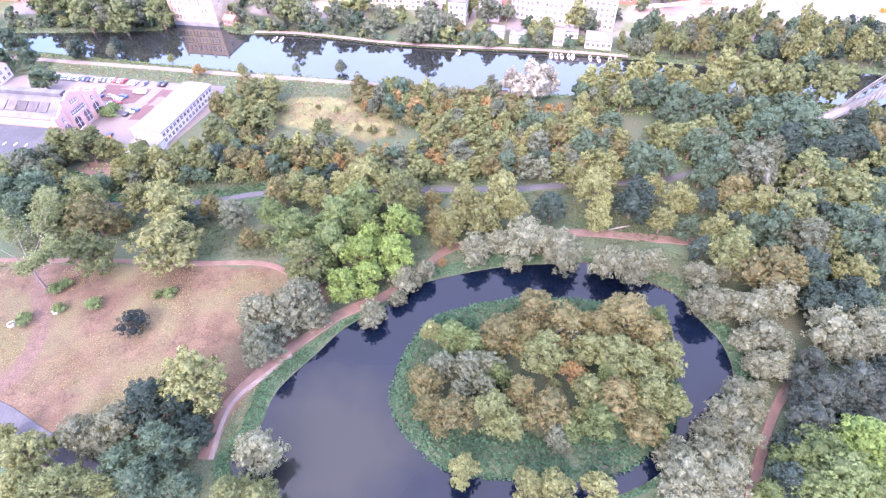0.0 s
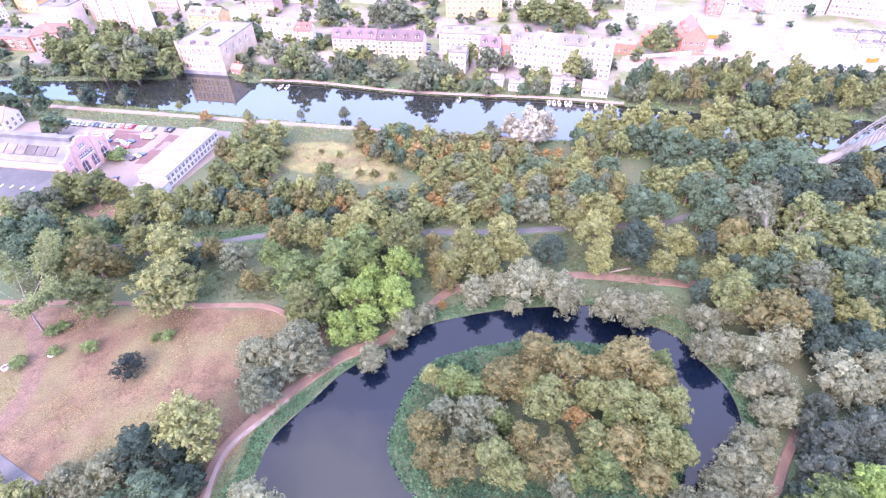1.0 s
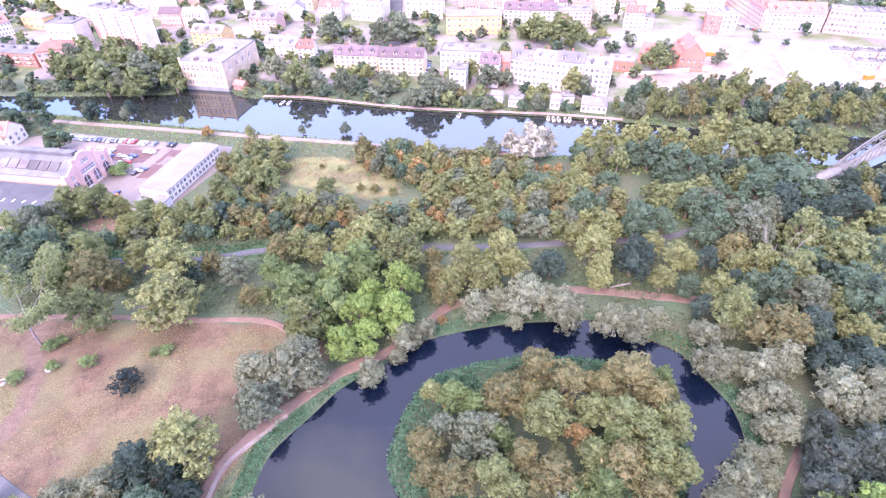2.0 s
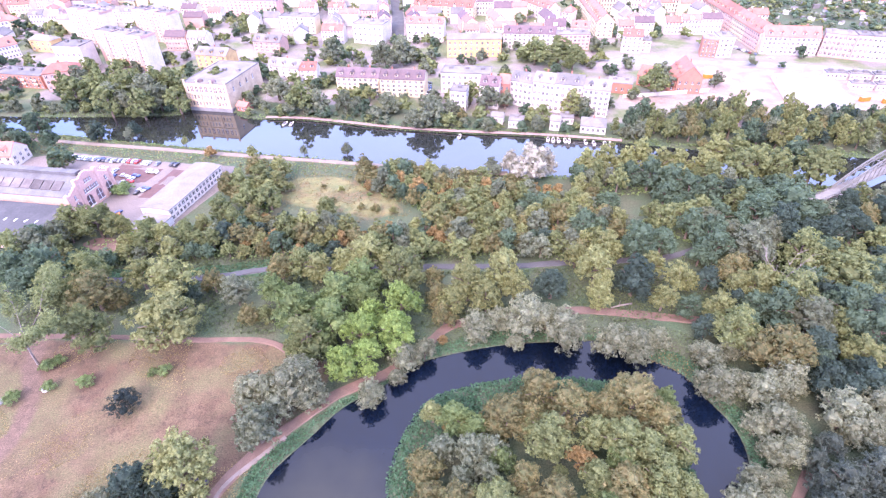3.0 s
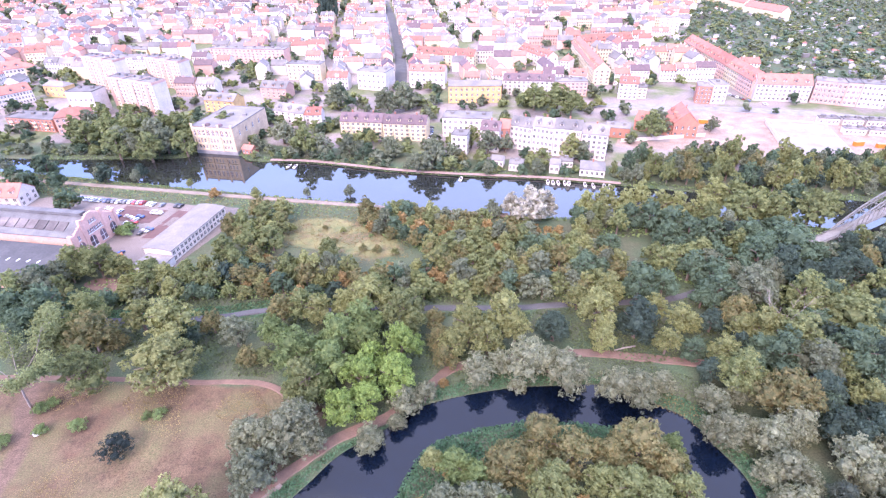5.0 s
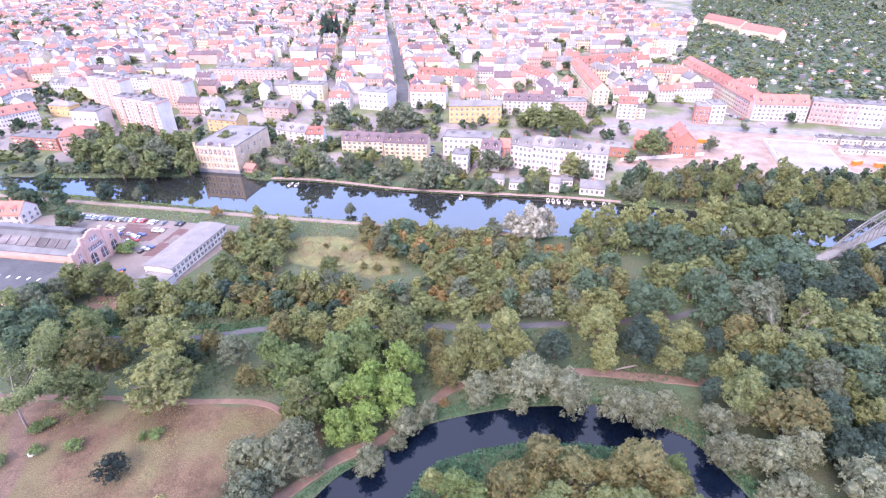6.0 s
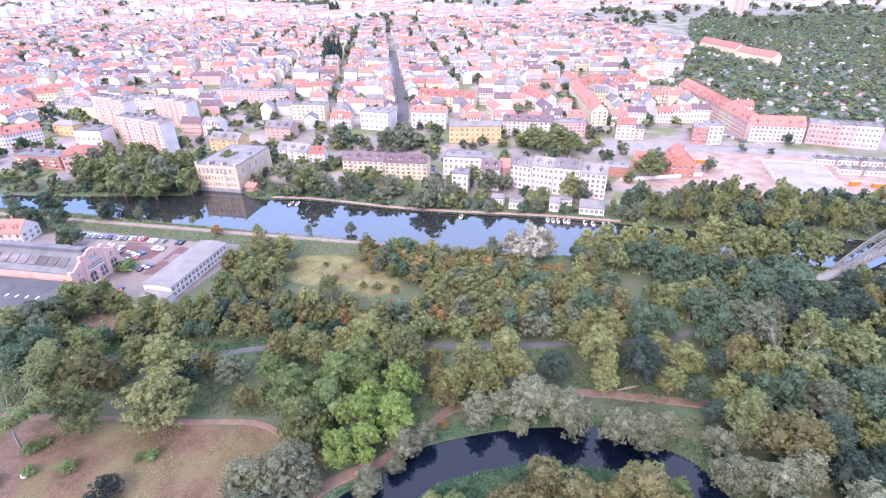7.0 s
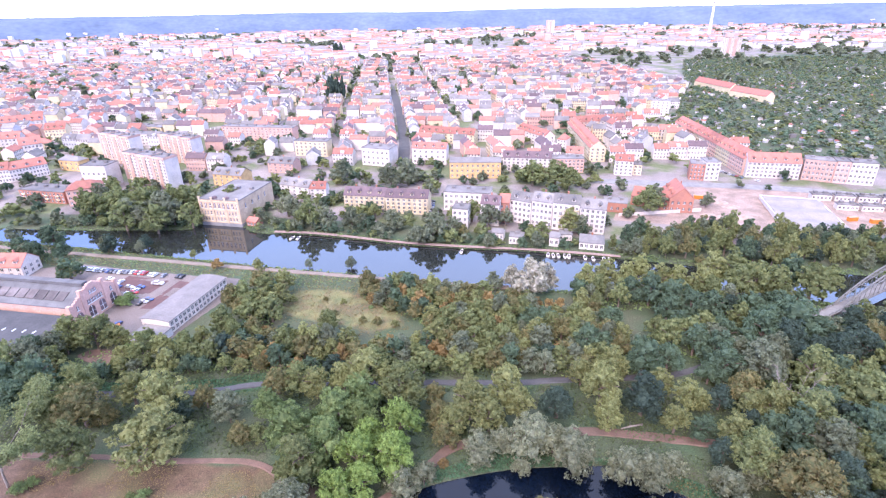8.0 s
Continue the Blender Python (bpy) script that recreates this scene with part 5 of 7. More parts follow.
house((-411.4, 501.4), (-397.0, 512.5), 13, 12.9, "white", "gable", ROOF_RED, 3, 6, "white terraced house with red roof", "terraced house", rise=6)
house((-521.7, 618.3), (-482.3, 637.8), 14, 13.9, "white", "gable", ROOF_RED, 3, 10, "white terraced house with red roof", "terraced house", rise=6)
house((-444.1, 582.8), (-422.4, 585.9), 13, 12.1, "cream", "gable", ROOF_RED, 3, 6, "cream terraced house with red roof", "terraced house", rise=6)
house((-344.3, 456.2), (-321.9, 449.2), 11, 9.5, "yellow", "hip", ROOF_GREY, 2, 4, "small ochre house with grey hipped roof", "house", rise=3)
house((-403.1, 629.1), (-319.9, 596.9), 13, 9.0, "cream", "flat", 0, 2, 14, "long low cream building with flat roof", "low building")
house((448.3, 806.3), (465.0, 739.7), 15, 8.5, "cream", "gable", ROOF_RED, 2, 8, "long cream residential court with red roof", "residential court", glazed=False, rise=6.5)
house((448.9, 925.4), (459.9, 828.7), 15, 8.5, "cream", "gable", ROOF_RED, 2, 8, "long cream residential court with red roof", "residential court", glazed=False, rise=6.5)
house((157.5, 343.0), (153.3, 320.0), 15, 10.0, "brick", "gable", ROOF_RED, 2, 6, "red-brick school building with steep red gable roof", "school", rise=7, side=4)
house((-534.3, 707.3), (-504.4, 750.3), 16, 12.0, "brick", "flat", 0, 3, 14, "long dark-red brick building with flat roof", "school", side=3)
house((-459.6, 549.2), (-436.0, 562.0), 12, 8.0, "white", "hip", ROOF_RED, 2, 5, "white villa with red hipped roof", "villa")
house((-421.6, 531.5), (-408.0, 541.0), 12, 7.0, "cream", "hip", ROOF_RED, 2, 4, "cream villa with red hipped roof", "villa")
house((84.5, 547.7), (104.6, 503.3), 13, 11.0, "white", "gable", ROOF_RED, 3, 9, "white terrace with long red tiled roof", "terrace", rise=5, side=2)
house((-20.7, 543.5), (36.1, 520.0), 13, 10.5, "cream", "gable", ROOF_RED, 3, 11, "cream terrace with red tiled roof", "terrace", rise=5, side=2)
house((141.5, 562.2), (134.8, 448.2), 14, 13.0, "cream", "gable", ROOF_RED, 4, 22, "long cream terrace with red tiled roof running back from the street", "terrace", rise=6, side=3)
house((156.2, 578.5), (215.0, 590.0), 14, 10.0, "salmon", "gable", ROOF_RED, 3, 14, "pinkish terrace with red tiled roof", "terrace", rise=5, side=2)
house((339.1, 844.7), (404.7, 861.5), 15, 12.3, "yellow", "flat", 0, 3, 16, "long yellowish school building with flat roof", "school")
house((800.0, 1500.0), (850.0, 1520.0), 18, 46.0, "white", "flat", 0, 14, 12, "tall white slab tower beyond the gardens", "tower block", side=3)
house((-335.3, 549.1), (-306.8, 546.8), 14, 12.0, "white", "flat", 0, 3, 8, "white block with flat roof", "apartment house")


def taken(x, y, gap):
    """Whether a place lies within gap metres of a house already built."""
    for cx, cy, d, a, b in TAKEN:
        u, v = (x - cx) * d.x + (y - cy) * d.y, -(x - cx) * d.y + (y - cy) * d.x
        if abs(u) < a + gap and abs(v) < b + gap:
            return True
    return False


# the long terrace that runs back from the corner house
for i in range(6):
    house((254.8 - i * 1.6, 552 - i * 25.5), (253.4 - i * 1.6, 527 - i * 25.5), 14, 13.5, "salmon" if i % 2 else "cream", "gable", ROOF_RED, 4, 7, "terraced house in a long row with bright red roof", "terraced house", rise=6)

# ---- old works with car park ----
works = tagged(empty("works_hall", Matrix.Translation((-199, 212, 0)) @ Matrix.Rotation(radians(-11), 4, "Z")), "old brick works hall with stepped gable and glazed roof bands", "works hall")
s = Shape().box(-60, 40, -11, 11, -0.5, 10)
s.add([(40, -11, 10), (40, 11, 10), (40, 0, 15.5)], [(0, 1, 2)]).add([(-60, -11, 10), (-60, 11, 10), (-60, 0, 15.5)], [(0, 2, 1)])
child("wall", s.mesh("wall", WALLS["salmon"]), works)
WORKS_ROOF = material("works_roof", (0.15, 0.142, 0.135), 0.8, second=(0.1, 0.093, 0.09), scale=0.15, detail=2)
slopes = []
for y0, y1, z0, z1 in ((-11.6, 0, 9.75, 15.6), (11.6, 0, 9.75, 15.6)):
    s = Shape().add([(-60.3, y0, z0), (39.6, y0, z0), (39.6, y1, z1), (-60.3, y1, z1), (-60.3, y0, z0 + .35), (39.6, y0, z0 + .35), (39.6, y1, z1 + .35), (-60.3, y1, z1 + .35)], BOX_F)
    slopes.append(child("roof", s.mesh("roof", WORKS_ROOF), works))
child("ridge_lantern", Shape().box(-58, 38, -1.6, 1.6, 15.5, 16.9).mesh("ridge_lantern", WORKS_ROOF), works)
roof = slopes[0]
light = Shape().add([(0, -8.8, 11.75), (4.6, -8.8, 11.75), (4.6, -4.5, 13.9), (0, -4.5, 13.9), (0, -8.8, 11.5), (4.6, -8.8, 11.5), (4.6, -4.5, 13.65), (0, -4.5, 13.65)], BOX_F).mesh("skylight", material("skylight_glass", (0.075, 0.06, 0.055), 0.7, second=(0.16, 0.135, 0.125), scale=0.12, spec=0.15, each=0.4))
for i in range(17):
    child("skylight", light, roof, Matrix.Translation((-54 + 5.2 * i, 0, 0.12)))
gable = Shape().box(40, 41, -13, 13, -0.5, 10.5)
for k in range(9):
    gable.box(40.002 - 0.001 * (k % 2), 40.998 + 0.001 * (k % 2), -12.2 + 1.3 * k, 12.2 - 1.3 * k, 10.5 + 0.72 * k, 11.22 + 0.72 * k)
front = child("gable_front", gable.mesh("gable_front", WALLS["salmon"]), works, label="stepped brick gable front with pilasters")
for y in (-13, -6, 6, 13):
    child("pilaster", Shape().box(39.7, 41.3, y - 0.7, y + 0.7, -0.5, {13: 12, 6: 16}[abs(y)]).mesh("pilaster", WALLS["salmon"]), front)


WORKS_GLASS = material("dusty_works_glass", (0.13, 0.085, 0.085), 0.5, scale=1, each=0.4)


def arched_window(w, h):
    s = Shape()
    n = 8
    pts = [(-w / 2, 0)] + [(w / 2 * math.cos(math.pi - math.pi * i / n), h - w / 2 + w / 2 * math.sin(math.pi * i / n)) for i in range(n + 1)] + [(w / 2, 0)]
    m = len(pts)
    s.add([(x, -0.06, z) for x, z in pts] + [(x, 0.06, z) for x, z in pts], [tuple(range(m))[::-1]] + [(i, (i + 1) % m, m + (i + 1) % m, m + i) for i in range(m)], 1)
    s.box(-0.1, 0.1, -0.14, -0.06, 0, h - 0.05, 0).box(-w / 2, w / 2, -0.14, -0.07, h * 0.45, h * 0.45 + 0.15, 0).box(-w / 2 - 0.15, w / 2 + 0.15, -0.3, 0, -0.2, 0, 0)
    return s.mesh("window", FRAME, WORKS_GLASS)


turn = Matrix.Rotation(radians(90), 4, "Z")
for y in (-9.5, -3, 3, 9.5):
    child("window", arched_window(3.4, 5.2), works, Matrix.Translation((41.05, y, 1.6)) @ turn)
for y in (-9.5, -3.6, -2.2, -0.7, 0.7, 2.2, 3.6, 9.5):
    child("window", arched_window(1.1, 2.2), works, Matrix.Translation((41.05, y, 8.0)) @ turn)
for y in (-1.4, 0, 1.4):
    child("window", arched_window(1.0, 1.8), works, Matrix.Translation((41.05, y, 12.2)) @ turn)

low = tagged(empty("works_shed", Matrix.Translation((-205, 187, 0)) @ Matrix.Rotation(radians(-11), 4, "Z")), "low brick works shed with dark felt roof", "works shed")
child("wall", Shape().box(-60, 43, -13, 11, -0.5, 6.5).mesh("wall", WALLS["salmon"]), low)
s = Shape().add([(-60.4, -13.4, 6.55), (43.4, -13.4, 6.55), (43.4, 10.9, 8.0), (-60.4, 10.9, 8.0), (-60.4, -13.4, 6.9), (43.4, -13.4, 6.9), (43.4, 10.9, 8.3), (-60.4, 10.9, 8.3)], BOX_F)
roof = child("roof", s.mesh("roof", material("dark_felt_roof", (0.058, 0.055, 0.055), 0.85, second=(0.08, 0.075, 0.073), scale=0.12, detail=1.2)), low)
for i in range(8):
    child("roof_light", Shape().box(-0.3, 0.3, -0.9, 0.9, 0, 0.35).mesh("roof_light", FRAME), roof, Matrix.Translation((2 + 5 * i, -1, 7.4)))
for i in range(22):
    child("window", arched_window(1.8, 3.0), low, Matrix.Translation((-57 + 4.6 * i, -13.02, 1.5)))
for i in range(5):
    child("window", arched_window(1.6, 3.0), low, Matrix.Translation((43.02, -10 + 4.5 * i, 1.5)) @ turn)

def old_mill():
    """Three storeys of narrow windows between pilasters, arched above, with a parapet and two small domes."""
    root = house((-157.8, 317.7), (-129.4, 311.2), 42, 16.8, "sand", "flat", 0, 2, 13, "old cream riverside mill with arched upper windows and flat roof", "mill", glazed=False)
    a, h = 14.55, 16.8
    child("plinth", Shape().box(-a - 0.25, a + 0.25, -0.5, 4, -4.2, 1.2).mesh("plinth", CONCRETE), root)
    for z, w, tall in ((2.6, 0.9, 2.3), (6.6, 0.9, 2.5)):
        for i in range(13):
            child("window", window_mesh(w, tall), root, Matrix.Translation((-a + (i + 0.5) * 2 * a / 13, -0.02, z)))
    for i in range(9):
        child("window", arched_window(1.5, 3.6), root, Matrix.Translation((-a + (i + 0.5) * 2 * a / 9, -0.06, 11.2)))
    for x in (-a + 0.7, -a / 3, a / 3, a - 0.7):
        child("pilaster", Shape().box(x - 0.6, x + 0.6, -0.45, -0.005, -0.4, h + 1.6).box(x - 0.75, x + 0.75, -0.6, 0.3, h + 1.6, h + 1.9).mesh("pilaster", WALLS["sand"]), root)
    for z in (5.6, 10.2, 15.6):
        child("cornice", Shape().box(-a - 0.1, a + 0.1, -0.35, -0.01, z, z + 0.4).mesh("cornice", WALLS["cream"]), root)
    for y in (7, 15, 23, 31):
        child("window", arched_window(1.4, 3.0), root, Matrix.Translation((a + 0.06, y, 10.5)) @ Matrix.Rotation(radians(90), 4, "Z"))
    n, rings = 12, 4
    for x in (-4.4, 4.4):
        v = [(x + 1.9 * math.cos(q * math.pi / 2 / rings) * math.cos(2 * math.pi * i / n), 3 + 1.9 * math.cos(q * math.pi / 2 / rings) * math.sin(2 * math.pi * i / n), h + 0.2 + 1.6 * math.sin(q * math.pi / 2 / rings)) for q in range(rings) for i in range(n)] + [(x, 3, h + 1.8)]
        f = [(q * n + i, q * n + (i + 1) % n, (q + 1) * n + (i + 1) % n, (q + 1) * n + i) for q in range(rings - 1) for i in range(n)]
        f += [((rings - 1) * n + i, (rings - 1) * n + (i + 1) % n, rings * n) for i in range(n)]
        part = Shape().add(v, f).mesh("dome", ROOF_DARK, smooth=True)
        child("dome", part, root)


old_mill()
house((-300, 246), (-222, 243), 13, 6.5, "white", "gable", ROOF_RED, 2, 18, "long white building with bright red tiled roof", "long house", rise=5, side=3)

shed = tagged(empty("storage_shed", Matrix.Translation((-119.5, 209, 0)) @ Matrix.Rotation(radians(-13.5), 4, "Z")), "long white shed with curved grey roof and window band", "shed")
s, n = Shape(), 8
arc = [(-7.5 + 15 * i / n, 6.05 + 0.7 * math.sin(math.pi * i / n)) for i in range(n + 1)]
wall = Shape().box(-7, 7, -21, 20, -0.5, 6.0)
wall.add([(x * 0.93, -20.9, z) for x, z in arc], [tuple(range(n + 1))[::-1]]).add([(x * 0.93, 19.9, z) for x, z in arc], [tuple(range(n + 1))])
child("wall", wall.mesh("wall", WALLS["white"]), shed)
k = n + 1
s.add([(x, y, z + up) for up in (0, 0.25) for y in (-21.4, 20.4) for x, z in arc],
      [(i, k + i, k + i + 1, i + 1) for i in range(n)] + [(2 * k + i, 2 * k + i + 1, 3 * k + i + 1, 3 * k + i) for i in range(n)]
      + [(i, i + 1, 2 * k + i + 1, 2 * k + i) for i in range(n)] + [(k + i + 1, k + i, 3 * k + i, 3 * k + i + 1) for i in range(n)]
      + [(0, 2 * k, 3 * k, k), (n, k + n, 3 * k + n, 2 * k + n)])
child("roof", s.mesh("roof", material("light_sheet_roof", (0.2, 0.175, 0.16), 0.85, second=(0.155, 0.138, 0.128), scale=0.15)), shed)
for j in (1.0, 3.6):
    for i in range(15):
        child("window", window_mesh(1.4, 1.6), shed, Matrix.Translation((7.02, -19.4 + 2.7 * i, j)) @ turn)
child("lean_to", Shape().box(-5, 8, -33, -21.1, -0.5, 3.6).box(-5.3, 8.3, -33.3, -21.15, 3.6, 3.9, 1).mesh("lean_to", WALLS["grey"], ROOF_GREY), shed)

SETTS = material("red_setts", (0.125, 0.068, 0.06), 0.9, second=(0.095, 0.054, 0.049), scale=0.4, detail=3)
for k, corners in enumerate((BAYS_A, BAYS_B, BAYS_C)):
    sheet("parking_bays_" + "abc"[k], corners, 0.03, SETTS, "reddish paved parking bays of the yard", "pavement")
PAINT = {k: material(k + "_car_paint", c, 0.3, metal=0.2, spec=0.5) for k, c in {"silver": (0.5, 0.51, 0.53), "grey": (0.2, 0.21, 0.23), "white": (0.75, 0.75, 0.74), "black": (0.03, 0.03, 0.035), "blue": (0.06, 0.1, 0.25), "red": (0.45, 0.04, 0.04), "orange": (0.7, 0.22, 0.03)}.items()}
RUBBER = material("tyre_rubber", (0.03, 0.03, 0.03), 0.9)
RIM = material("wheel_rim", (0.45, 0.45, 0.46), 0.4, metal=0.8)


def car_bodies(paint):
    """Saloon body: lower hull with bonnet and boot, and the cabin that tapers up."""
    s = Shape()
    prof = [(-2.15, 0.35), (-2.2, 0.8), (-2.0, 0.95), (-1.2, 1.0), (1.0, 1.0), (1.95, 0.85), (2.15, 0.65), (2.15, 0.35)]
    n = len(prof)
    s.add([(x, -0.88, z) for x, z in prof] + [(x, 0.88, z) for x, z in prof], [tuple(range(n)), tuple(range(2 * n - 1, n - 1, -1))] + [(i, n + i, n + (i + 1) % n, (i + 1) % n) for i in range(n)])
    hull = s.mesh("body", paint)
    s = Shape().add([(-1.75, -.8, 1.0), (1.0, -.8, 1.0), (1.0, .8, 1.0), (-1.75, .8, 1.0), (-1.2, -.62, 1.42), (0.3, -.62, 1.42), (0.3, .62, 1.42), (-1.2, .62, 1.42)], BOX_F)
    glass = s.mesh("cabin_glass", GLASS)
    top = Shape().box(-1.25, 0.35, -.64, .64, 1.42, 1.47).mesh("roof", paint)
    return hull, glass, top


CAR = {k: car_bodies(m) for k, m in PAINT.items()}
wheel = Shape()
wheel.tube([(0, -0.1, 0), (0, 0.1, 0)], [0.32, 0.32], 12).add([(0.32 * math.cos(a), -0.1, 0.32 * math.sin(a)) for a in [i * math.pi / 6 for i in range(12)]], [tuple(range(12))])
TYRE = wheel.mesh("tyre", RUBBER)
RIM_ME = Shape().box(-0.16, 0.16, -0.12, 0.12, -0.16, 0.16).mesh("rim", RIM)


def park(colour, x, y, angle, stretch=1.0):
    kind = "van" if stretch > 1.2 else "car"
    root = tagged(empty(kind, Matrix.LocRotScale((x, y, 0.02), Euler((0, 0, radians(angle))), (stretch, max(1, stretch * 0.85), stretch))), f"parked {colour} {kind} on the paved yard", kind, "vehicles in the car park")
    for name, me in zip(("body", "cabin_glass", "roof"), CAR[colour]):
        child(name, me, root)
    for wx in (-1.35, 1.35):
        for wy in (-0.82, 0.82):
            w = child("wheel", TYRE, root, Matrix.Translation((wx, wy, 0.32)))
            child("rim", RIM_ME, w)


for colour, x, y in PARKED_ROW:
    park(colour, x, y, 78)
for colour, x, y in PARKED_YARD:
    park(colour, x, y, rng.choice([-14, 76]))
park("white", -146, 232.5, -12, 1.45)
for colour, x, y in STREET_CARS:
    park(colour, x, y, 100)
for colour, x, y in COURT_CARS:
    park(colour, x, y, 5)
park("orange", -146.5, 193, 30, 1.3)

# ---- the iron bridge over the river ----
bridge = tagged(empty("truss_bridge", Matrix.Translation((160.2, 182.5, 0)) @ Matrix.Rotation(math.atan2(24.6, 48.1), 4, "Z")), "pale grey steel arch truss footbridge across the river", "bridge")
DECK = 5.0
child("deck", Shape().box(-14, 150, -2.0, 2.0, DECK - 0.5, DECK).box(-14, 150, -2.2, -2.0, DECK - 0.5, DECK + 0.2).box(-14, 150, 2.0, 2.2, DECK - 0.5, DECK + 0.2).mesh("deck", PLANKING), bridge)
SPAN0, SPAN1, BAYS = 14.0, 112.0, 24


def arch_z(t, lift):
    return DECK + 0.3 + lift * 4 * t * (1 - t)


for y in (-1.9, 1.9):
    top, low, web = Shape(), Shape(), Shape()
    ts = [i / BAYS for i in range(BAYS + 1)]
    xs = [SPAN0 + (SPAN1 - SPAN0) * v for v in ts]
    top.tube([(x, y, arch_z(v, 9.5) + 1.2) for x, v in zip(xs, ts)], [0.3] * len(xs), 4)
    low.tube([(x, y, arch_z(v, 8.0)) for x, v in zip(xs, ts)], [0.24] * len(xs), 4)
    for xa, xb, ta, tb in zip(xs, xs[1:], ts, ts[1:]):
        web.bar((xa, y, arch_z(ta, 8.0)), (xb, y, arch_z(tb, 9.5) + 1.2), 0.22).bar((xb, y, arch_z(tb, 8.0)), (xb, y, arch_z(tb, 9.5) + 1.2), 0.22)
    truss = child("truss", top.mesh("truss", STEEL), bridge)
    child("lower_chord", low.mesh("lower_chord", STEEL), truss)
    child("lattice", web.mesh("lattice", STEEL), truss)
    for i in range(1, BAYS):
        x = SPAN0 + (SPAN1 - SPAN0) * i / BAYS
        child("hanger", Shape().bar((x, y, DECK), (x, y, arch_z(i / BAYS, 8.0)), 0.18).mesh("hanger", STEEL), bridge)
    rail = Shape().bar((-14, y * 1.08, DECK + 1.2), (150, y * 1.08, DECK + 1.2), 0.12).bar((-14, y * 1.08, DECK + 0.7), (150, y * 1.08, DECK + 0.7), 0.08)
    for i in range(66):
        rail.bar((-14 + 2.5 * i, y * 1.08, DECK), (-14 + 2.5 * i, y * 1.08, DECK + 1.2), 0.1)
    child("railing", rail.mesh("railing", STEEL), bridge)
for i in range(4, BAYS - 3, 2):
    x, z = SPAN0 + (SPAN1 - SPAN0) * i / BAYS, arch_z(i / BAYS, 9.5) + 1.2
    child("cross_brace", Shape().bar((x, -1.9, z), (x, 1.9, z), 0.3).mesh("cross_brace", STEEL), bridge)
for x in (-13, 14, 112, 149):
    child("pier", Shape().box(x - 1.4, x + 1.4, -3.2, 3.2, -4, DECK - 0.5).mesh("pier", CONCRETE), bridge)

# ---- yards on the far bank ----
yard = tagged(empty("depot_platform", Matrix.Translation((235, 305, 0)) @ Matrix.Rotation(radians(-17), 4, "Z")), "wide pale concrete depot roof with raised edge", "depot")
child("wall", Shape().box(-18, 17, -31, 34, -0.5, 2.4).mesh("wall", WALLS["white"]), yard)
SHEET_ROOF = material("weathered_sheet_roof", (0.26, 0.225, 0.2), 0.85, second=(0.2, 0.175, 0.158), scale=0.1, detail=1.2)
for i in range(3):
    y0, y1 = -30.7 + 21.46 * i, -30.7 + 21.46 * (i + 1)
    mid = (y0 + y1) / 2
    bay = Shape().add([(x, y, z) for x in (-17.7, 17) for y, z in ((y0, 2.42), (mid, 3.9), (y1, 2.42))], [(0, 3, 4, 1), (1, 4, 5, 2), (0, 1, 2), (5, 4, 3), (0, 2, 5, 3)])
    child("roof_bay", bay.mesh("roof_bay", SHEET_ROOF), yard)
child("parapet", Shape().box(-18.3, -17.7, -31.3, 34.3, 2.4, 3.0).box(17, 17.6, -31.3, 34.3, 2.4, 3.0).box(-17.7, 17, -31.3, -30.7, 2.4, 3.0).box(-17.7, 17, 33.7, 34.3, 2.4, 3.0).mesh("parapet", WALLS["white"]), yard)
for i in range(5):
    house((262 + i * 14, 338 - i * 3.4), (274 + i * 14, 335 - i * 3.4), 6, 4.0, "white", "flat", 0, 1, 5, "low white garage row with dark openings", "garage")
    house((266 + i * 14, 318 - i * 3.4), (278 + i * 14, 315 - i * 3.4), 6, 3.6, "white", "flat", 0, 1, 5, "low white garage row with dark openings", "garage")


def quay(x0, x1):
    pts = [(x, y + 1.4) for x, y in BANK_FAR if x0 < x < x1][::2]
    return ribbon("quay_wall", pts, 2.0, 0.45, material("quay_stone", (0.27, 0.185, 0.15), 0.9, second=(0.21, 0.15, 0.12), scale=0.5, detail=4), "pinkish stone quay edge along the far bank", "quay", 0.05)


quay(-112, 104)
BOAT = Shape()
rings = [(-2.6, 0.75), (-1.0, 0.95), (1.2, 0.85), (2.5, 0.35), (3.1, 0.03)]
for (xa, wa), (xb, wb) in zip(rings, rings[1:]):
    BOAT.add([(xa, -wa * .6, -.2), (xb, -wb * .6, -.2), (xb, wb * .6, -.2), (xa, wa * .6, -.2), (xa, -wa, .6), (xb, -wb, .6), (xb, wb, .6), (xa, wa, .6)], BOX_F)
HULL = BOAT.mesh("hull", WALLS["white"])
CABIN = Shape().add([(-1.2, -.65, .6), (0.9, -.6, .6), (0.9, .6, .6), (-1.2, .65, .6), (-1.1, -.5, 1.35), (0.2, -.5, 1.35), (0.2, .5, 1.35), (-1.1, .5, 1.35)], BOX_F).mesh("cabin", GLASS)
for x, y in ((60.5, 259.5), (63.2, 258.6), (66.0, 258.2), (69.5, 257.4), (71.7, 257.0), (80.2, 254.8), (84.3, 253.2), (90.0, 252.4), (93.0, 251.6), (-92, 291), (-88, 290.5), (12, 266.5)):
    boat = tagged(empty("motorboat", Matrix.LocRotScale((x, y, -0.95), Euler((0, 0, radians(80 + rng.uniform(-8, 8)))), (1, 1, 1))), "white motorboat moored at the quay", "boat", "boats at the quay")
    child("hull", HULL, boat)
    child("cabin", CABIN, boat)

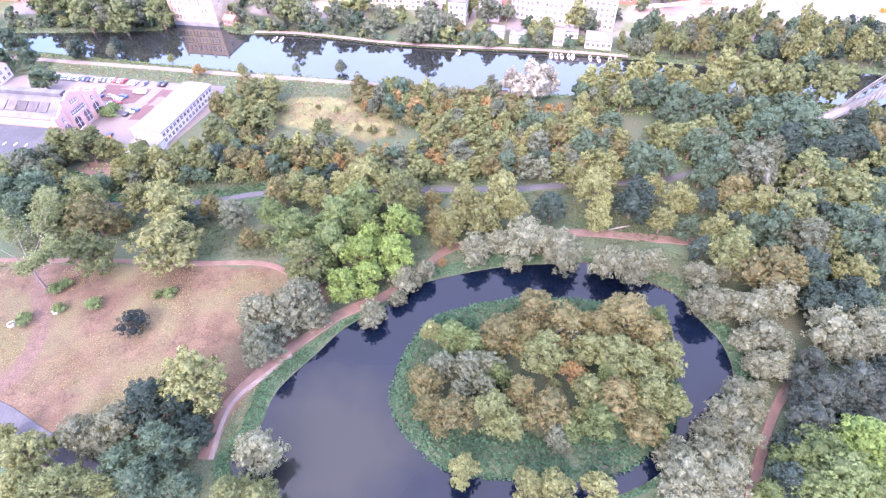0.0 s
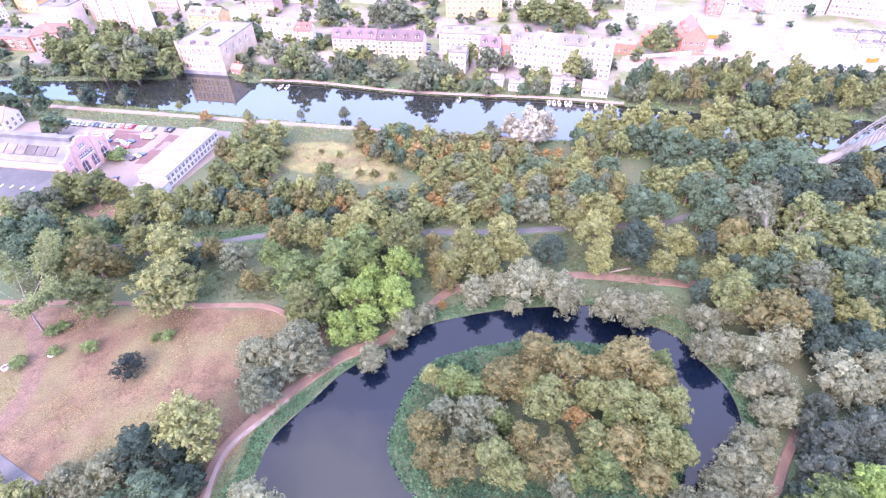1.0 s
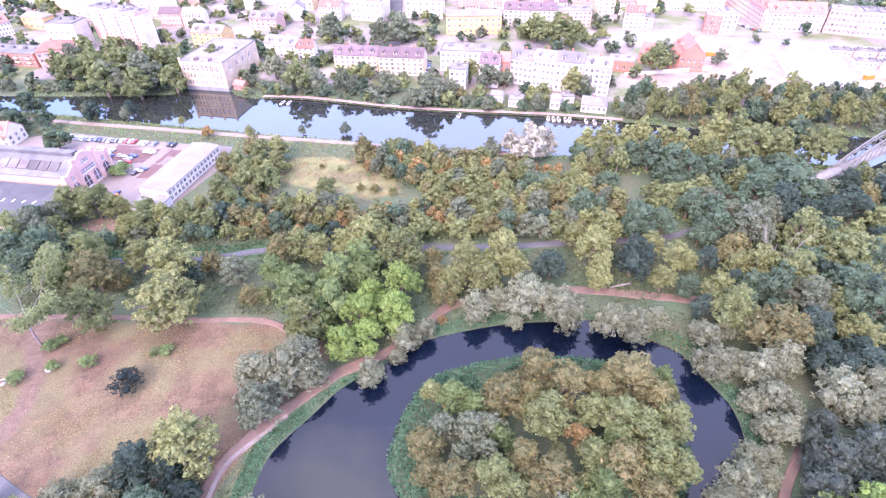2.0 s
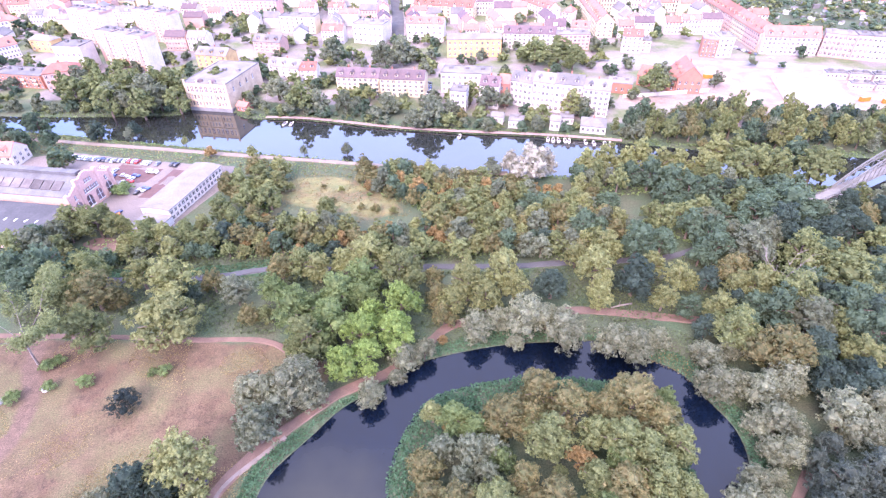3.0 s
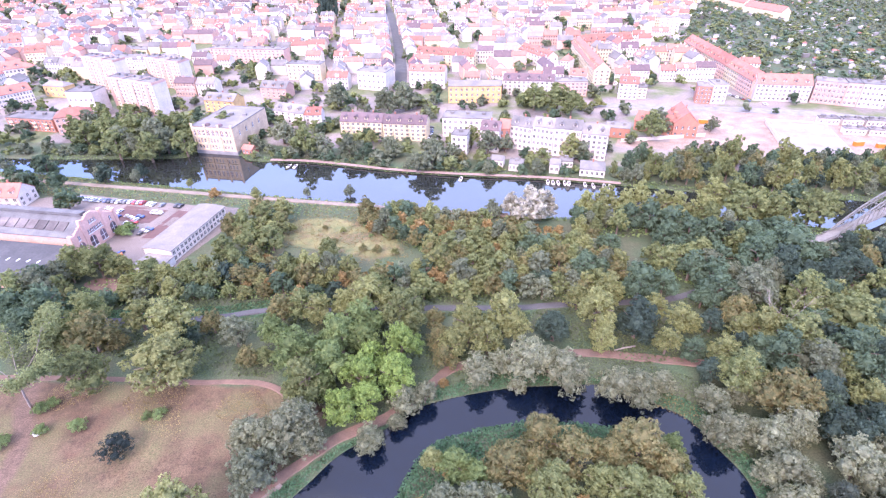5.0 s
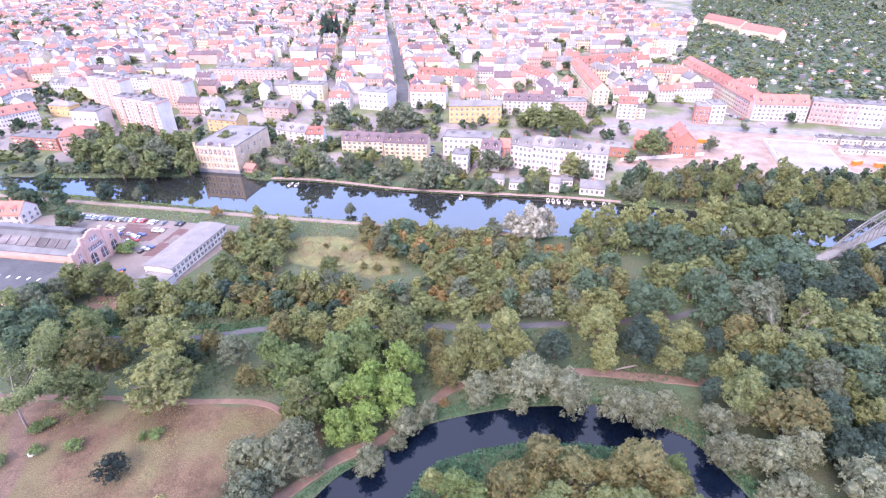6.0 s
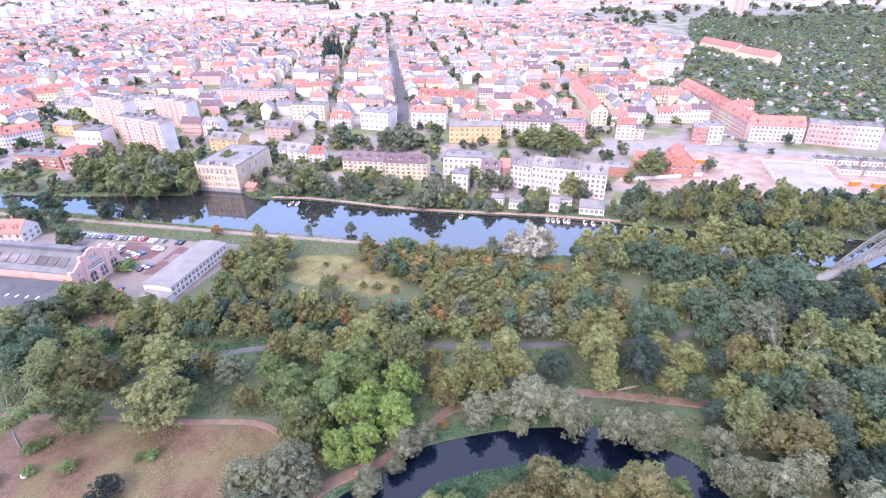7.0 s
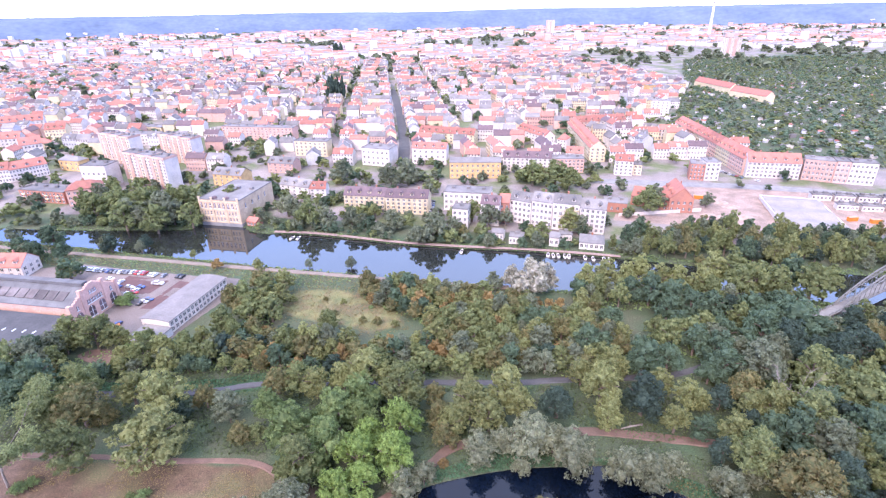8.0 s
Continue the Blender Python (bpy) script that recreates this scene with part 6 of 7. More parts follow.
# ---- town blocks ----
def terrace_variant(i):
    rg = random.Random(50 + i)
    w, d, h, rise = rg.uniform(13, 19), rg.uniform(10, 12), rg.uniform(8.5, 13.5), rg.uniform(3.0, 4.6)
    a, rows = w / 2, int(h / 3.2)
    wall = ("white", "white", "cream", "white", "salmon", "grey", "white", "cream", "white", "salmon")[i % 10]
    roof_mat = (ROOF_RED, ROOF_GREY, ROOF_RED, ROOF_GREY, ROOF_DARK, ROOF_GREY, ROOF_RED)[i % 7]
    s = Shape().box(-a, a, 0, d, -0.5, h).add([(-a, 0, h), (-a, d, h), (-a, d / 2, h + rise)], [(0, 2, 1)]).add([(a, 0, h), (a, d, h), (a, d / 2, h + rise)], [(0, 1, 2)])
    r = Shape()
    for y0, y1 in ((-0.4, d / 2), (d + 0.4, d / 2)):
        z0, z1 = h - rise * 0.8 / d, h + rise
        r.add([(-a, y0, z0), (a, y0, z0), (a, y1, z1), (-a, y1, z1), (-a, y0, z0 + .35), (a, y0, z0 + .35), (a, y1, z1 + .35), (-a, y1, z1 + .35)], BOX_F)
    for k in range(2):
        x = rg.uniform(-a * 0.8, a * 0.8)
        r.box(x - 0.5, x + 0.5, d / 2 - 0.4, d / 2 + 0.4, h + rise - 0.3, h + rise + 1.6, 1)
    if i % 3 == 0:
        r.box(-1.6, 1.6, -0.2, d / 2, h - 0.2, h + 2.2, 1)
    cols = int(w / 2.6)
    front = [(-a + (k + 0.5) * w / cols, (j + 0.35) * h / rows) for j in range(rows) for k in range(cols)]
    full = Shape()
    full.v, full.f, full.s = list(s.v), list(s.f), list(s.s)
    for j in range(rows):
        z = (j + 0.35) * h / rows
        for k in range(cols):
            x = -a + (k + 0.5) * w / cols
            full.add([(x - 0.6, -0.06, z), (x + 0.6, -0.06, z), (x + 0.6, -0.06, z + 1.7), (x - 0.6, -0.06, z + 1.7)], [(0, 1, 2, 3)], 1)
    return w, d, s.mesh("wall", WALLS[wall]), r.mesh("roof", roof_mat, WALLS[wall]), front, full.mesh("wall", WALLS[wall], GLASS)


TOWN_WINDOW = window_mesh(1.2, 1.7)
TERRACES = [terrace_variant(i) for i in range(21)]
LABELS = {ROOF_RED: "plastered town house with red tiled roof in a terrace", ROOF_GREY: "plastered town house with grey roof in a terrace", ROOF_DARK: "plastered town house with dark roof in a terrace"}
FAR = {}
town_houses = [0]


def town_house(x, y, angle):
    """One house of a terrace, its front's middle at x, y; the far ones are gathered."""
    i = int(rng.integers(len(TERRACES)))
    w, d, wall, roof, rows, full = TERRACES[i]
    m = Matrix.Translation((x, y, 0)) @ Matrix.Rotation(angle, 4, "Z")
    if y > 700 or town_houses[0] >= 290:
        FAR.setdefault(i, []).append(m)
        return w
    town_houses[0] += 1
    root = tagged(empty("town_house", m), LABELS[roof.materials[0]], "town house", "terraced town houses")
    near = y < 500
    child("wall", wall if near else full, root)
    child("roof", roof, root)
    if near:
        for wx, wz in rows:
            child("window", TOWN_WINDOW, root, Matrix.Translation((wx, -0.02, wz)))
    return w


def along(p, q):
    """A terrace of houses from p to q, facing to the right of that way."""
    p, q = np.array(p, float), np.array(q, float)
    length = np.linalg.norm(q - p)
    d = (q - p) / length
    angle, s = math.atan2(d[1], d[0]), 0.0
    while s < length - 12:
        w = 15.0
        c = p + d * (s + w / 2)
        back = c + np.array((-d[1], d[0])) * 6
        if taken(back[0], back[1], 10) or inside(GARDENS, back[:1], back[1:])[0] or rng.uniform() < 0.12 or back[1] < 400 or (back[0] < -150 and back[1] < 520 and rng.uniform() < 0.75):
            s += w
            continue
        s += town_house(c[0], c[1], angle) + (0.4 if rng.uniform() < 0.8 else 9)


SLANT = -0.10
for row in range(13):
    y0 = 452 + row * 84
    for col in range(-13, 7):
        x0 = -30 + col * 72 + SLANT * (y0 - 450)
        if abs(x0 + 36) > 0.95 * (y0 + 120):
            continue
        jit = rng.uniform(-5, 5)
        A, B = (x0 + 8, y0 + jit), (x0 + 66, y0 + jit - 8)
        C, D = (x0 + 60, y0 + 64), (x0 + 3, y0 + 70)
        along(A, B), along(C, D)
        if rng.uniform() < 0.75:
            along((B[0], B[1] + 14), (C[0], C[1] - 13))
        if rng.uniform() < 0.75:
            along((D[0], D[1] - 13), (A[0], A[1] + 14))

for i, places in FAR.items():
    w, d, wall, roof, rows, full = TERRACES[i]
    for kind, me in (("walls", full), ("roofs", roof)):
        co = np.array([v.co[:] + (1.0,) for v in me.vertices])
        v = np.vstack([co @ np.array(m).T for m in places])[:, :3]
        fs = [tuple(p.vertices) for p in me.polygons]
        idx = [p.material_index for p in me.polygons]
        faces = [tuple(a + k * len(co) for a in f) for k in range(len(places)) for f in fs]
        big = mesh_of("distant_" + kind, v.tolist(), faces, *me.materials, slots=idx * len(places))
        tagged(new("distant_" + kind, big), f"far town {kind} of terraced houses in many rows", "distant houses", kind="stuff")


def tall_chimney(x, y, h):
    root = tagged(empty("chimney_stack", Matrix.Translation((x, y, 0))), "very tall pale concrete chimney far across the town", "chimney")
    child("shaft", Shape().tube([(0, 0, -1), (0, 0, h * 0.5), (0, 0, h)], [7.5, 5.5, 4.2], 14).mesh("shaft", WALLS["grey"], smooth=True), root)
    child("crown_ring", Shape().tube([(0, 0, h - 4), (0, 0, h + 0.6)], [4.7, 4.7], 14).mesh("crown_ring", CONCRETE, smooth=True), root)


tall_chimney(1154, 2330, 142.0)
house((582, 2943), (625, 2934), 24, 74.0, "white", "flat", 0, 20, 12, "tall white slab tower far across the town", "tower block")


# the far town, out to the hills
def far_town():
    mats = [WALLS["white"], WALLS["salmon"], WALLS["cream"], ROOF_RED, ROOF_GREY, WALLS["grey"]]
    s = Shape()
    n = 0
    while n < 3800:
        y = 1500 + 2700 * rng.uniform() ** 1.5
        x = rng.uniform(-0.95, 0.95) * (y + 150)
        if x > 380 and y < 1700 or noise.noise((x * 0.0025, y * 0.0025, 8)) < -0.12:
            continue
        n += 1
        big = 1 + (y > 2000) * 0.6
        w, d, h = rng.uniform(14, 46) * big, rng.uniform(10, 15) * big, rng.uniform(8, 17)
        if rng.uniform() < 0.03:
            w, d, h = 24, 15, rng.uniform(26, 42)
        # many grey walls: distance haze is put into the wall colour
        wall, roof = int(rng.choice([0, 1, 2, 5], p=[0.36, 0.16, 0.1, 0.38])), 3 + int(rng.uniform() < 0.6)
        s.box(x - w / 2, x + w / 2, y, y + d, -0.5, h, wall)
        if h < 20:
            s.add([(x - w / 2 - .4, y - .4, h), (x + w / 2 + .4, y - .4, h), (x + w / 2, y + d / 2, h + 4), (x - w / 2, y + d / 2, h + 4), (x + w / 2 + .4, y + d + .4, h), (x - w / 2 - .4, y + d + .4, h)], [(0, 1, 2, 3), (3, 2, 4, 5), (1, 4, 2), (5, 0, 3)], roof)
    return tagged(new("distant_town", s.mesh("distant_town", *mats)), "distant town of pale houses with red and grey roofs", "distant town", kind="stuff")


far_town()

# ---- gathered greenery ----
def greenery(name, label, places, kind, cards, size=0.6):
    """Many small trees or clumps gathered in one object: x, y, radius, height."""
    rg = np.random.default_rng(len(places) + 17)
    V, F, k = [], [], 0
    forms = []
    for j in range(5):
        P, N, lobes, clumps = crown_cloud(kind, rg, cards)
        v, f = leaf_cards(P, N, size * (1500 / max(cards, 60)) ** 0.45 * 0.8, rg)
        few = lobes[-3:] if cards > 60 else lobes[-2:]
        core = np.vstack([ICO_V * q * 0.9 + o for o, q in few])
        cf = np.vstack([ICO_F + len(ICO_V) * i for i in range(len(few))])
        forms.append((v, f, core, cf))
    for x, y, r, h in places:
        v, f, core, cf = forms[int(rg.integers(5))]
        a = rg.uniform(0, 6.28)
        rot = np.array([[math.cos(a), -math.sin(a), 0], [math.sin(a), math.cos(a), 0], [0, 0, 1]]) * (r / 5, r / 5, h / (5 * RATIO[kind]))
        for q, g in ((v, f), (core, cf)):
            V.append(q @ rot.T + (x, y, 0))
            F += (g + k).tolist()
            k += len(q)
    return tagged(new(name, mesh_of(name, np.vstack(V).tolist(), F, LEAF[kind])), label, "trees", kind="stuff")


def spots(n, test, xr, yr, size, ratio):
    out = []
    while len(out) < n:
        x, y = rng.uniform(*xr), rng.uniform(*yr)
        if test(x, y):
            r = rng.uniform(*size)
            out.append((x, y, r, r * ratio))
    return out


def in_town(x, y):
    return abs(x) < 0.95 * (y + 60) and y > 385 - 0.17 * x and not taken(x, y, 3) and not inside(GARDENS, np.array([x]), np.array([y]))[0] and noise.noise((x * 0.012, y * 0.012, 4)) > -0.12 and abs(x + 33 + 0.1 * (y - 445)) > 12


def in_gardens(x, y):
    return not taken(x, y, 6) and inside(GARDENS, np.array([x]), np.array([y]))[0] and x < 0.95 * (y + 60)


# olive and grey share the town: haze is put into the leaf colour
for kind, n in (("green", 130), ("olive", 130), ("grey", 120)):
    greenery("town_trees", "leafy trees in town courtyards and streets", spots(n * 6, in_town, (-900, 330), (350, 1400), (2.8, 5.6), 1.8), kind, 32)
    greenery("garden_trees", "small trees and hedges of allotment gardens", spots(n * 15, in_gardens, (230, 1300), (390, 1420), (2.6, 5.2), 1.35), kind, 10)


def near_town(x, y):
    return wet(np.array([x]), np.array([y]))[0] < -5 and y > 268 - 0.17 * x and y < (540 if x < -150 else 455) and not taken(x, y, 2.0) and noise.noise((x * 0.02, y * 0.02, 4)) > -0.32 and x < 130


# paler kinds between the houses too, with haze in the leaf colour
for kind, n in (("green", 115), ("olive", 150), ("grey", 120), ("yellow", 50)):
    greenery("riverside_trees", "leafy trees between the riverside houses", spots(n, near_town, (-430, 130), (270, 540), (2.6, 5.2), 1.8), kind, 150)


def on_far_bank(x, y):
    w = wet(np.array([x]), np.array([y]))[0]
    return -13 < w < -2.5 and y > 262 - 0.17 * x and not taken(x, y, 1.5) and noise.noise((x * 0.05, y * 0.05, 2)) > -0.3


for kind, n in (("green", 60), ("grey", 50), ("olive", 40)):
    greenery("bank_shrubs", "leafy shrubs and young trees on the far river bank", spots(n, on_far_bank, (-340, 110), (240, 350), (1.3, 3.2), 1.8), kind, 130)


def far_green(x, y):
    return abs(x) < 0.95 * (y + 60) and noise.noise((x * 0.006, y * 0.004, 14)) > 0.02


# grey leaves here have the far haze put into their colour
greenery("distant_trees", "dark belts of trees in the far town", spots(2800, far_green, (-3800, 3800), (900, 4000), (5, 12), 1.5), "grey", 14, 1.2)



def tree_line(pts, gap, size, ratio):
    """Places along a line, a little uneven."""
    line = curve_through(pts, step=gap)
    return [(x + rng.uniform(-2, 2), y + rng.uniform(-3, 3), r, r * ratio) for (x, y), r in zip(line, rng.uniform(*size, len(line))) if not taken(x, y, 1)]


for pts in ([(-90, 860), (-99, 942), (-140, 1285), (-262, 1800)], [(-24, 520), (-34, 654), (-52, 900)], [(54, 600), (43, 775), (26, 1046)], [(246, 683), (323, 959), (414, 1251)]):
    greenery("street_trees", "row of dark leafy trees along a town street", tree_line(pts, 11, (3.0, 4.6), 2.2), "green", 60)
for pts in ([(-165, 806), (-142, 801)], [(-330, 1762), (-305, 1757)]):
    greenery("tall_poplars", "group of tall dark poplars rising over the roofs", [(x, y, 5.0, 40.0) for x, y, _, _ in tree_line(pts, 6, (4, 5), 2)], "oak", 90)

HUT_WALL = Shape().box(-2.2, 2.2, -1.6, 1.6, -0.2, 2.4).mesh("wall", WALLS["grey"])
HUT_ROOF = [Shape().add([(-2.5, -1.9, 2.3), (2.5, -1.9, 2.3), (2.5, 0, 3.4), (-2.5, 0, 3.4), (2.5, 1.9, 2.3), (-2.5, 1.9, 2.3)], [(0, 1, 2, 3), (3, 2, 4, 5), (0, 3, 5), (1, 4, 2), (0, 5, 4, 1)]).mesh("roof", m) for m in (ROOF_GREY, ROOF_RED, CONCRETE, WALLS["white"])]
for x, y, r, h in spots(230, in_gardens, (240, 900), (395, 1000), (0.8, 1.3), 1):
    hut = tagged(empty("garden_hut", Matrix.LocRotScale((x, y, 0), Euler((0, 0, rng.uniform(0, 3.1))), (r, r, r))), "small allotment garden hut among hedges", "hut", "allotment huts")
    child("wall", HUT_WALL, hut)
    child("roof", HUT_ROOF[int(rng.integers(4))], hut)


sheds = Shape()
for x, y, r, h in spots(500, in_gardens, (240, 1300), (395, 1400), (0.8, 1.6), 1):
    sheds.box(x - 2 * r, x + 2 * r, y - 1.5, y + 1.5, -0.1, 2.3 * r, int(rng.integers(3)))
tagged(new("garden_sheds", sheds.mesh("garden_sheds", WALLS["white"], ROOF_GREY, CONCRETE)), "many tiny pale sheds and glasshouses in the gardens", "sheds", kind="stuff")


def undergrowth(name, label, test, n, xr, yr, kind, size, lift):
    """Low leafy growth in tufts, where the test allows it."""
    rg = np.random.default_rng(n)
    x, y = rg.uniform(*xr, n * 8), rg.uniform(*yr, n * 8)
    ok = np.flatnonzero(test(x, y))[:n]
    x, y = x[ok], y[ok]
    w = wet(x, y)
    z = -0.45 * np.clip(w + 2.5, 0, 3.3) + rg.uniform(0.0, 1.0, len(x)) ** 1.5 * lift * np.array([0.6 + noise.noise((a * 0.15, b * 0.15, 6)) for a, b in zip(x, y)])
    up = np.tile((0.0, 0.0, 0.9), (len(x), 1)) + rg.normal(0, 0.25, (len(x), 3))
    v, f = leaf_cards(np.stack([x, y, np.maximum(z, -0.95)], 1), up, size, rg)
    return tagged(new(name, mesh_of(name, v.tolist(), f.tolist(), LEAF[kind])), label, "undergrowth", kind="stuff")


def on_isle(x, y):
    d = signed(ISLE_LINE, x, y)
    return (d > -0.6) & (d < 11)


def on_bank(x, y):
    d = signed(POND_LINE, x, y)
    return (d < -0.5) & (d > -4.0 - 2 * np.sin(x * 0.11)) & (distance(np.array(PATH_POND), x, y, False) > 2.4)


def in_woods(x, y):
    hit = np.zeros(x.shape, bool)
    for p in (WOOD_A, WOOD_B, WOOD_C, WOOD_D, WOOD_F):
        hit |= inside(np.array(p), x, y)
    return hit & (wet(x, y) < -2)


def on_river_bank(x, y):
    w = signed(RIVER_LINE, x, y)
    return (w < 0.5) & (w > -5) & (distance(np.array(TOWPATH), x, y, False) > 3)


def on_clearing(x, y):
    return signed(CLEARING_LINE, x, y) > -4


def on_meadow(x, y):
    return (signed(MEADOW_LINE, x, y) > -3) & (np.sin(x * 0.21 + 2 * np.sin(y * 0.13)) + np.sin(y * 0.17 + x * 0.05) > 0.5)


undergrowth("dry_grass", "tall dry grass tufts on the clearing", on_clearing, 3500, (-85, 10), (178, 226), "hay", 0.3, 0.6)
undergrowth("meadow_tufts", "straw-coloured grass tufts on the dry meadow", on_meadow, 16000, (-175, -30), (50, 122), "hay", 0.16, 0.2)
def in_park(x, y):
    d = np.minimum(distance(np.array(PATH_A), x, y, False), distance(np.array(PATH_C), x, y, False))
    return (d > 2.5) & (wet(x, y) < -4) & (y > 118 + np.maximum(0, x) * 0.02) & (y < 160) & (np.sin(x * 0.13 + np.sin(y * 0.3)) + np.sin(y * 0.21 + x * 0.07) > -0.6)


def on_ring(x, y):
    d = signed(POND_LINE, x, y)
    return (d < -3) & (d > -16) & (distance(np.array(PATH_POND), x, y, False) > 2.2) & (distance(np.array(PATH_R), x, y, False) > 2.2) & ((x > -20) | (y < 60))


undergrowth("ring_growth", "rough grass and low scrub behind the pond willows", on_ring, 12000, (-70, 100), (20, 130), "grass", 0.34, 0.8)
def on_strip(x, y):
    d = distance(np.array(TOWPATH), x, y, False)
    return (d > 1.8) & (d < 15) & (signed(RIVER_LINE, x, y) < -1) & (signed(CARPARK_LINE, x, y) < -1)


undergrowth("strip_grass", "rough dry grass between towpath and car park", on_strip, 7000, (-300, 40), (205, 310), "hay", 0.35, 0.5)
undergrowth("strip_scrub", "low green scrub along the towpath", on_strip, 2600, (-300, 40), (205, 310), "bush", 0.5, 0.9)
def on_verge(x, y):
    d = distance(np.array(PATH_C), x, y, False)
    return (d > 1.6) & (d < 6.5) & (y > 149 + 0.01 * x) & (x < -45) & (x > -160)


undergrowth("verge_grass", "fresh green grass verge along the asphalt path", on_verge, 9000, (-165, -40), (145, 165), "reed", 0.3, 0.5)
def at_reed_bed(x, y):
    d = signed(POND_LINE, x, y)
    return (d > -5) & (d < 0.3) & ((x - 70.9) ** 2 + (y - 102.0) ** 2 < 60)


undergrowth("pale_reeds", "pale dry reeds standing at the water's edge", at_reed_bed, 300, (61, 81), (92, 112), "hay", 0.26, 1.8)
undergrowth("park_growth", "rough green grass and scrub between the park paths", in_park, 24000, (-180, 130), (116, 162), "grass", 0.4, 1.4)
undergrowth("reeds", "fresh green reeds and nettles round the island", on_isle, 17000, (-20, 66), (38, 102), "reed", 0.4, 1.6)
undergrowth("bank_grass", "green waterside growth along the pond", on_bank, 24000, (-62, 86), (34, 120), "reed", 0.32, 0.9)
undergrowth("wood_floor", "tangled green undergrowth between the trees", in_woods, 16000, (-180, 215), (75, 230), "bush", 0.7, 1.6)
undergrowth("river_growth", "green growth on the river banks", on_river_bank, 12000, (-260, 260), (180, 350), "bush", 0.6, 1.4)


# ---- single finds on the meadow ----
def bare_tree(name, label, x, y, h, spread, seed, leaves=0, lean=0.0, wood=DEADWOOD):
    """A forked tree with open limbs and twigs, bare or thinly leaved."""
    rg = random.Random(seed)
    root = tagged(empty(name, Matrix.Translation((x, y, 0))), label, "tree")
    s, tips = Shape(), []
    top = Vector((lean * h, 0, h * 0.45))
    s.tube([(0, 0, -0.4), (lean * h * 0.3, 0, h * 0.2), top], [0.4, 0.32, 0.2], 8)
    for i in range(7):
        a = i * 0.9 + rg.uniform(-.3, .3)
        p = Vector((lean * h, 0, 0)) * rg.uniform(0.6, 1) + Vector((0, 0, h * rg.uniform(0.3, 0.45)))
        q = p + Vector((math.cos(a), math.sin(a), 0)) * spread * rg.uniform(0.35, 0.6) + Vector((0, 0, h * 0.25))
        r = q + Vector((math.cos(a), math.sin(a), 0)) * spread * rg.uniform(0.2, 0.4) + Vector((0, 0, h * rg.uniform(0.1, 0.3)))
        s.tube([p, q, r], [0.15, 0.09, 0.03], 5)
        for k in range(5):
            b = a + rg.uniform(-1.2, 1.2)
            e = q.lerp(r, rg.uniform(0, 0.9))
            tip = e + Vector((math.cos(b), math.sin(b), rg.uniform(0.2, 1.0))) * spread * rg.uniform(0.2, 0.4)
            s.tube([e, tip], [0.07, 0.02], 4)
            tips += [e.lerp(tip, f) for f in (0.4, 0.7, 1.0)]
    child("trunk", s.mesh("trunk", wood, smooth=True), root)
    if leaves:
        ng = np.random.default_rng(seed)
        c = np.array([tips[int(ng.integers(len(tips)))][:] for _ in range(leaves)]) + ng.normal(0, 1.0, (leaves, 3))
        v, f = leaf_cards(c, np.tile((0, -0.3, 0.9), (leaves, 1)), 0.34, ng)
        child("crown", mesh_of("crown", v.tolist(), f.tolist(), SPARSE), root)
    return root


def site_wall(p, q):
    p, q = Vector((*p, 0)), Vector((*q, 0))
    w = (q - p).length
    root = tagged(empty("site_wall", Matrix.Translation(p) @ Matrix.Rotation(math.atan2(q.y - p.y, q.x - p.x), 4, "Z")), "long low white wall of the building site", "wall")
    n = int(w / 5)
    panel = Shape().box(0.05, w / n - 0.05, -0.15, 0.15, -0.3, 2.2).box(0, w / n, -0.22, 0.22, 2.2, 2.35).mesh("panel", WALLS["white"])
    for i in range(n):
        child("panel", panel, root, Matrix.Translation((i * w / n, 0, 0)))


SAND = material("bare_sand", (0.36, 0.26, 0.2), 0.95, second=(0.27, 0.19, 0.145), scale=0.5, detail=4, bump=0.5)


def sand_heap(x, y, r):
    """A slumped heap with an uneven ridge."""
    n, rings = 18, 6
    v = [(0, 0, 0.42 * r)]
    for k in range(1, rings + 1):
        for i in range(n):
            a, f = 2 * math.pi * i / n, k / rings
            g = 1 + 0.25 * noise.noise((math.cos(a) + x, math.sin(a) + y, f))
            v.append((r * 1.5 * f * g * math.cos(a), r * f * g * math.sin(a), 0.42 * r * (1 - f) ** 0.9 * (1 + 0.3 * noise.noise((3 * math.cos(a) * f, 3 * math.sin(a) * f, x))) - 0.05))
    fs = [(0, 1 + i, 1 + (i + 1) % n) for i in range(n)]
    fs += [(1 + k * n + i, 1 + (k + 1) * n + i, 1 + (k + 1) * n + (i + 1) % n, 1 + k * n + (i + 1) % n) for k in range(rings - 1) for i in range(n)]
    heap = tagged(empty("sand_heap", Matrix.Translation((x, y, 0))), "heap of pale sand on the building site", "sand heap", "sand heaps of the building site")
    child("sand", mesh_of("sand", v, fs, SAND, smooth=True), heap)


def site_container(x, y, colour):
    root = tagged(empty("site_container", Matrix.Translation((x, y, 0)) @ Matrix.Rotation(rng.uniform(-0.4, 0.4), 4, "Z")), f"{colour} steel site container on sandy ground", "container", "containers of the building site")
    body = Shape().box(-3, 3, -1.2, 1.2, 0.1, 2.6)
    child("body", body.mesh("body", PAINT[colour]), root)
    child("door", Shape().box(3, 3.06, -1.1, 1.1, 0.2, 2.5).box(3.06, 3.12, -0.05, 0.05, 0.3, 2.4).mesh("door", PAINT[colour]), root)


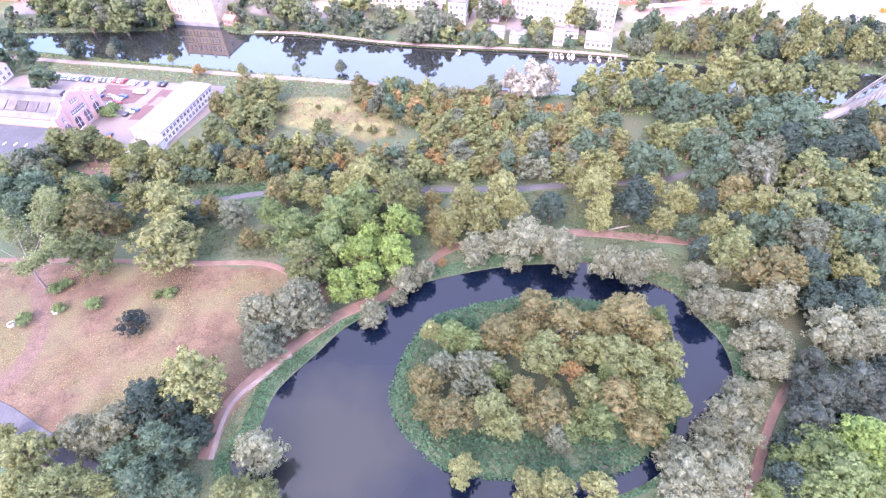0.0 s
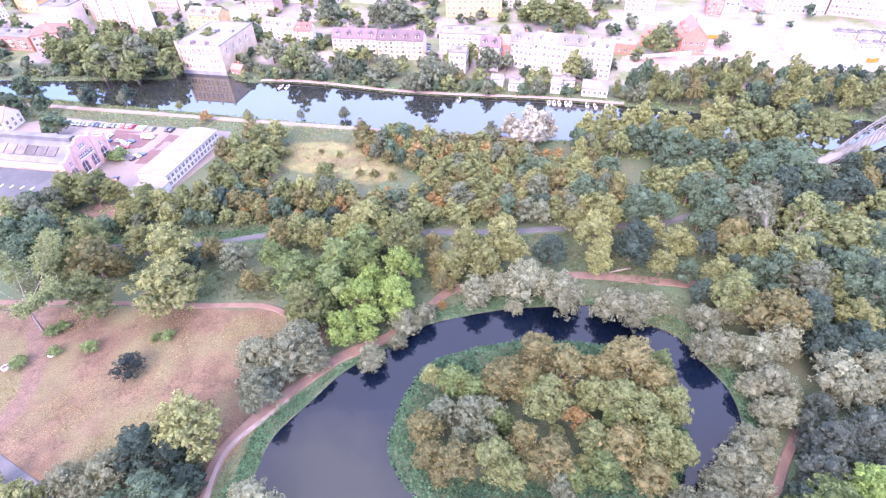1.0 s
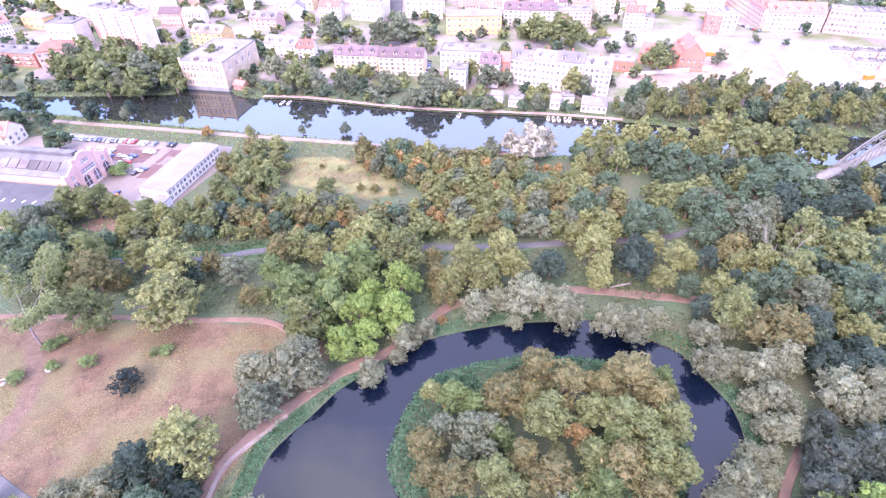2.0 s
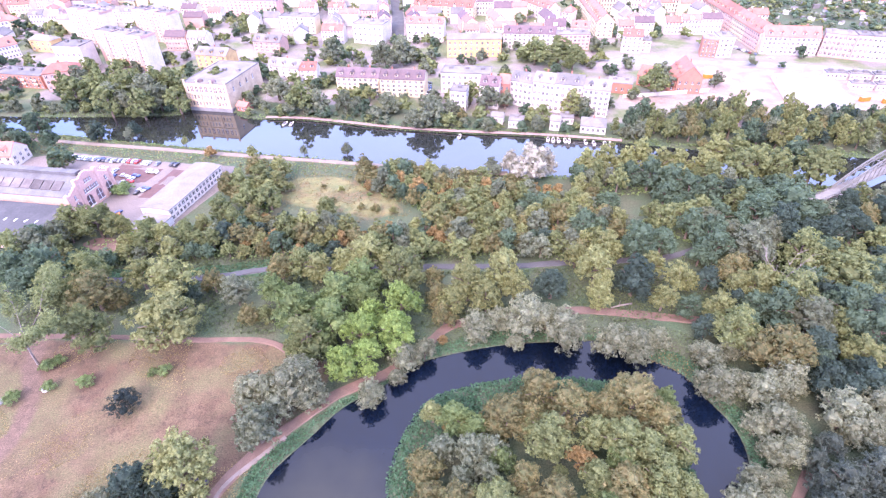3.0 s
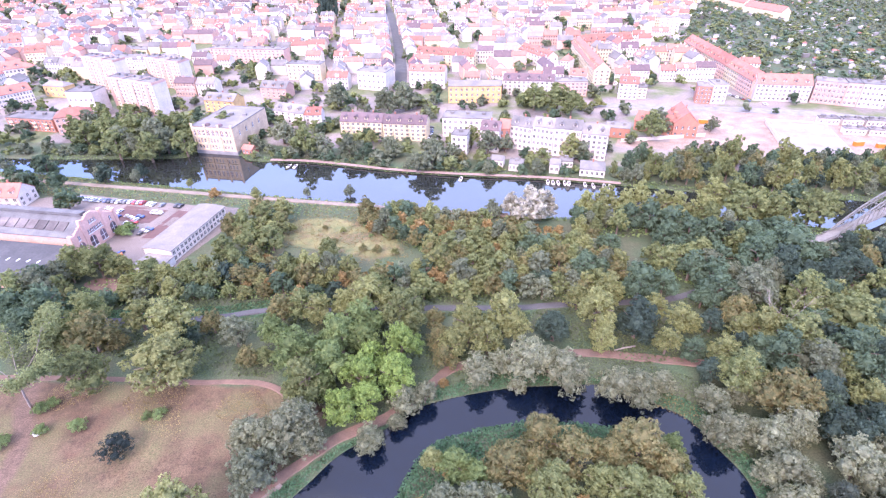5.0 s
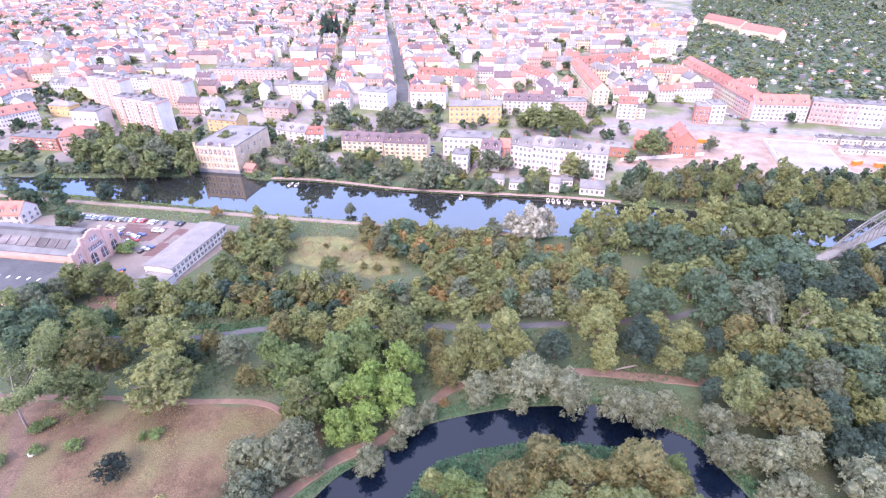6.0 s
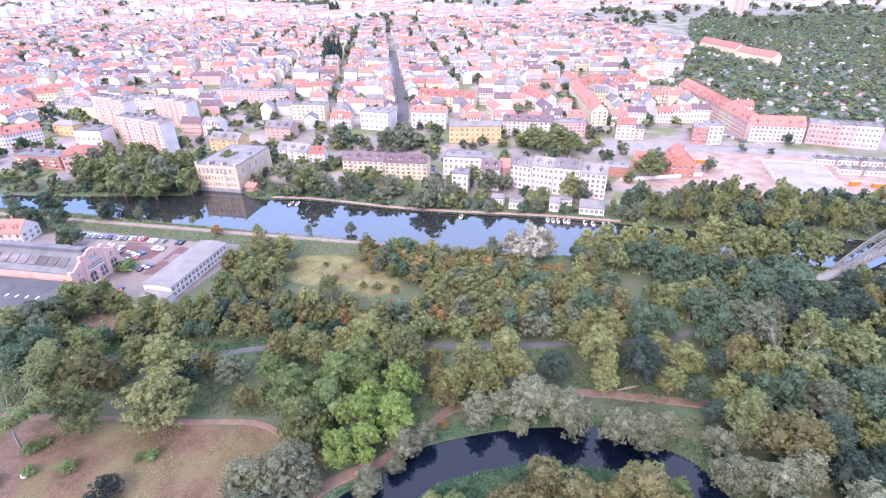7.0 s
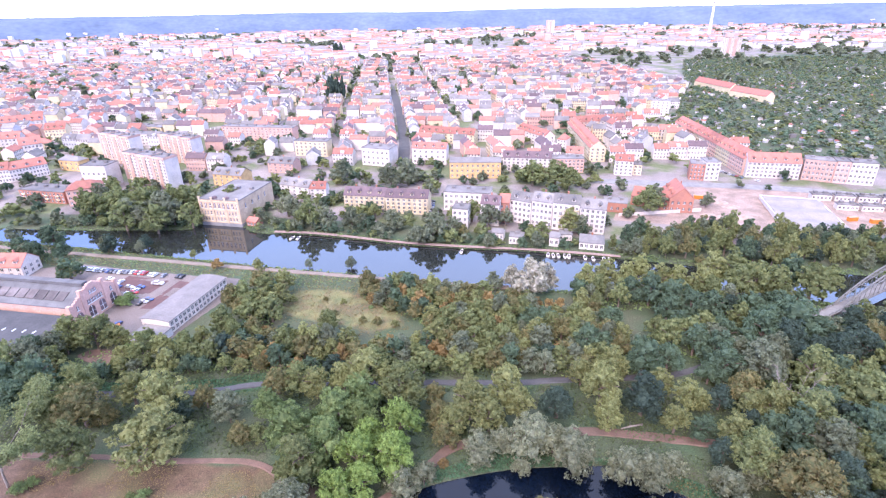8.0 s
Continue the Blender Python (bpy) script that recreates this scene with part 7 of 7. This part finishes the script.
def stone_ring(x, y):
    ring = tagged(empty("stone_ring", Matrix.Translation((x, y, 0))), "pale concrete well ring half sunk in grass", "well ring")
    s = Shape()
    n = 16
    c = [(math.cos(2 * math.pi * i / n), math.sin(2 * math.pi * i / n)) for i in range(n)]
    v = [(r * a, r * b, z) for r, z in ((1.15, -0.3), (1.1, 0.6), (0.8, 0.6), (0.78, -0.3)) for a, b in c]
    s.add(v, [(k * n + i, k * n + (i + 1) % n, (k + 1) * n + (i + 1) % n, (k + 1) * n + i) for k in range(3) for i in range(n)])
    child("rim", s.mesh("rim", WALLS["grey"]), ring)
    child("filling", Shape().add([(0.8 * a, 0.8 * b, 0.35) for a, b in c], [tuple(range(n))]).mesh("filling", DIRT), ring)


def fire_site(x, y):
    site = tagged(empty("fire_site", Matrix.Translation((x, y, 0.02))), "dark round fire site with a white stone on it", "fire site")
    n = 40
    rim = [((2.6 + 0.25 * math.sin(3 * k) + 0.12 * math.sin(7 * k)) * math.cos(k), (2.4 + 0.4 * math.sin(2 * k)) * math.sin(k)) for k in [2 * math.pi * i / n for i in range(n)]]
    child("ash", Shape().add([(0, 0, 0.34)] + [(a, b, 0.2) for a, b in rim], [(0, 1 + i, 1 + (i + 1) % n) for i in range(n)]).mesh("ash", material("ash", (0.10, 0.085, 0.10), 0.95, scale=1.5)), site)
    child("stone", Shape().tube([(0, 0, 0.2), (0, 0, 0.5), (0.05, 0, 0.7)], [0.45, 0.42, 0.2], 9).mesh("stone", WALLS["white"], smooth=True), site)


bare_tree("leaning_tree", "thinly leaved pale-barked tree leaning over the meadow path", -129.0, 108.4, 25, 14, 3, leaves=9000, lean=0.05)
bare_tree("dead_tree", "bare dead tree with pale branching limbs", 112.8, 127.5, 21, 9, 5)
log = tagged(empty("fallen_log", Matrix.Translation((57.6, 125.6, 0.55))), "pale fallen tree trunk beside the earth path", "log")
child("stem", Shape().tube([(0, 0, 0), (3.84, 0.81, 0.25), (7.68, 1.62, 0.1)], [0.22, 0.34, 0.42], 9).mesh("stem", DEADWOOD, smooth=True), log)
child("branch", Shape().tube([(3.07, 0.65, 0.2), (3.84, 2.61, 0.9)], [0.14, 0.04], 6).mesh("branch", DEADWOOD, smooth=True), log)
stone_ring(-120.5, 98.4)
stone_ring(-131.9, 93.9)
fire_site(-63.6, 67.2)
site_wall((117.9, 314.1), (175.6, 320.4))
sand_heap(186.3, 308.5, 4.5)
sand_heap(197.8, 306.7, 5)
sand_heap(197.4, 336.4, 4)
sand_heap(177.5, 313.1, 3.5)
sand_heap(199.8, 327.3, 4)
site_container(185.4, 345.5, "orange")
site_container(185.0, 335.1, "white")
site_container(261.8, 298.6, "orange")
site_container(273.1, 294.1, "orange")
